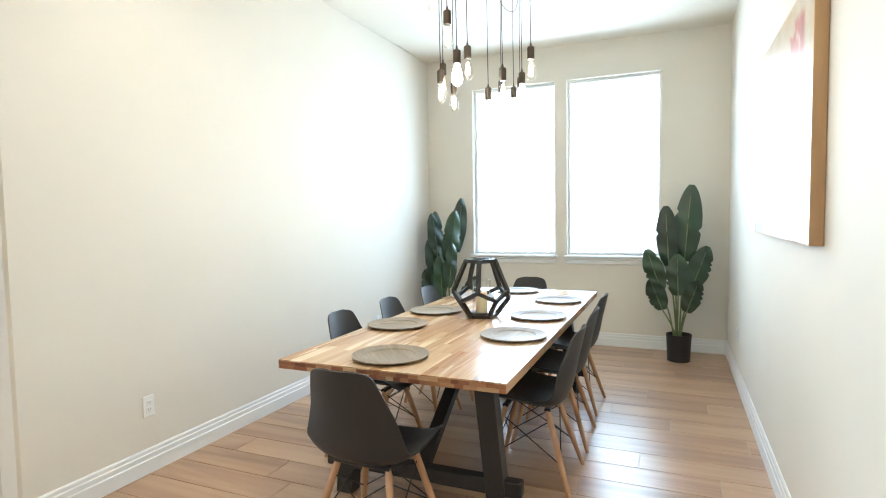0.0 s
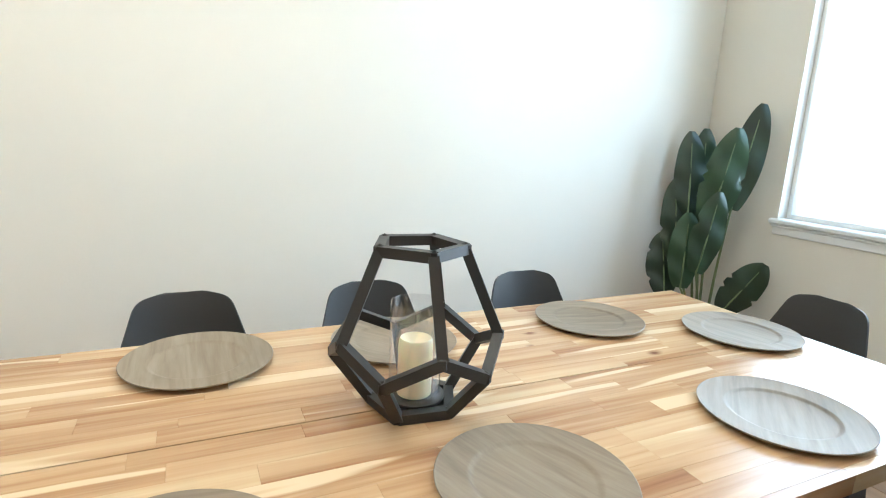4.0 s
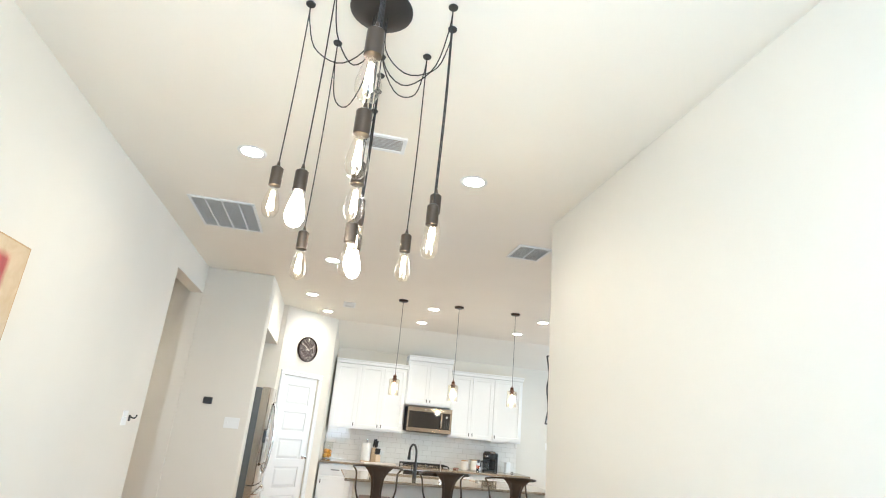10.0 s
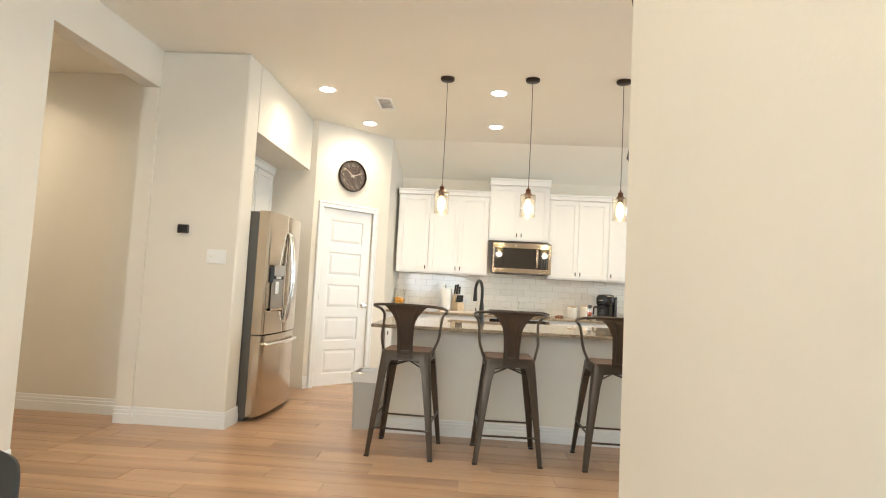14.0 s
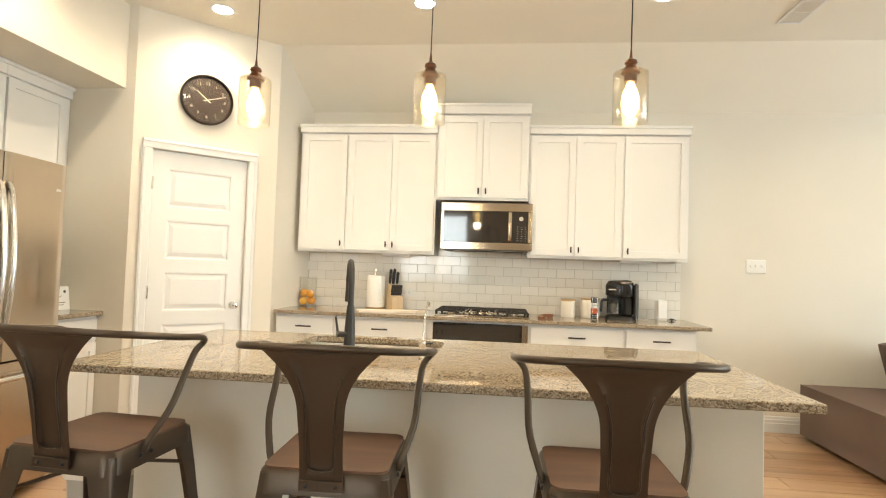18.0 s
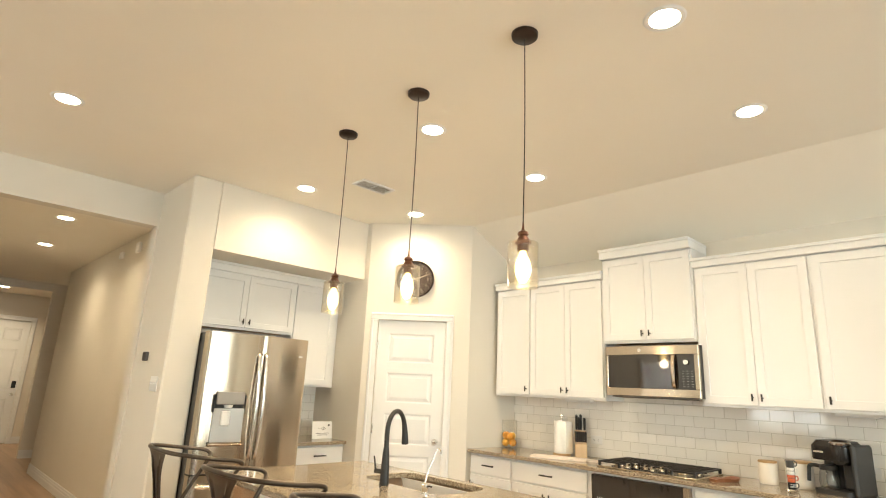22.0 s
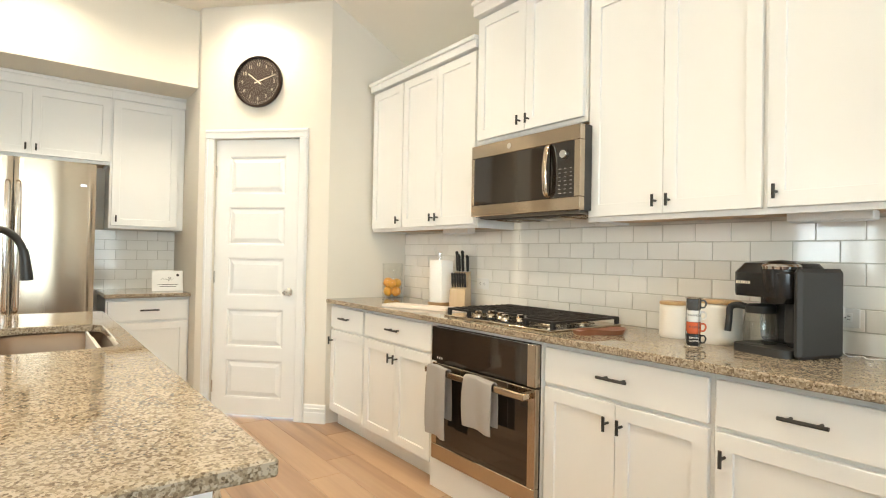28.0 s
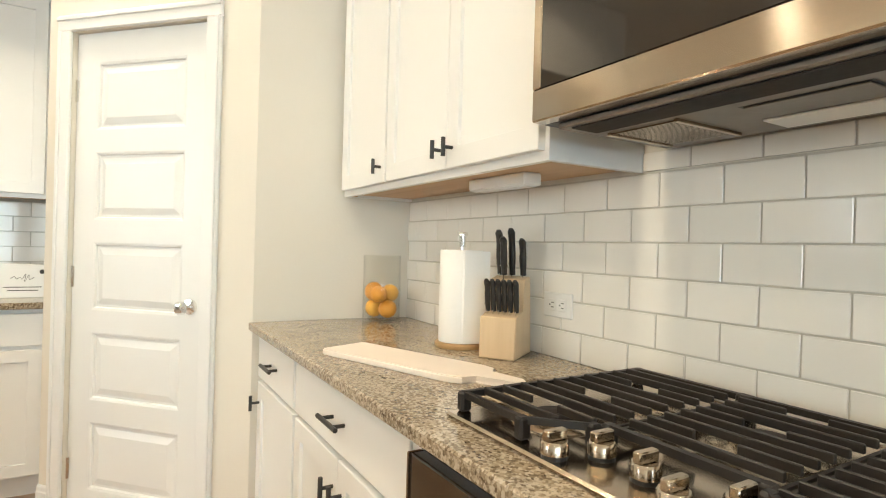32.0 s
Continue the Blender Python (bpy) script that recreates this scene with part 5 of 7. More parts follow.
mw = thing("microwave", (2.966, 10.152, 1.462), "stainless over-range microwave with black glass door", "microwave")
MW, MH = 0.761, 0.392
bm = nb()
box(bm, 0, MW, 0.035, BACK - 10.152 - 0.002, 0.0, MH)
part("body", bm, painted("dark grey case", (0.05, 0.047, 0.044), 0.4, 0.1, 60, 0.03, 0.3), mw)
bm = nb()
box(bm, 0, MW, 0, 0.034, MH - 0.07, MH, 0.003)
box(bm, 0, MW, 0, 0.034, 0.0, 0.062, 0.003)
box(bm, 0, 0.022, 0, 0.034, 0.0622, MH - 0.0702, 0.002)
box(bm, MW - 0.035, MW, 0, 0.034, 0.0622, MH - 0.0702, 0.002)
part("face_frame", bm, STEEL, mw)
bm = nb()
box(bm, 0.0223, 0.575, 0.002, 0.033, 0.0623, MH - 0.0703, 0.001)
part("door_glass", bm, OVGLASS, mw, "black door glass")
bm = nb()
box(bm, 0.585, MW - 0.0353, 0.002, 0.033, 0.0623, MH - 0.0703, 0.001)
panel_ = part("control_panel", bm, OVGLASS, mw, "black keypad panel")
bm = nb()
for i in range(3):
    for j in range(7):
        u_ = 0.012 if (i + j) % 3 else 0.016
        box(bm, 0.634 + i * 0.033, 0.634 + u_ + i * 0.033, 0.0012, 0.0022, 0.080 + j * 0.019, 0.084 + j * 0.019)
part("keys", bm, painted("grey key print", (0.22, 0.21, 0.20), 0.5, 0.05, 60, 0.01), panel_, "grey printed keys")
bm = nb()
lathe(bm, [(0.021, 0), (0.021, 0.012), (0.018, 0.016), (0, 0.016)], 24, (0.668, 0.002, 0.262), Matrix.Rotation(radians(90), 3, 'X'))
part("dial", bm, CHROME, panel_, "small round dial", 40)
bm = nb()
bow = spline([(0, 0.003, MH - 0.070), (0, -0.022, MH - 0.085), (0, -0.036, MH - 0.15), (0, -0.040, MH / 2), (0, -0.036, 0.125), (0, -0.026, 0.080), (0, 0.003, 0.066)], 22)
shell_mesh(bm, [[Vector((0.577 + 0.0135 * u, p[1] + 0.0025 * u * u, p[2])) for u in (-1, -0.5, 0, 0.5, 1)] for p in bow], -0.005)
part("handle", bm, STEEL, mw, "curved flat steel handle", 50)
bm = nb()
box(bm, 0.03, MW - 0.03, 0.04, 0.36, -0.012, -0.0005, 0.003)
PANMETAL = painted("grey-brown enamelled pan", (0.20, 0.18, 0.155), 0.38, 0.12, 30, 0.03, 0.3)
under = part("underside", bm, PANMETAL, mw, "grey-brown metal underside")
bm = nb()
box(bm, 0.06, MW - 0.06, 0.048, 0.115, -0.0150, -0.0122, 0.001)
part("vent_strip", bm, painted("matt black vent", (0.016, 0.012, 0.010), 0.8, 0.1, 80, 0.1), under, "dark vent strip")
bm = nb()
box(bm, 0.32, 0.50, 0.150, 0.222, -0.0125, -0.0122)
part("hatch_gap", bm, DARK, under)
bm = nb()
box(bm, 0.325, 0.495, 0.154, 0.218, -0.0152, -0.0126, 0.001)
part("hatch", bm, PANMETAL, under, "screwed lamp hatch")
bm = nb()
box(bm, 0.30, 0.52, 0.255, 0.335, -0.0160, -0.0122, 0.001)
part("lamp_lens", bm, PLASTIC, under, "pale cooktop lamp lens")
for x in (0.075, 0.545):
    bm = nb()
    for k in range(22):
        box(bm, x, x + 0.14, 0.145 + k * 0.0078, 0.1495 + k * 0.0078, -0.0155, -0.0122)
    for k in range(2):
        box(bm, x - 0.008 + k * 0.148, x + k * 0.148, 0.135, 0.325, -0.0185, -0.0122, 0.001)
    part("vent_grille", bm, STEEL, mw, "steel mesh filter with a bright lip")
bm = nb()
lathe(bm, [(0.015, 0), (0.015, 0.002), (0, 0.002)], 20, (0.30, 0.0, MH - 0.035), Matrix.Rotation(radians(90), 3, 'X'))
part("badge", bm, CHROME, mw, "round metal badge")

CT0, CT1, CY0, CY1 = 2.952, 3.718, 9.985, 10.495
hob = thing("gas_cooktop", (CT0, CY0, 0.9157), "stainless gas cooktop with black cast-iron grates", "cooktop")
cw, cd = CT1 - CT0, CY1 - CY0
bm = nb()
box(bm, 0, cw, 0, cd, 0.0, 0.010, 0.004)
part("tray", bm, STEEL, hob)
IRON = painted("cast iron", (0.011, 0.008, 0.0065), 0.5, 0.15, 150, 0.25)


def grate(x0, x1, y0, y1, ribs, cut=0):
    """A cast-iron grate: thick rim, long ribs and short fingers; cut takes off one front corner."""
    bm = nb()
    zt = 0.048
    if cut:
        c = 0.075
        front = [(x0, y0), (x1 - c, y0), (x1, y0 + c)] if cut > 0 else [(x0, y0 + c), (x0 + c, y0), (x1, y0)]
    else:
        front = [(x0, y0), (x1, y0)]
    rim = front + [(x1, y1), (x0, y1)]
    for p, q in zip(rim, rim[1:] + rim[:1]):
        inner = p[0] == q[0] and 0.2 < p[0] < 0.6
        tube(bm, [(*p, zt - (0.016 if inner else 0.008)), (*q, zt - (0.016 if inner else 0.008))], 0.0045 if inner else 0.0080, 4)
    for k in range(1, ribs):
        y = y0 + (y1 - y0) * k / ribs
        a, b = x0 + 0.004, x1 - 0.004
        if cut and y < y0 + 0.075:
            d = y0 + 0.075 - y
            a, b = (a, b - d) if cut > 0 else (a + d, b)
        if k % 3 == 2:
            w_ = (b - a) * 0.36
            box(bm, a, a + w_, y - 0.0034, y + 0.0034, zt - 0.012, zt + 0.002, 0.0015)
            box(bm, b - w_, b, y - 0.0034, y + 0.0034, zt - 0.012, zt + 0.002, 0.0015)
        else:
            box(bm, a, b, y - 0.0034, y + 0.0034, zt - 0.012, zt + 0.002, 0.0015)
    for p in rim:
        box(bm, p[0] - 0.010, p[0] + 0.010, p[1] - 0.011, p[1] + 0.011, 0.0102, zt - 0.002, 0.004)
    part("grate", bm, IRON, hob)


grate(0.016, 0.254, 0.03, cd - 0.02, 11, 1)
grate(0.266, 0.500, 0.125, cd - 0.02, 9)
grate(0.512, 0.750, 0.03, cd - 0.02, 11, -1)
for x, y, r in ((0.14, 0.13, 0.042), (0.14, 0.37, 0.036), (0.383, 0.33, 0.052), (0.625, 0.13, 0.036), (0.625, 0.37, 0.042)):
    bm = nb()
    lathe(bm, [(r + 0.030, 0.0102), (r + 0.026, 0.0125), (r + 0.010, 0.013), (r, 0.017), (r, 0.024), (0, 0.024)], 28, (x, y, 0))
    bu = part("burner", bm, painted("burner alloy", (0.66, 0.56, 0.43), 0.24, 0.05, 60, 0.03, 1.0), hob, "", 40)
    bm = nb()
    lathe(bm, [(0, 0.030), (r - 0.01, 0.030), (r - 0.006, 0.0275), (r - 0.006, 0.0242), (0, 0.0242)], 24, (x, y, 0))
    part("cap", bm, IRON, bu, "black burner cap", 40)
for x, y in ((0.258, 0.024), (0.292, 0.082), (0.373, 0.074), (0.443, 0.036), (0.492, 0.088)):
    bm = nb()
    lathe(bm, [(0.0205, 0.0165), (0.0205, 0.032), (0.018, 0.035), (0, 0.035)], 20, (x, y, 0))
    box(bm, x - 0.0065, x + 0.0065, y - 0.019, y + 0.019, 0.0345, 0.050, 0.002)
    kn = part("knob", bm, STEEL, hob, "steel burner knob", 40)
    bm = nb()
    lathe(bm, [(0, 0.0102), (0.019, 0.0102), (0.019, 0.0164), (0, 0.0164)], 20, (x, y, 0))
    part("skirt", bm, DARK, kn, "black knob skirt")

fr = thing("refrigerator", (0.0, 7.640, 0.0), "stainless french-door refrigerator with water dispenser", "refrigerator")
FW, FHt = 0.895, 1.83
CASE = painted("dark grey refrigerator case", (0.10, 0.095, 0.085), 0.4, 0.08, 60, 0.05, 0.4)
bm = nb()
box(bm, 0.05, 0.835, 0.0, FW, 0.03, FHt - 0.02, 0.004)
box(bm, 0.70, 0.82, 0.02, FW - 0.02, 0.0, 0.0298)
part("case", bm, CASE, fr)


def bowed(y0, y1, z0, z1, label, cut=None):
    """A refrigerator door front bowed outwards over the whole width."""
    def fx(y):
        return 0.925 + 0.034 * (1 - ((y - FW / 2) / (FW / 2)) ** 2)
    ys = [y0 + (y1 - y0) * k / 16 for k in range(17)]
    bm = nb()
    vf, vb = [], []
    for z in (z0, z1):
        vf.append([bm.verts.new((fx(y) - (0.008 if k in (0, 16) else 0), y, z)) for k, y in enumerate(ys)])
        vb.append([bm.verts.new((0.838, y, z)) for y in ys])
    for k in range(16):
        bm.faces.new([vf[0][k], vf[0][k + 1], vf[1][k + 1], vf[1][k]])
        bm.faces.new([vb[0][k], vb[1][k], vb[1][k + 1], vb[0][k + 1]])
        for s in (0, 1):
            bm.faces.new([vf[s][k], vb[s][k], vb[s][k + 1], vf[s][k + 1]])
    for k in (0, 16):
        bm.faces.new([vf[0][k], vf[1][k], vb[1][k], vb[0][k]])
    return part("door", bm, STEEL, fr, label, 35)


dl = bowed(0.0, 0.449, 0.742, FHt - 0.012, "left upper steel door")
dr = bowed(0.455, FW, 0.742, FHt - 0.012, "right upper steel door")
fz = bowed(0.0, FW, 0.045, 0.730, "steel freezer drawer front")
for dy, d_ in ((0.425, dl), (0.479, dr)):
    bm = nb()
    tube(bm, spline([(0.952, dy, 1.66), (0.985, dy, 1.60), (1.018, dy, 1.25), (0.985, dy, 0.90), (0.952, dy, 0.84)], 18), 0.013, 10, flat=1.3)
    part("handle", bm, CHROME, d_, "long bowed steel handle", 50)
bm = nb()
tube(bm, spline([(0.930, 0.07, 0.65), (0.965, 0.09, 0.653), (1.000, FW / 2, 0.655), (0.965, FW - 0.09, 0.653), (0.930, FW - 0.07, 0.65)], 20), 0.016, 10, flat=1.2)
part("handle", bm, CHROME, fz, "wide bowed freezer handle", 50)


def door_x(y):
    return 0.925 + 0.034 * (1 - ((y - FW / 2) / (FW / 2)) ** 2)


SILVER = mat("silver dispenser plastic", (0.40, 0.375, 0.34), 0.3, 0.7)
bm = nb()
for a, b in ((0.092, 0.106), (0.344, 0.358)):
    box(bm, 0.930, 0.9615, a, b, 1.195, 1.33, 0.004)
box(bm, 0.930, 0.9575, 0.106, 0.344, 1.225, 1.33, 0.002)
disp = part("dispenser", bm, DARK, fr, "black water and ice dispenser surround")
bm = nb()
grid = [[Vector((door_x(0.104 + 0.242 * j / 12) + 0.0085 - 0.005 * math.sin(math.pi * j / 12) * (0.4 + 0.6 * i / 8), 0.104 + 0.242 * j / 12, 0.968 + 0.257 * i / 8)) for j in range(13)] for i in range(9)]
shell_mesh(bm, grid, -0.0025)
part("recess", bm, SILVER, disp, "silver dispenser recess", 60)
bm = nb()
grid = [[Vector((door_x(0.092 + 0.266 * j / 10) + 0.001 + 0.022 * math.sin(math.pi * i / 8), 0.092 + 0.266 * j / 10, 0.943 + 0.027 * i / 8)) for j in range(11)] for i in range(9)]
shell_mesh(bm, grid, -0.004)
part("drip_tray", bm, STEEL, disp, "rounded steel drip lip", 60)
bm = nb()
box(bm, 0.9577, 0.978, 0.112, 0.338, 1.255, 1.352, 0.005)
part("control_block", bm, SILVER, disp, "silver control panel")
bm = nb()
lathe(bm, [(0, 0.0), (0.030, 0.0), (0.038, 0.022), (0, 0.022)], 20, (0.955, 0.215, 1.230))
part("nozzle", bm, PLASTIC, disp, "pale nozzle", 40)
bm = nb()
box(bm, 0.9590, 0.970, 0.165, 0.235, 1.095, 1.205, 0.006)
part("paddle", bm, PLASTIC, disp, "pale paddle")
bm = nb()
box(bm, 0.9335, 0.9385, FW - 0.09, FW - 0.055, 1.66, 1.675)
part("badge", bm, CHROME, fr)

# ---- pendants ----
PENDGLASS = glass("seeded amber-clear glass", (1.0, 0.975, 0.92), 0.02, 0.13)
seeds = node(PENDGLASS, "ShaderNodeTexNoise", Scale=70.0, Detail=1.0)
link(PENDGLASS, coords(PENDGLASS).outputs[0], seeds.inputs[0])
dent = node(PENDGLASS, "ShaderNodeBump", Strength=0.35, Distance=0.004)
link(PENDGLASS, seeds.outputs[0], dent.inputs["Height"])
link(PENDGLASS, dent.outputs[0], [n_ for n_ in PENDGLASS.node_tree.nodes if n_.type == "BSDF_GLOSSY"][0].inputs["Normal"])
COPPER = painted("aged copper bronze", (0.11, 0.045, 0.025), 0.34, 0.2, 40, 0.05, 0.6)
EDISON = glow("warm pendant bulb", (1.0, 0.72, 0.27), 3.0)
pend = None
for x, y in ((2.405, 7.80), (3.165, 7.765), (3.955, 7.74)):
    if pend is None:
        pend = thing("pendant_light", (x, y, H), "bronze pendant with a clear glass shade and glowing bulb", "pendant light", "pendants over the island")
        bm = nb()
        lathe(bm, [(0, -0.026), (0.055, -0.024), (0.062, -0.018), (0.064, 0), (0, 0)], 32)
        part("canopy", bm, BRONZE, pend, "", 40)
        bm = nb()
        tube(bm, spline([(0, 0, -0.025), (0.003, 0.002, -0.5), (0, 0, -0.965)], 12), 0.0026, 6)
        part("cord", bm, CORD, pend)
        bm = nb()
        lathe(bm, [(0.003, -0.945), (0.006, -0.975), (0.012, -0.985), (0.022, -0.99), (0.025, -1.0), (0.018, -1.008), (0.026, -1.02), (0.030, -1.03), (0.036, -1.035), (0.036, -1.04), (0.024, -1.045), (0.024, -1.075), (0, -1.075)], 24)
        part("socket", bm, COPPER, pend, "", 40)
        bm = nb()
        lathe(bm, [(0.026, -1.036), (0.061, -1.0365), (0.0655, -1.039), (0.0665, -1.044), (0.0665, -1.232), (0.065, -1.234), (0.0648, -1.046), (0.062, -1.040), (0.026, -1.039)], 36)
        sh = part("shade", bm, PENDGLASS, pend, "clear seeded glass cylinder shade", 40)
        sh.visible_shadow = False
        bm = nb()
        lathe(bm, [(0.013, -1.076), (0.016, -1.09), (0.028, -1.115), (0.034, -1.15), (0.031, -1.18), (0.018, -1.205), (0.004, -1.215), (0, -1.215)], 24)
        part("bulb", bm, EDISON, pend, "glowing amber filament bulb", 60)
    else:
        copy_thing(pend, pose(x, y, H))
    point_lamp("pendant bulb", (x, y, H - 1.26), LAMP_PEND, WARM, 0.04)

# ---- bar stools ----
GUNMETAL = painted("brushed gunmetal steel", (0.088, 0.068, 0.052), 0.38, 0.16, 25, 0.06, 0.75)
SEATWOOD = wood("walnut stool seat", [(0.2, (0.058, 0.028, 0.016)), (0.5, (0.098, 0.050, 0.030)), (0.85, (0.145, 0.080, 0.050))], (1.5, 1, 1), 0.42, "x", 0.1, 8, 0.05)


def bar_stool(at, rz):
    s = thing("bar_stool", at, "gunmetal bar stool with wooden seat at the island", "bar stool", "stools at the island", rz)
    bm = nb()
    slab(bm, rrect(0.172, 0.172, 0.035), 0.752, 0.764)
    part("seat", bm, SEATWOOD, s, "dark walnut seat", 30)
    bm = nb()
    lo = [bm.verts.new((x, y, 0.695)) for x, y in rrect(0.186, 0.186, 0.045)]
    mi = [bm.verts.new((x, y, 0.748)) for x, y in rrect(0.180, 0.180, 0.040)]
    hi = [bm.verts.new((x, y, 0.757)) for x, y in rrect(0.172, 0.172, 0.035)]
    inn = [bm.verts.new((x, y, 0.695)) for x, y in rrect(0.181, 0.181, 0.04)]
    for a, b in ((lo, mi), (mi, hi), (inn, lo)):
        for i in range(len(a)):
            j = (i + 1) % len(a)
            bm.faces.new([a[i], a[j], b[j], b[i]])
    part("seat_frame", bm, GUNMETAL, s, "", 50)
    for sx_ in (-1, 1):
        for sy_ in (-1, 1):
            bm = nb()
            rows = []
            for z, e, w in ((0.745, 0.176, 0.085), (0.60, 0.192, 0.062), (0.30, 0.220, 0.046), (0.0, 0.247, 0.034)):
                c, r = e, 0.012
                prof = [(c - w, c), (c - r, c), (c - r * 0.3, c - r * 0.3), (c, c - r), (c, c - w), (c - 0.004, c - w), (c - 0.004, c - r), (c - r, c - 0.004), (c - w, c - 0.004)]
                rows.append([bm.verts.new((sx_ * x, sy_ * y, z)) for x, y in prof])
            for a, b in zip(rows, rows[1:]):
                for i in range(9):
                    j = (i + 1) % 9
                    bm.faces.new([a[i], a[j], b[j], b[i]])
            bm.faces.new(rows[0])
            bm.faces.new(rows[-1][::-1])
            leg_ = part("leg", bm, GUNMETAL, s, "", 40)
            bm = nb()
            box(bm, sx_ * 0.214, sx_ * 0.249, sy_ * 0.214, sy_ * 0.249, 0.0, 0.012, 0.003)
            part("rubber_foot", bm, DARK, leg_, "black rubber foot")
    for zz, e in ((0.205, 0.228), (0.265, 0.222)):
        for a, b in ((((-e, -e), (e, -e)), ((-e, e), (e, e))) if zz < 0.23 else (((-e, -e), (-e, e)), ((e, -e), (e, e)))):
            bm = nb()
            k = 0.985
            tube(bm, [(a[0] * k, a[1] * k, zz), (b[0] * k, b[1] * k, zz)], 0.0075, 8)
            part("foot_rail", bm, GUNMETAL, s)
    bm = nb()
    for q in ((1, 1), (-1, 1)):
        tube(bm, [(q[0] * 0.18, q[1] * 0.18, 0.62), (0, 0, 0.672), (-q[0] * 0.18, -q[1] * 0.18, 0.62)], 0.006, 6)
    part("cross_brace", bm, GUNMETAL, s)
    bm = nb()
    arm = [(x * 1.05, y, z) for x, y, z in [(0.174, -0.06, 0.735), (0.184, -0.055, 0.765), (0.210, 0.0, 0.85), (0.214, 0.055, 0.94), (0.220, 0.095, 1.01), (0.240, 0.108, 1.042), (0.254, 0.07, 1.062), (0.256, -0.04, 1.075), (0.240, -0.16, 1.092), (0.17, -0.235, 1.102), (0.0, -0.262, 1.107)]]
    pts_ = arm + [(-x, y, z) for x, y, z in arm[-2::-1]]
    tube(bm, spline(pts_, 64), 0.0105, 10)
    part("back_rail", bm, GUNMETAL, s, "", 60)
    grid = []
    for k in range(29):
        t = k / 28
        z = 0.722 + 0.380 * t
        half = 0.058 + 0.022 * max(0, (t - 0.30)) + 0.092 * max(0, (t - 0.55) / 0.45) ** 2.2
        yb = -0.190 - 0.067 * t
        grid.append([Vector((half * u, yb + 0.012 * u * u * t + (0.005 if abs(u) < 0.66 and 0.12 < t < 0.90 else 0) - (0.003 if 0.55 < abs(u) < 0.7 and 0.12 < t < 0.92 else 0), z)) for u in [-1 + j / 12 for j in range(25)]])
    bm = nb()
    shell_mesh(bm, grid, 0.0025)
    splat = part("back_splat", bm, GUNMETAL, s, "", 30)
    bm = nb()
    ridge = [(0.62, 0.80), (0.60, 0.60), (0.62, 0.35), (0.64, 0.17)]
    line = [(u, t) for u, t in ridge] + [(0.30, 0.13), (-0.30, 0.13)] + [(-u, t) for u, t in ridge[::-1]]
    tube(bm, spline([((0.058 + 0.022 * max(0, t - 0.30) + 0.092 * max(0, (t - 0.55) / 0.45) ** 2.2) * u, -0.1935 - 0.067 * t + 0.012 * u * u * t, 0.722 + 0.380 * t) for u, t in line], 40), 0.0024, 6)
    part("pressed_ridge", bm, GUNMETAL, splat, "pressed outline", 60)
    bm = nb()
    box(bm, -0.060, 0.060, -0.1985, -0.1935, 0.712, 0.742, 0.002)
    part("bracket", bm, GUNMETAL, splat)
    for sx_ in (-1, 1):
        bm = nb()
        lathe(bm, [(0, 0.004), (0.005, 0.003), (0.0065, 0), (0, 0)], 10, (sx_ * 0.040, -0.1986, 0.727), Matrix.Rotation(radians(90), 3, 'X'))
        part("rivet", bm, DARK, splat, "dark rivet", 60)
    for sx_ in (-1, 1):
        for dy in (-0.075, -0.03):
            bm = nb()
            lathe(bm, [(0, 0.006), (0.006, 0.005), (0.008, 0), (0, 0)], 10, (sx_ * 0.186, dy, 0.725), Matrix.Rotation(radians(90 * sx_), 3, 'Y'))
            part("bolt", bm, DARK, s, "dark bolt head")
    return s


LOW = Matrix.Diagonal((1, 1, 0.988, 1))
st = bar_stool((2.26, 7.19, 0), -4)
st.matrix_world = st.matrix_world @ LOW
copy_thing(st, pose(3.012, 7.19, 0, 0, 0, 2) @ LOW)
copy_thing(st, pose(3.79, 7.18, 0, 0, 0, 0) @ LOW)

# ---- faucet and filter tap ----
fau = thing("faucet", (2.81, 7.985, 0.9157), "matt black pull-down kitchen faucet on the island", "faucet", rz=13)
bm = nb()
lathe(bm, [(0.027, 0), (0.028, 0.004), (0.0255, 0.02), (0.023, 0.10), (0.0185, 0.17), (0.0145, 0.20), (0, 0.20)], 24)
part("body", bm, BLACK, fau, "", 40)
bm = nb()
arc = [(0.0, 0.0, 0.19), (0, 0, 0.28)] + [(-0.010 * (1 - math.cos(a)), 0.094 * (1 - math.cos(a)), 0.285 + 0.110 * math.sin(a)) for a in [math.pi * k / 12 * 0.93 for k in range(13)]]
tube(bm, arc, 0.0138, 12)
part("spout", bm, BLACK, fau, "", 60)
e = Vector(arc[-1])
bm = nb()
tube(bm, [e + Vector((0, -0.001, 0.012)), e + Vector((0.002, 0.006, -0.03)), e + Vector((0.003, 0.011, -0.085)), e + Vector((0.003, 0.012, -0.105))], [0.0155, 0.0165, 0.0205, 0.0205], 14)
part("spray_head", bm, BLACK, fau, "", 40)
bm = nb()
tube(bm, [(-0.015, -0.01, 0.07), (-0.055, -0.022, 0.072)], 0.013, 12)
tube(bm, [(-0.05, -0.02, 0.075), (-0.062, -0.026, 0.15)], [0.006, 0.0045], 8)
part("lever", bm, BLACK, fau, "", 50)
tap = thing("filter_tap", (3.14, 7.99, 0.9157), "slim chrome filtered-water tap beside the sink", "tap")
bm = nb()
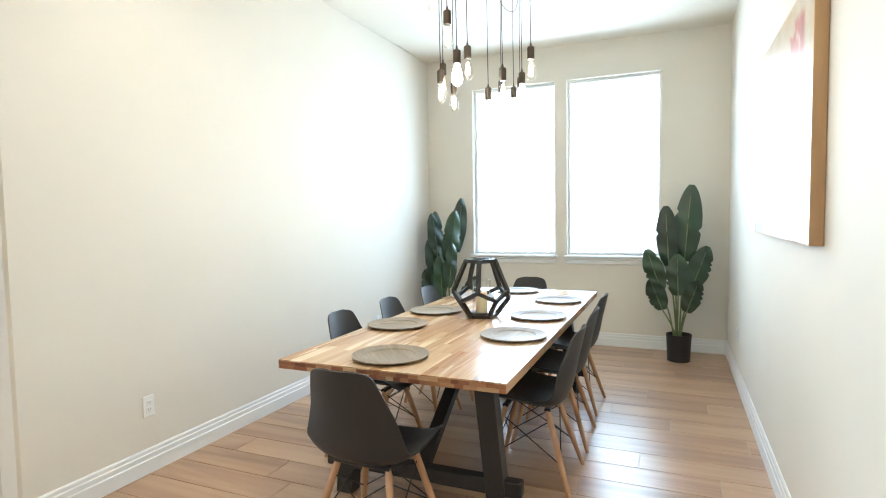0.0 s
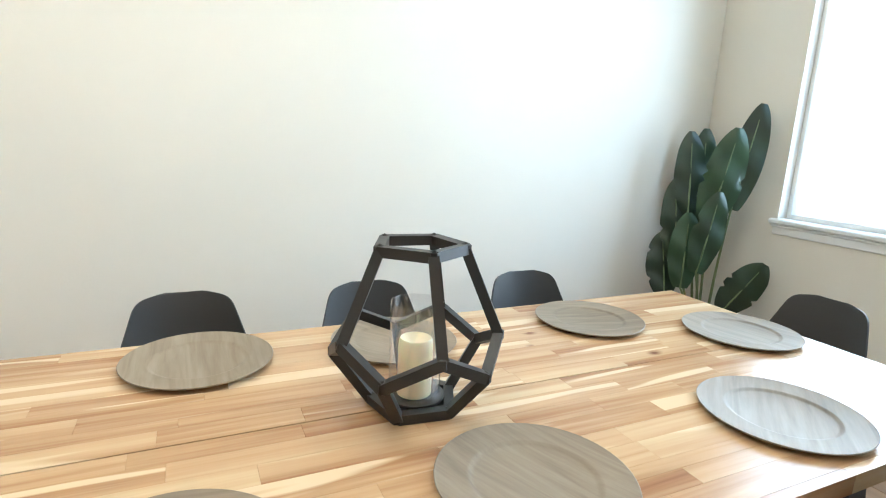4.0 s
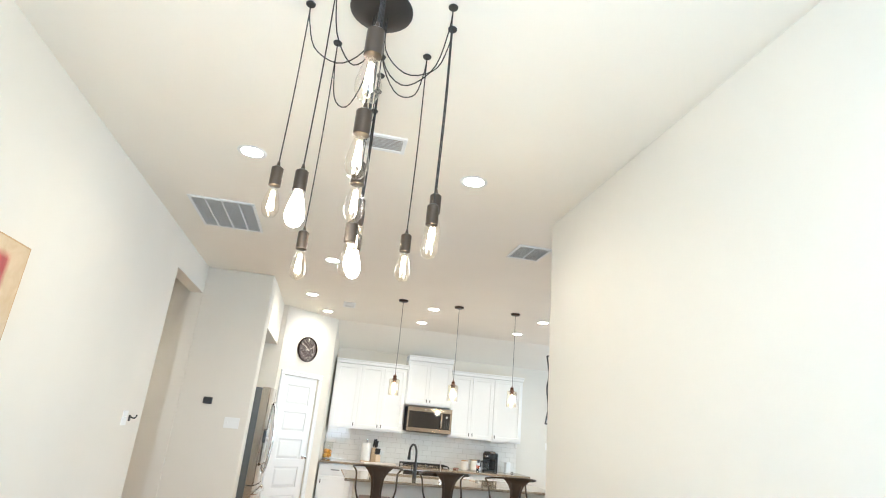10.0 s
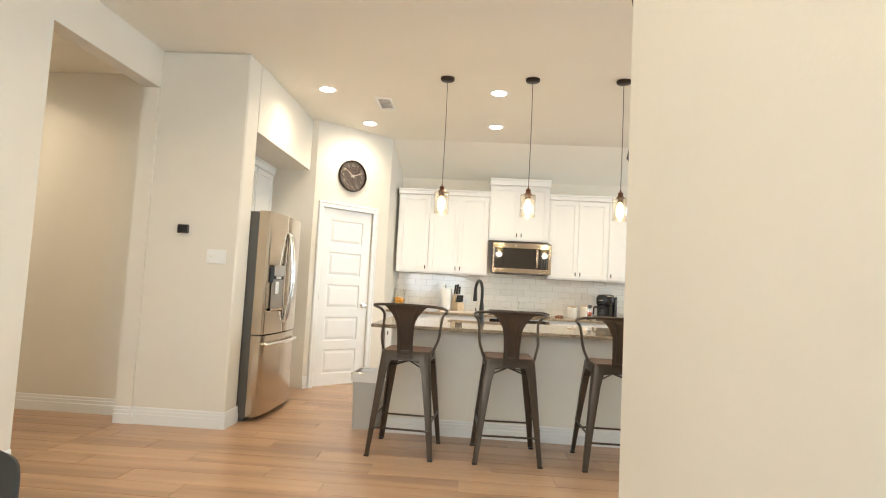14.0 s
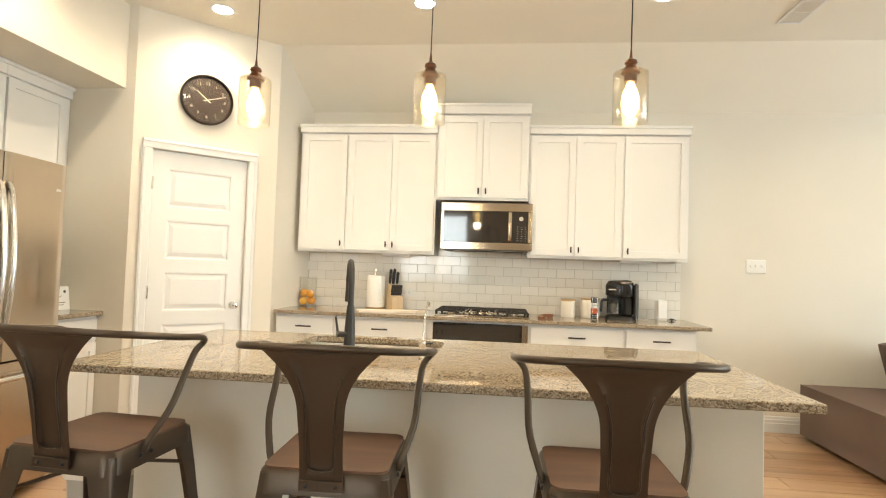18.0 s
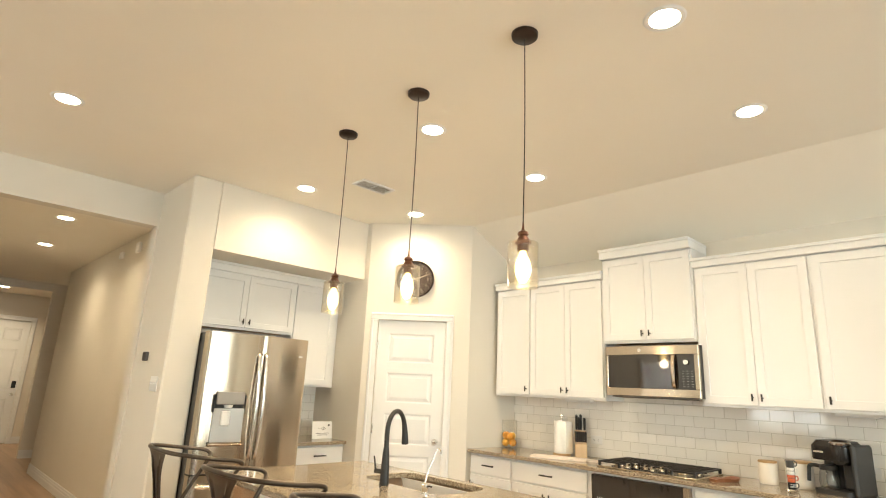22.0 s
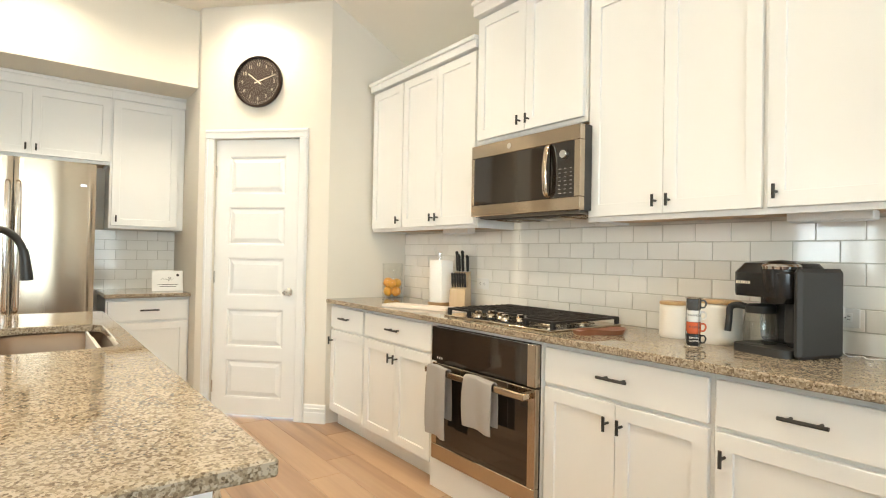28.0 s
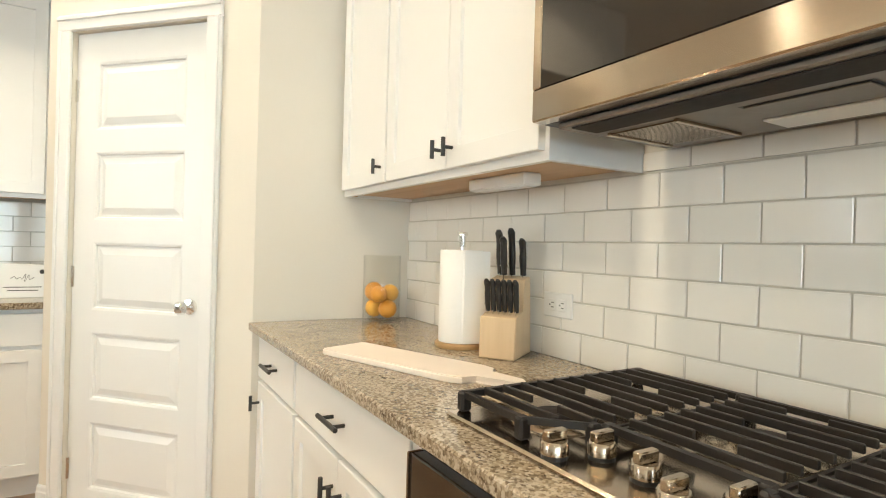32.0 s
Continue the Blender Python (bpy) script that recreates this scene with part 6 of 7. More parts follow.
lathe(bm, [(0.024, 0), (0.024, 0.005), (0.015, 0.009), (0.0135, 0.014), (0.0165, 0.022), (0.0165, 0.050), (0.010, 0.056), (0.006, 0.060), (0, 0.060)], 20)
part("base", bm, CHROME, tap, "", 40)
bm = nb()
tube(bm, spline([(0, 0, 0.056), (0.001, 0.012, 0.10), (0.006, 0.05, 0.185), (0.009, 0.066, 0.215), (0.011, 0.080, 0.222), (0.013, 0.090, 0.213), (0.013, 0.092, 0.198)], 24), [0.0062, 0.0058] + [0.0046] * 22, 8)
part("spout", bm, CHROME, tap, "", 60)
bm = nb()
tube(bm, [(0.012, 0.0, 0.040), (0.030, 0.002, 0.046), (0.046, 0.003, 0.044)], [0.005, 0.0038, 0.0045], 8)
part("lever", bm, BLACK, tap, "small black lever", 50)


# ---- wall clock ----
def lettering(name, words, size, material, parent, m, label="", bend=0.0):
    """Raised lettering in the built-in font, centred, in local x and z, facing -y; bend wraps it round a radius."""
    cu = bpy.data.curves.new(name, 'FONT')
    cu.body, cu.size, cu.align_x, cu.align_y, cu.extrude = words, size, 'CENTER', 'CENTER', 0.0004
    ob = bpy.data.objects.new(name, cu)
    scene.collection.objects.link(ob)
    me = bpy.data.meshes.new_from_object(ob.evaluated_get(bpy.context.evaluated_depsgraph_get()))
    bpy.data.objects.remove(ob)
    for v in me.vertices:
        x, y, z = v.co
        if bend:
            a = x / bend
            v.co = ((bend + z) * math.sin(a), -(bend + z) * math.cos(a), y)
        else:
            v.co = (x, -z, y)
    me.materials.clear()
    me.materials.append(material)
    o = new(name, me)
    o.parent = parent
    o.matrix_local = m
    if label:
        o["label"] = label
    return o


IVORY = painted("ivory print", (0.75, 0.70, 0.58), 0.6, 0.03, 60, 0.01)
CLOCKM = PM @ pose((1.189 - P0.x) / math.cos(radians(PA)), 0, 2.524)
clock = new("wall_clock")
clock.matrix_world = CLOCKM
tagged(clock, "round dark bronze wall clock showing ten past ten", "clock")
BRFACE = painted("dark brown clock face", (0.042, 0.027, 0.019), 0.45, 0.08, 40, 0.02)
ROTX = Matrix.Rotation(radians(90), 3, 'X')
bm = nb()
lathe(bm, [(0, 0), (0.187, 0), (0.192, 0.006), (0.192, 0.028), (0.188, 0.036), (0.178, 0.036), (0.174, 0.026), (0.174, 0.014), (0, 0.014)], 56, (0, 0, 0), ROTX)
part("case", bm, BRONZE, clock, "", 40)
bm = nb()
lathe(bm, [(0, 0.0165), (0.1735, 0.0165), (0.1735, 0.0145), (0, 0.0145)], 56, (0, 0, 0), ROTX)
face = part("face", bm, BRFACE, clock, "dark brown face")
for k in range(1, 13):
    a = radians(30 * k)
    lettering("numeral", str(k), 0.036, IVORY, clock, pose(0.128 * math.sin(a), -0.0172, 0.128 * math.cos(a)))
bm = nb()
for k in range(60):
    a = radians(6 * k)
    r0 = 0.150 if k % 5 == 0 else 0.155
    tube(bm, [(r0 * math.sin(a), -0.0172, r0 * math.cos(a)), (0.160 * math.sin(a), -0.0172, 0.162 * math.cos(a))], 0.0012, 4)
part("minute_marks", bm, IVORY, clock)
for name, ang, ln, w in (("hour_hand", 308, 0.10, 0.0050), ("minute_hand", 70, 0.145, 0.0040)):
    a = radians(ang)
    d, n_ = Vector((math.sin(a), 0, math.cos(a))), Vector((math.cos(a), 0, -math.sin(a)))
    bm = nb()
    vs = [bm.verts.new(d * l + n_ * s * w + Vector((0, y, 0))) for y in (-0.019, -0.021) for l, s in ((-0.03, -1), (-0.03, 1), (ln, 0.6), (ln, -0.6))]
    for f in ((0, 1, 2, 3), (7, 6, 5, 4), (0, 4, 5, 1), (1, 5, 6, 2), (2, 6, 7, 3), (3, 7, 4, 0)):
        bm.faces.new([vs[i] for i in f])
    part(name, bm, IVORY, clock, "ivory hand")
bm = nb()
lathe(bm, [(0.180, 0.030), (0, 0.030), (0, 0.0285), (0.180, 0.0285)], 56, (0, 0, 0), ROTX)
gl = part("cover_glass", bm, PANE, clock, "clear cover glass", 60)
gl.visible_shadow = False


# ---- ceiling vents ----
def vent(x0, x1, y0, y1, slats, along, cols, label):
    v = thing("ceiling_vent", ((x0 + x1) / 2, (y0 + y1) / 2, H), label, "vent")
    w, d = (x1 - x0) / 2, (y1 - y0) / 2
    # grey sheet whose colour stands for the shade between the slats
    bm = nb()
    box(bm, -w + 0.02, w - 0.02, -d + 0.02, d - 0.02, -0.004, -0.0005)
    part("shade_backing", bm, painted("shadow grey", (0.42, 0.39, 0.34), 0.8, 0.05, 40, 0.02), v)
    bm = nb()
    for a, b, c, e_ in ((-w, -w + 0.022, -d, d), (w - 0.022, w, -d, d), (-w + 0.022, w - 0.022, -d, -d + 0.022), (-w + 0.022, w - 0.022, d - 0.022, d)):
        box(bm, a, b, c, e_, -0.014, -0.0006, 0.003)
    for k in range(1, cols):
        if along == "y":
            c = -w + 2 * w * k / cols
            box(bm, c - 0.006, c + 0.006, -d + 0.022, d - 0.022, -0.013, -0.004, 0.002)
        else:
            c = -d + 2 * d * k / cols
            box(bm, -w + 0.022, w - 0.022, c - 0.006, c + 0.006, -0.013, -0.004, 0.002)
    part("frame", bm, TRIM, v)
    mesh_ = None
    for k in range(slats):
        if along == "y":
            c = -d + 0.022 + (2 * d - 0.044) * (k + 0.5) / slats
        else:
            c = -w + 0.022 + (2 * w - 0.044) * (k + 0.5) / slats
        if mesh_ is None:
            bm = nb()
            hl = (w if along == "y" else d) - 0.022
            p = (2 * (d if along == "y" else w) - 0.044) / slats
            box(bm, -hl, hl, -p * 0.42, p * 0.42, -0.0007, 0.0007)
            bm.transform(Matrix.Rotation(radians(28), 4, 'X'))
            mesh_ = finish("slat", bm, TRIM)
        s = new("slat", mesh_)
        s.parent = v
        s.matrix_local = pose(0, c, -0.009) if along == "y" else pose(c, 0, -0.009, 0, 0, 90)


vent(0.265, 0.785, 5.0, 5.71, 34, "y", 4, "large white slatted return-air grille in the ceiling")
vent(1.55, 1.82, 3.50, 3.69, 9, "y", 1, "small white slatted ceiling vent")
vent(3.03, 3.34, 4.97, 5.34, 16, "y", 2, "white slatted ceiling vent near the wall's end")
vent(1.635, 1.805, 8.37, 8.71, 9, "x", 2, "small white slatted ceiling vent over the kitchen")
vent(5.36, 5.53, 9.27, 9.62, 9, "x", 2, "small white slatted ceiling vent over the kitchen")

# ---- things on the counters ----
CT = 0.9158
STRAP = mat("thin bright wire", (0.6, 0.58, 0.55), 0.2, 1.0)
jar = thing("fruit_jar", (1.745, 10.405, CT), "clear glass cylinder jar of lemons and oranges", "jar")
bm = nb()
lathe(bm, [(0, 0), (0.074, 0), (0.076, 0.004), (0.076, 0.262), (0.0745, 0.264), (0.073, 0.262), (0.073, 0.010), (0, 0.009)], 36)
part("glass", bm, glass("clear jar glass", (0.99, 0.99, 0.98), 0.0, 0.03), jar, "", 40).visible_shadow = False
for i, (x, y, z, r, o) in enumerate([(a * 1.18, b * 1.18, c * 1.2, d * 1.19, e) for a, b, c, d, e in ((0.026, 0.012, 0.041, 0.031, 1), (-0.028, -0.014, 0.040, 0.030, 0), (0.004, 0.030, 0.092, 0.030, 0), (-0.020, -0.020, 0.097, 0.032, 1), (0.028, -0.024, 0.090, 0.029, 1))]):
    pl = painted("orange peel" if o else "lemon peel", (0.74, 0.33, 0.04) if o else (0.78, 0.42, 0.06), 0.45, 0.08, 160, 0.4)
    bm = nb()
    lathe(bm, [(r * math.sin(a), -r * math.cos(a) * (1.0 if o else 1.12)) for a in [math.pi * k / 12 for k in range(13)]], 18)
    solo("orange" if o else "lemon", bm, pl, "ripe orange in the glass jar" if o else "yellow lemon in the glass jar", "fruit", 60,
         pose(1.745 + x, 10.405 + y, CT + z, 20 * i, 35 * i, 0), "fruit in the jar")
PAPER = painted("paper towel", (0.85, 0.84, 0.81), 0.95, 0.02, 120, 0.6)
hold = thing("paper_towel_holder", (2.366, 10.39, CT), "paper towel roll on a wooden holder with a steel knob", "paper towel")
bm = nb()
lathe(bm, [(0, 0), (0.076, 0), (0.078, 0.003), (0.078, 0.013), (0.075, 0.016), (0, 0.016)], 36)
part("base", bm, OAK, hold, "light wooden base", 40)
bm = nb()
tube(bm, [(0, 0, 0.016), (0, 0, 0.335)], 0.006, 10)
lathe(bm, [(0, 0.352), (0.0155, 0.351), (0.0165, 0.348), (0.0165, 0.341), (0.0110, 0.338), (0.0095, 0.305), (0, 0.305)], 16)
part("rod", bm, CHROME, hold, "steel rod and knob", 40)
bm = nb()
lathe(bm, [(0.020, 0.017), (0.066, 0.017), (0.068, 0.021), (0.0672, 0.15), (0.068, 0.292), (0.066, 0.296), (0.020, 0.296)], 40)
slab(bm, [(0.058, -0.034), (0.066, -0.032), (0.082, 0.048), (0.0795, 0.0485)], 0.018, 0.294)
part("paper_roll", bm, PAPER, hold, "white paper roll", 40)
BLOCKW = wood("pale rubberwood", [(0.2, (0.56, 0.40, 0.235)), (0.5, (0.65, 0.49, 0.31)), (0.85, (0.72, 0.57, 0.39))], (1.5, 1.5, 1.5), 0.45, "z", 0.1, 9, 0.05)
kb = thing("knife_block", (2.532, 10.442, CT), "light wooden knife block full of black-handled knives", "knife block", rz=34)
bm = nb()
prof = [(-0.085, 0), (0.072, 0), (0.048, 0.225), (-0.006, 0.216), (-0.014, 0.125), (-0.080, 0.115)]
a_ = [bm.verts.new((-0.052, y, z)) for y, z in prof]
b_ = [bm.verts.new((0.052, y, z)) for y, z in prof]
bm.faces.new(a_[::-1])
bm.faces.new(b_)
for i in range(6):
    bm.faces.new([a_[i], a_[(i + 1) % 6], b_[(i + 1) % 6], b_[i]])
bmesh.ops.bevel(bm, geom=bm.edges[:], offset=0.003, segments=1, affect='EDGES')
part("block", bm, BLOCKW, kb)


def knife(x, y, z, l, w):
    k = new("knife")
    k.matrix_world = kb.matrix_world @ pose(x, y, z, 8, 0, 0)
    tagged(k, "kitchen knife with a black riveted handle in the block", "knife", "knives in the block")
    bm = nb()
    tube(bm, spline([(0, 0.002, 0.010), (0, 0.0, l * 0.4), (0, 0.001, l * 0.75), (0, -0.005, l)], 9), [0.9 * q for q in (w / 2, w / 2, w * 0.56, w * 0.6, w * 0.58, w * 0.56, w * 0.58, w * 0.66, w * 0.4)], 8, flat=1.5)
    part("grip", bm, BLACK, k)
    bm = nb()
    box(bm, -0.0012, 0.0012, -0.008, 0.008, -0.02, 0.014)
    part("blade", bm, CHROME, k)
    for q in (0.3, 0.6, 0.85):
        for a in (-1, 1):
            bm = nb()
            lathe(bm, [(0.0028, 0.0), (0.0028, 0.0022), (0, 0.0024)], 8, (a * (w * 0.54 - 0.0008), 0, l * q), Matrix.Rotation(radians(90 * a), 3, 'Y'))
            part("rivet", bm, CHROME, k)


for i in range(6):
    knife(-0.042 + i * 0.0168, -0.046, 0.118, 0.100, 0.0135)
for x, y, l in ((-0.034, 0.028, 0.140), (0.003, 0.030, 0.145), (0.036, 0.028, 0.115), (-0.014, 0.006, 0.12)):
    knife(x, y, 0.219, l, 0.017)
BOARD = painted("whitewashed board", (0.80, 0.71, 0.63), 0.5, 0.08, 50, 0.15)
bm = nb()
slab(bm, [(-0.26, -0.07), (-0.25, -0.078), (0.13, -0.078), (0.165, -0.066), (0.175, -0.030), (0.26, -0.022), (0.275, 0.0), (0.26, 0.022), (0.175, 0.030), (0.165, 0.066), (0.13, 0.078), (-0.25, 0.078), (-0.26, 0.07)], 0, 0.016)
bmesh.ops.bevel(bm, geom=[e for e in bm.edges if abs(e.verts[0].co.z - e.verts[1].co.z) < 1e-5], offset=0.003, segments=2, affect='EDGES')
solo("cutting_board", bm, BOARD, "pale whitewashed paddle cutting board lying on the granite", "cutting board", 30, pose(2.575, 10.135, CT, 0, 0, 20) @ Matrix.Diagonal((1.13, 1, 1, 1)))
SPOON = wood("dark walnut spoon rest", [(0.2, (0.13, 0.045, 0.02)), (0.5, (0.22, 0.085, 0.04)), (0.85, (0.30, 0.13, 0.065))], (2, 2, 2), 0.35, "x", 0.1, 8, 0.05)
bm = nb()
top_, low_ = [], []
for i in range(23):
    t = i / 22
    half = 0.030 + 0.004 * t if t < 0.30 else 0.031 + 0.021 * math.sin(math.pi * min(1.0, (t - 0.30) / 0.62) * 0.5) ** 1.5
    half *= math.sqrt(max(0.0, 1 - max(0.0, (t - 0.80) / 0.205) ** 2)) * (1 - 0.10 * math.exp(-((t - 0.36) / 0.05) ** 2))
    dip = 0.015 * math.sin(math.pi * min(1.0, max(0.0, (t - 0.04) / 0.92))) ** 0.6
    top_.append([bm.verts.new((-0.118 + 0.236 * t, half * u, 0.0185 + 0.007 * t + 0.004 * math.sin(7 * t) - dip * (1 - u * u) ** 0.8)) for u in [-1 + j / 5 for j in range(11)]])
    low_.append([bm.verts.new((-0.112 + 0.218 * t, half * u * 0.86, 0.0)) for u in [-1 + j / 5 for j in range(11)]])
for i in range(22):
    for j in range(10):
        bm.faces.new([top_[i][j], top_[i + 1][j], top_[i + 1][j + 1], top_[i][j + 1]])
        bm.faces.new([low_[i][j], low_[i][j + 1], low_[i + 1][j + 1], low_[i + 1][j]])
    for j in (0, 10):
        bm.faces.new([top_[i][j], low_[i][j], low_[i + 1][j], top_[i + 1][j]])
for i in (0, 22):
    for j in range(10):
        bm.faces.new([top_[i][j], top_[i][j + 1], low_[i][j + 1], low_[i][j]])
solo("spoon_rest", bm, SPOON, "dark wooden leaf-shaped spoon rest beside the cooktop", "spoon rest", 50, pose(3.850, 10.150, CT + 0.0005, 0, 0, 70))
CERAMIC = painted("cream ribbed ceramic", (0.79, 0.755, 0.69), 0.3, 0.03, 40, 0.03)
for x, y, r, h in ((4.060, 10.375, 0.060, 0.137), (4.247, 10.385, 0.080, 0.156)):
    cn = thing("canister", (x, y, CT), "cream ribbed ceramic canister with a wooden lid", "canister", "canisters")
    bm = nb()
    n_ = 48
    rings_ = []
    for rr_, z_ in ((0.0, 0.0), (r * 0.92, 0.0), (r * 0.985, 0.008), (r, 0.03), (r, h - 0.02), (r * 0.97, h - 0.004), (r * 0.9, h), (0, h)):
        rings_.append((rr_, z_))
    lathe(bm, rings_, n_)
    for v in bm.verts:
        a = math.atan2(v.co.y, v.co.x)
        if 0.02 < v.co.z < h - 0.01 and v.co.xy.length > 0.01:
            f_ = 1 + 0.016 * math.cos(a * 24)
            v.co.x *= f_
            v.co.y *= f_
    part("body", bm, CERAMIC, cn, "", 50)
    bm = nb()
    lathe(bm, [(0, 0.013), (r * 0.95, 0.013), (r * 1.0, 0.010), (r * 1.0, 0.003), (r * 0.95, 0.0004), (0, 0.0004)], 40, (0, 0, h))
    part("lid", bm, OAK, cn, "flat light wooden lid", 40)
mx_, my_ = 4.246, 10.188
MS = 0.70
rack = thing("mug_rack", (mx_, my_, CT), "chrome wire rack holding four stacked espresso mugs", "mug rack", rz=35)
rack.scale = (MS, MS, MS)
for rr_, z_, w_ in ((0.047, 0.004, 0.003), (0.036, 0.006, 0.0025), (0.041, 0.262, 0.0028)):
    bm = nb()
    tube(bm, [(rr_ * math.cos(radians(a)), rr_ * math.sin(radians(a)), z_) for a in range(0, 360, 15)], w_, 6, True)
    part("ring", bm, STRAP, rack, "", 40)
for a in (60, 200, 300):
    bm = nb()
    c, s = math.cos(radians(a)), math.sin(radians(a))
    tube(bm, [(0.047 * c, 0.047 * s, 0.004), (0.043 * c, 0.043 * s, 0.03), (0.041 * c, 0.041 * s, 0.262)], 0.0024, 6)
    part("upright", bm, STRAP, rack, "", 40)
inks = {"d": painted("dark ink", (0.03, 0.03, 0.03), 0.5, 0.05, 60, 0.01), "w": painted("white ink", (0.75, 0.74, 0.70), 0.5, 0.03, 60, 0.01)}
for i, (nm, col, words, ink) in enumerate((("black", (0.02, 0.02, 0.022), ("ESPRESSO", "OBSESSED"), "w"), ("orange", (0.62, 0.13, 0.055), ("BLESSED",), "d"), ("white", (0.78, 0.77, 0.74), ("THANKFUL",), "d"), ("dark grey", (0.085, 0.085, 0.085), ("",), "d"))):
    mg = new("espresso_mug")
    mg.matrix_world = pose(mx_, my_, CT + (0.0085 + i * 0.063) * MS, 0, 0, 35) @ Matrix.Scale(MS, 4)
    tagged(mg, nm + " glazed espresso mug with lettering stacked in the rack", "mug", "stacked mugs")
    gz = painted(nm + " glaze", col, 0.18, 0.04, 40, 0.01)
    bm = nb()
    lathe(bm, [(0, 0.0), (0.030, 0.0), (0.034, 0.004), (0.0365, 0.020), (0.0365, 0.060), (0.0345, 0.0615), (0.0335, 0.059), (0.0335, 0.022), (0.029, 0.006), (0, 0.006)], 32)
    part("cup", bm, gz, mg, "", 45)
    bm = nb()
    tube(bm, spline([(0.034, 0.0, 0.052), (0.052, 0.004, 0.053), (0.060, 0.005, 0.036), (0.052, 0.004, 0.017), (0.034, 0.0, 0.015)], 14), 0.0048, 8)
    part("handle", bm, gz, mg, "", 60)
    for k, w_ in enumerate(words):
        if w_:
            lettering("lettering", w_, 0.016 if len(words) == 1 else 0.013, inks[ink], mg, pose(0, 0, 0.037 if len(words) == 1 else 0.043 - 0.017 * k, 0, 0, 0), "", 0.0370)
        else:
            bm = nb()
            for b_ in range(7):
                a = radians(-120 + b_ * 8)
                lathe(bm, [(0.0, 0.0), (0.0016, 0.0), (0.0016, 0.012), (0, 0.012)], 4, (0.0368 * math.cos(a), 0.0368 * math.sin(a), 0.020 + 0.017 * k + (0.012 if len(words) == 1 else 0)))
            part("print_bars", bm, inks[ink], mg)
cm = thing("coffee_maker", (4.485, 10.345, CT), "black double coffee maker with glass carafe and silver ring", "coffee maker", rz=-16)
cm.scale = (0.76, 0.86, 0.94)
bpy.context.view_layer.update()
GLOSSBLACK = painted("gloss black plastic", (0.014, 0.013, 0.013), 0.22, 0.08, 60, 0.02)
bm = nb()
slab(bm, rrect(0.145, 0.145, 0.05), 0.0, 0.030)
part("base", bm, CHAIRBLACK, cm, "", 40)
bm = nb()
box(bm, -0.143, 0.143, 0.02, 0.143, 0.0302, 0.30, 0.02)
box(bm, 0.045, 0.143, -0.05, 0.05, 0.0302, 0.23, 0.02)
part("column", bm, CHAIRBLACK, cm)
bm = nb()
lo_, hi_, tp_ = rrect(0.145, 0.143, 0.06), rrect(0.148, 0.146, 0.06), rrect(0.12, 0.12, 0.06)
ls = [[bm.verts.new((x, y, z)) for x, y in o] for o, z in ((lo_, 0.215), (hi_, 0.23), (hi_, 0.305), (tp_, 0.342), ([(x * 0.4, y * 0.4) for x, y in tp_], 0.352))]
for a, b in zip(ls, ls[1:]):
    for i in range(len(a)):
        bm.faces.new([a[i], a[(i + 1) % len(a)], b[(i + 1) % len(a)], b[i]])
bm.faces.new(ls[0][::-1])
bm.faces.new(ls[-1])
part("head", bm, GLOSSBLACK, cm, "", 35)
bm = nb()
lathe(bm, [(0, 0.195), (0.056, 0.195), (0.068, 0.21), (0.076, 0.27), (0.078, 0.318), (0, 0.318)], 36, (0.066, -0.075, 0))
part("brew_head", bm, GLOSSBLACK, cm, "", 40)
bm = nb()
box(bm, 0.150, 0.190, -0.115, 0.143, 0.0, 0.325, 0.014)
part("water_tank", bm, CHAIRBLACK, cm, "dark water tank")
bm = nb()
lathe(bm, [(0.070, 0.0), (0.078, 0.002), (0.080, 0.012), (0.074, 0.020), (0.066, 0.022)], 36, (0.066, -0.075, 0.318))
part("lid_ring", bm, CHROME, cm, "silver ring", 40)
bm = nb()
lathe(bm, [(0.067, 0.02), (0.05, 0.032), (0, 0.037), (0, 0.0), (0.067, 0.0)], 36, (0.066, -0.075, 0.318))
part("brew_lid", bm, GLOSSBLACK, cm, "", 50)
bm = nb()
for i in range(6):
    box(bm, -0.105 + i * 0.013, -0.096 + i * 0.013, -0.1478, -0.1455, 0.262, 0.273)
part("badge", bm, IVORY, cm, "pale badge bars")
car = thing("carafe", (0, 0, 0), "glass coffee carafe with black handle on the coffee maker", "carafe")
car.matrix_world = cm.matrix_world @ pose(-0.055, -0.055, 0.0305)
bm = nb()
lathe(bm, [(0, 0), (0.062, 0), (0.070, 0.008), (0.075, 0.045), (0.070, 0.095), (0.060, 0.125), (0.058, 0.125), (0.068, 0.094), (0.073, 0.045), (0.068, 0.010), (0, 0.004)], 36)
part("glass", bm, CLEAR, car, "clear glass bowl", 50).visible_shadow = False
bm = nb()
lathe(bm, [(0.061, 0.118), (0.064, 0.122), (0.064, 0.145), (0.05, 0.152), (0, 0.154), (0, 0.12)], 32)
part("lid", bm, CHAIRBLACK, car, "", 40)
bm = nb()
tube(bm, spline([(-0.058, -0.02, 0.138), (-0.10, -0.035, 0.142), (-0.128, -0.045, 0.13), (-0.132, -0.047, 0.09), (-0.138, -0.049, 0.035)], 16), 0.0115, 10, flat=1.3)
part("handle", bm, CHAIRBLACK, car, "", 50)
hub = thing("wifi_router", (4.845, 10.44, CT), "white plastic router tower on the counter", "router", rz=10)
bm = nb()
box(bm, -0.045, 0.045, -0.035, 0.035, 0.006, 0.175, 0.012)
part("tower", bm, PLASTIC, hub)
bm = nb()
box(bm, -0.052, 0.052, -0.042, 0.042, 0.0, 0.0058, 0.002)
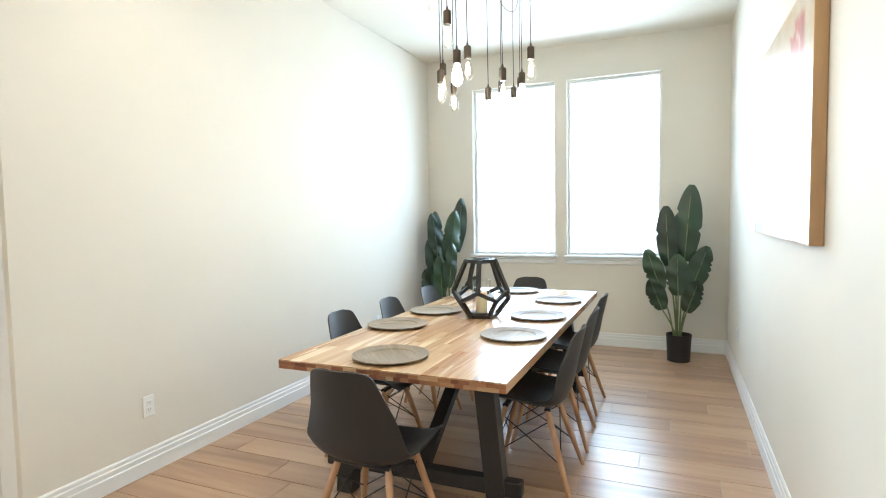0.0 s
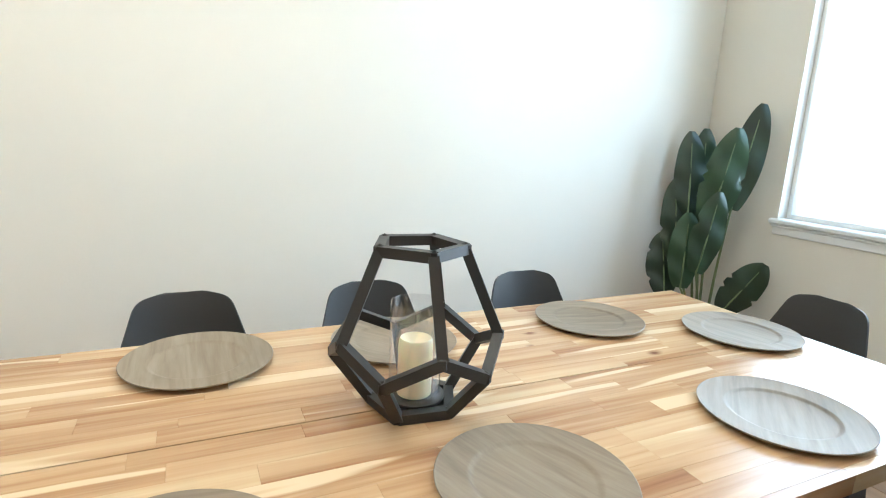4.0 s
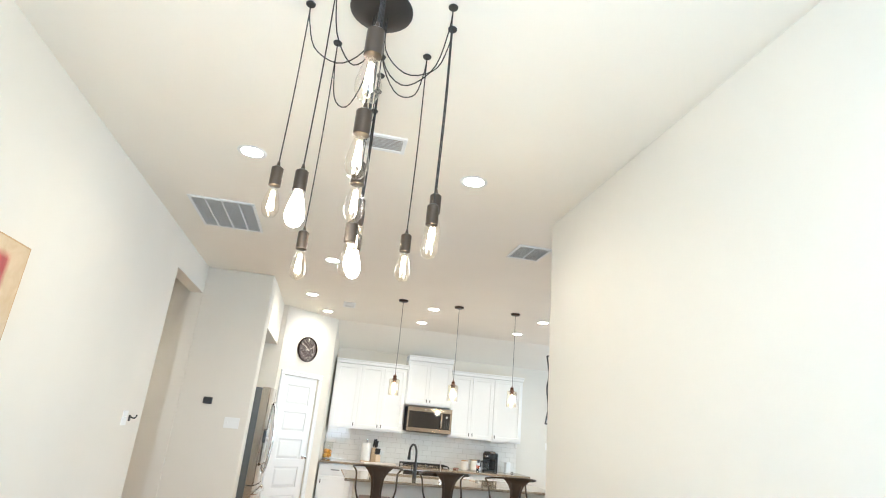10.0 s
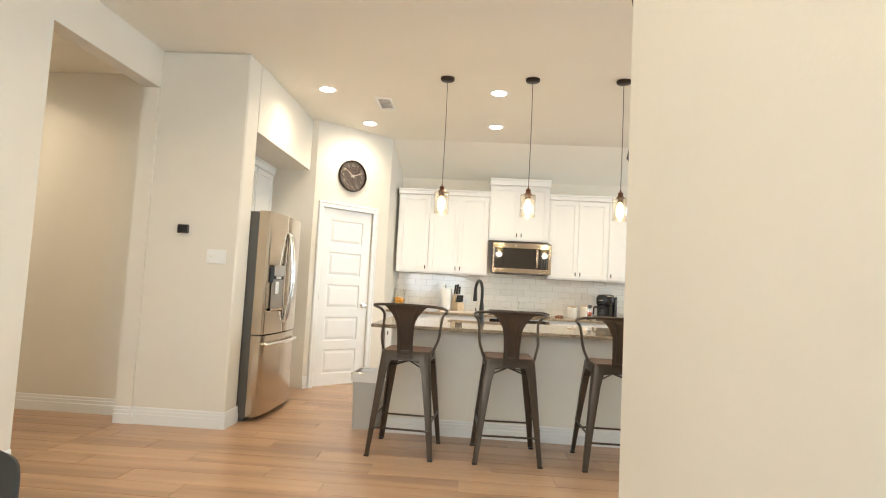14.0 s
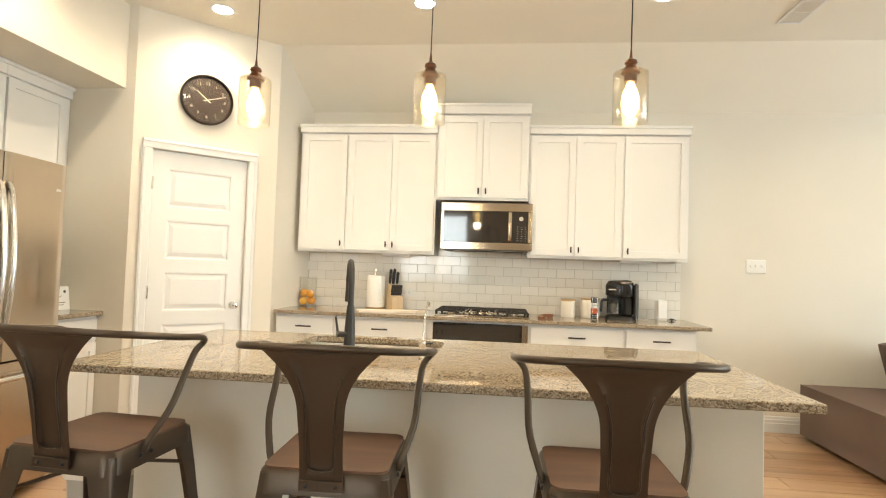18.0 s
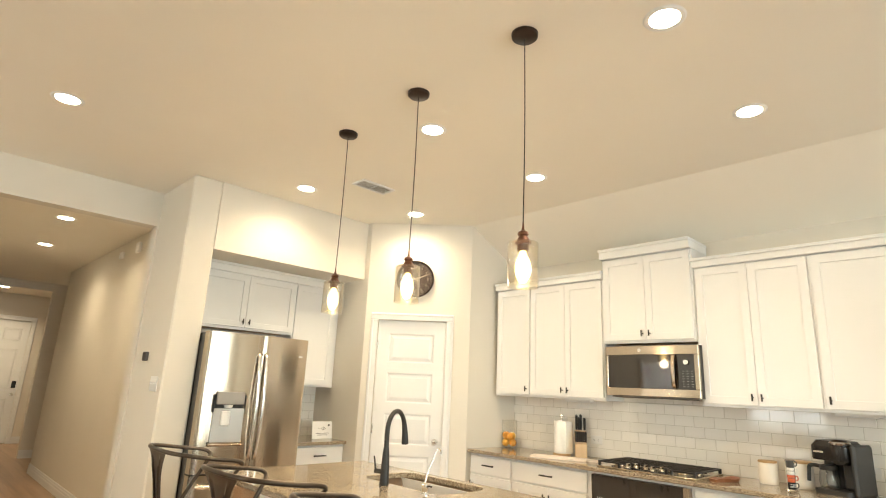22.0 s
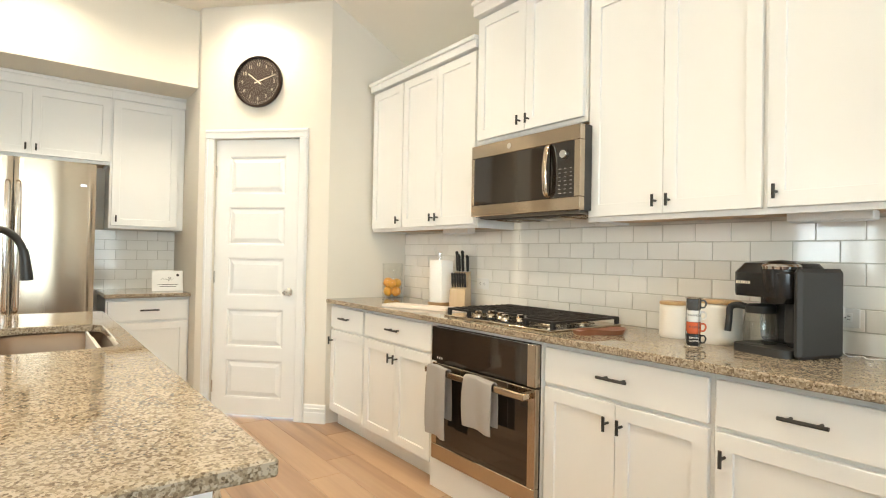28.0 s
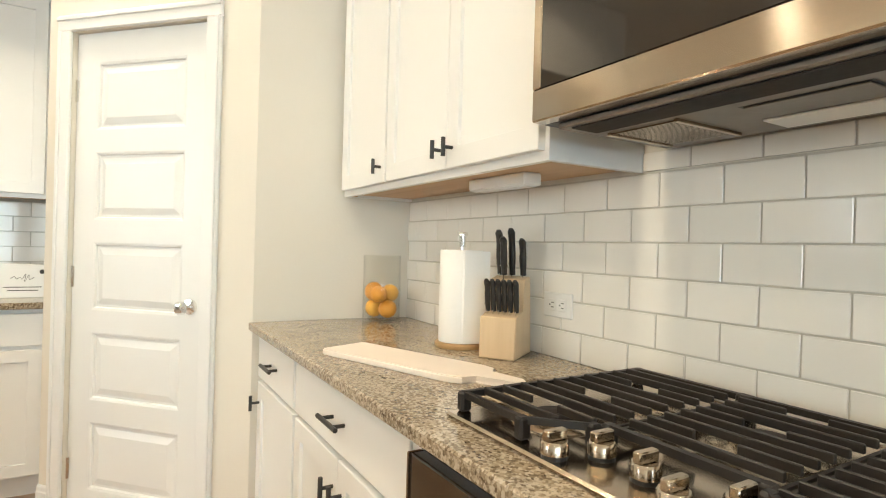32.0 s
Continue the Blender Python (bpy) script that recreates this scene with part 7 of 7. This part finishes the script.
part("foot", bm, PLASTIC, hub)
bm = nb()
tube(bm, spline([(4.80, 10.47, CT + 0.012), (4.72, 10.45, CT + 0.003), (4.69, 10.49, CT + 0.003), (4.65, 10.47, CT + 0.003), (4.62, 10.51, CT + 0.03), (4.61, 10.525, 1.04)], 30), 0.0022, 6)
solo("cable", bm, PLASTIC, "thin white power cable on the counter", "cable", 60)
bm = nb()
grid = [[Vector((-0.035 + 0.07 * i / 10, -0.02 + 0.04 * j / 6, 0.020 * math.sin(math.pi * (0.12 + 0.76 * i / 10)) * math.sin(math.pi * (0.12 + 0.76 * j / 6)))) for j in range(7)] for i in range(11)]
shell_mesh(bm, grid, -0.003)
solo("remote_control", bm, DARK, "small dark remote lying by the router", "remote", 60, pose(4.925, 10.40, CT + 0.002, 0, 0, 40))
outlet(pose(2.632, BACK - 0.0075, 1.065, 0, 90, 0), "white wall outlet on the tiled backsplash")
outlet(pose(4.61, BACK - 0.0075, 1.045, 0, 90, 0), "white wall outlet with a plug beside the coffee maker")
bm = nb()
box(bm, 4.595, 4.625, BACK - 0.055, BACK - 0.0205, 1.045, 1.085, 0.004)
solo("power_plug", bm, PLASTIC, "white power plug in the backsplash outlet", "plug")
sign = thing("counter_sign", (0.435, 9.085, CT), "small white sign with thin dark script leaning on the wall", "sign", rz=90)
bm = nb()
box(bm, -0.115, 0.115, 0.0, 0.010, 0.0, 0.165, 0.002)
bm.transform(Matrix.Rotation(radians(-8), 4, 'X'))
part("board", bm, PLASTIC, sign, "white board")
bm = nb()
tube(bm, spline([(-0.05, -0.001, 0.094), (-0.035, -0.001, 0.104), (-0.026, -0.001, 0.092), (-0.014, -0.001, 0.100), (-0.004, -0.001, 0.092), (0.010, -0.001, 0.116), (0.006, -0.001, 0.078), (0.022, -0.001, 0.112), (0.024, -0.001, 0.090), (0.044, -0.001, 0.100)], 48), 0.0011, 5)
bm.transform(Matrix.Rotation(radians(-8), 4, 'X'))
part("script_stroke", bm, inks["d"], sign, "thin dark script stroke")
bm = nb()
box(bm, -0.075, 0.075, -0.0012, 0.0, 0.05, 0.054)
box(bm, -0.06, 0.06, -0.0012, 0.0, 0.034, 0.038)
lathe(bm, [(0.011, 0), (0.011, 0.0012), (0, 0.0012)], 16, (0.075, 0, 0.128), ROTX)
bm.transform(Matrix.Rotation(radians(-8), 4, 'X'))
part("print_marks", bm, inks["d"], sign)

# lights under the wall cabinets
for x in (2.55, 4.62):
    uc = thing("under_cabinet_light", (x, 10.40, 1.42), "slim white light bar under the wall cabinet", "light bar", "light bars")
    bm = nb()
    box(bm, -0.13, 0.13, -0.03, 0.03, -0.032, 0.0005, 0.004)
    part("case", bm, PLASTIC, uc)
    bm = nb()
    box(bm, -0.12, 0.12, -0.022, 0.022, -0.035, -0.0321, 0.001)
    part("lens", bm, TRIM, uc)

# ---- bin ----
bn = thing("trash_bin", (1.857, 7.82, 0), "grey plastic bin with a white liner beside the island", "bin")
bm = nb()
ls = [[bm.verts.new((x, y, z)) for x, y in rrect(w_, d_, 0.03)] for w_, d_, z in ((0.105, 0.150, 0.0), (0.122, 0.168, 0.445), (0.130, 0.176, 0.447), (0.130, 0.176, 0.462), (0.118, 0.164, 0.462), (0.101, 0.146, 0.01))]
for a, b in zip(ls, ls[1:]):
    for i in range(len(a)):
        bm.faces.new([a[i], a[(i + 1) % len(a)], b[(i + 1) % len(a)], b[i]])
bm.faces.new(ls[0][::-1])
bm.faces.new(ls[-1])
part("body", bm, painted("grey bin plastic", (0.44, 0.44, 0.42), 0.45, 0.04, 50, 0.03), bn, "", 40)
bm = nb()
rl = random.Random(2)
up = [(x, y) for x, y in rrect(0.134, 0.180, 0.035)]
ls = [[bm.verts.new((x * k + rl.uniform(-0.002, 0.002), y * k + rl.uniform(-0.002, 0.002), z + rl.uniform(-0.006, 0.006))) for x, y in up] for k, z in ((1.005, 0.40), (1.012, 0.44), (1.01, 0.468), (0.93, 0.470), (0.86, 0.42))]
for a, b in zip(ls, ls[1:]):
    for i in range(len(a)):
        bm.faces.new([a[i], a[(i + 1) % len(a)], b[(i + 1) % len(a)], b[i]])
part("liner", bm, painted("white bin liner", (0.78, 0.77, 0.74), 0.4, 0.04, 60, 0.2), bn, "white crinkled liner", 60)

# ---- sofa ----
sofa = thing("sofa", (5.97, 9.55, 0), "brown-grey fabric sectional sofa with loose cushions in the living room", "sofa")


def cushion(x0, x1, y0, y1, z0, z1, name, tilt=0.0):
    bm = nb()
    box(bm, -(x1 - x0) / 2, (x1 - x0) / 2, -(y1 - y0) / 2, (y1 - y0) / 2, -(z1 - z0) / 2, (z1 - z0) / 2)
    bmesh.ops.subdivide_edges(bm, edges=bm.edges[:], cuts=6, use_grid_fill=True)
    for v in bm.verts:
        f_ = [1 - abs(v.co[i]) / ((b - a) / 2) for i, (a, b) in enumerate(((x0, x1), (y0, y1), (z0, z1)))]
        puff = 0.025
        for i in range(3):
            o1, o2 = f_[(i + 1) % 3], f_[(i + 2) % 3]
            if f_[i] < 1e-4:
                v.co[i] += math.copysign(puff * (min(1, o1 * 2.2) * min(1, o2 * 2.2)) - puff * 0.6, v.co[i])
    part(name, bm, SOFA, sofa, "", 70, pose((x0 + x1) / 2, (y0 + y1) / 2, (z0 + z1) / 2, 0, tilt, 0))


cushion(0.0, 1.05, -0.75, 0.84, 0.05, 0.425, "chaise_base")
cushion(0.0, 1.05, -2.35, -0.755, 0.05, 0.425, "seat_base")
cushion(1.0, 1.25, -2.4, 0.86, 0.05, 0.78, "back_frame")
cushion(0.55, 0.82, 0.10, 0.70, 0.415, 0.84, "back_cushion", -14)
cushion(0.66, 0.94, -0.58, 0.06, 0.415, 0.86, "back_cushion", -14)
cushion(0.72, 0.98, -1.30, -0.62, 0.415, 0.84, "back_cushion", -12)
for x in (0.08, 1.0):
    for y in (-2.3, -0.7, 0.78):
        bm = nb()
        box(bm, x - 0.03, x + 0.03, y - 0.03, y + 0.03, 0.0, 0.06, 0.004)
        part("foot", bm, BLACKWOOD, sofa)


# ---- lamps ----
CAN = glow("recessed lamp lens", (1.0, 0.90, 0.76), 16.0)
down = None
spots = ((0.875, 4.04), (2.33, 3.92), (1.44, 6.34), (1.20, 8.19), (1.42, 9.29), (2.885, 8.14), (2.905, 9.25), (4.49, 8.07), (4.49, 9.20), (6.6, 7.2), (6.6, 9.2), (3.4, 6.34))
hall_spots = ((-1.24, 6.85), (-2.9, 6.94), (-8.0, 7.1))
for i, (x, y) in enumerate(spots[:11] + hall_spots):
    z = H if i < 11 else HC
    if down is None:
        down = thing("recessed_light", (x, y, z), "round glowing recessed ceiling light with white trim", "ceiling light", "recessed ceiling lights")
        bm = nb()
        lathe(bm, [(0.068, -0.004), (0.085, -0.005), (0.094, 0.0), (0.068, 0.0)], 32)
        part("trim_ring", bm, TRIM, down, "", 30)
        bm = nb()
        lathe(bm, [(0, -0.003), (0.067, -0.003), (0.067, -0.0005), (0, -0.0005)], 32)
        part("lens", bm, CAN, down, "glowing lens")
    else:
        copy_thing(down, pose(x, y, z))
    w = LAMP_HALL if i >= 11 else LAMP_DINING if y < 5 else LAMP_KITCHEN
    # x < -5: foyer lamp boosted in place of daylight from the foyer's right
    area_lamp("downlight", look((x, y, z - 0.012), (x, y, 0)), 0.12, 0.12, w * (2.5 if x < -5 else 1.1), WARM, 140)
for x0, x1 in WIN:
    area_lamp("window daylight", look(((x0 + x1) / 2, -0.055, 1.84), ((x0 + x1) / 2, 3, 1.84)), 0.86, 1.76, LAMP_WIN, DAY, 150)
for y0, y1 in LW:
    area_lamp("window daylight", look((EAST - 0.03, (y0 + y1) / 2, 1.5), (5, (y0 + y1) / 2, 1.4)), y1 - y0 - 0.1, 1.8, LAMP_LIV, DAY)


# ---- wall tiles of the backsplash, each a piece ----
def tile_material():
    m = mat("glazed white tile", (0.80, 0.79, 0.75), 0.07)
    info = m.node_tree.nodes.new("ShaderNodeObjectInfo")
    r = ramp(m, info.outputs["Random"], [(0.0, (0.85, 0.83, 0.775)), (1.0, (0.885, 0.865, 0.815))])
    link(m, r.outputs[0], bsdf(m).inputs["Base Color"])
    mp = coords(m)
    n = node(m, "ShaderNodeTexNoise", Scale=9.0, Detail=2.0)
    link(m, mp.outputs[0], n.inputs[0])
    bump(m, n.outputs[0], 0.05, 0.004)
    return m


TILE = tile_material()
TGROUT = painted("grey-white grout", (0.60, 0.57, 0.51), 0.85, 0.05, 200, 0.2)
TWD, THT, JT = 0.157, 0.082, 0.0034
tile_meshes = {}


def tile_mesh(w, h):
    key = (round(w, 4), round(h, 4))
    if key not in tile_meshes:
        bm = nb()
        box(bm, 0, w, -0.0048, 0, 0, h, 0.0015)
        tile_meshes[key] = finish("tile", bm, TILE)
    return tile_meshes[key]


def backsplash(m, w, h, shift, phase=0.0):
    o = new("backsplash")
    o.matrix_world = m
    tagged(o, "glossy white subway-tile backsplash with grey joints", "backsplash", "", "structure")
    bm = nb()
    box(bm, 0, w, -0.0030, 0, 0, h)
    part("grout", bm, TGROUT, o)
    row, z = 0, 0.0
    while z < h - 0.012:
        hh = min(THT - JT, h - z)
        x = -TWD + phase - (TWD / 2 if (row + shift) % 2 else 0.0)
        while x < w - 0.012:
            a, b = max(0, x), min(w, x + TWD - JT)
            if b - a > 0.012:
                t = new("tile", tile_mesh(b - a, hh))
                t.parent = o
                t.location = (a, -0.0025, z)
            x += TWD
        z += THT
        row += 1
    return o


backsplash(pose(1.688, BACK, 0.916), 3.349, 0.493, 1, 0.0115)
backsplash(pose(2.905, BACK, 0.916 + 6 * THT + 0.0035), 0.787, 0.0435, 1, 0.0505)
backsplash(pose(0.032, 8.60, 0.916, 0, 0, 90), AY1 - 8.602, 0.493, 1)

# ---- floor planks, each a piece ----
PLW, PLL, GAP = 0.201, 1.215, 0.0040
bm = nb()
box(bm, 0, PLL - GAP, 0, PLW - GAP, -0.010, 0.0, 0.0012)
plank_full = finish("plank", bm, FLOORWOOD)
rest = nb()
rp = random.Random(11)
row, y = 0, -0.02
while y < BACK:
    x = -0.1 - (0.0, 0.43, 0.83, 0.2, 0.62, 1.03)[row % 6] - rp.uniform(0, 0.05)
    while x < EAST:
        a, b = max(x, -0.1), min(x + PLL - GAP, EAST)
        if b - a > 0.02:
            if y + PLW < DEND - 0.05:
                b = min(b, DIV + 0.01)
            if b - a < 0.02:
                pass
            elif a < 6.2:
                p = new("plank", plank_full)
                p.parent = floor
                p.location = (a, y, 0)
                if b - a < PLL - GAP - 0.001:
                    p.scale = ((b - a) / (PLL - GAP), 1, 1)
            elif y > DEND - 0.4:
                box(rest, a, b, y, y + PLW - GAP, -0.010, 0.0)
        x += PLL
    y += PLW
    row += 1
y = 5.61
while y < 9.2:
    x = -9.0 - rp.uniform(0, 1.0)
    while x < -0.1:
        a, b = max(x, -9.0), min(x + PLL - GAP, -0.1 - GAP)
        if b - a > 0.02:
            box(rest, a, b, y, y + PLW - GAP, -0.010, 0.0)
        x += PLL
    y += PLW
o = part("far_planks", rest, FLOORWOOD, floor)
o["kind"] = "stuff"
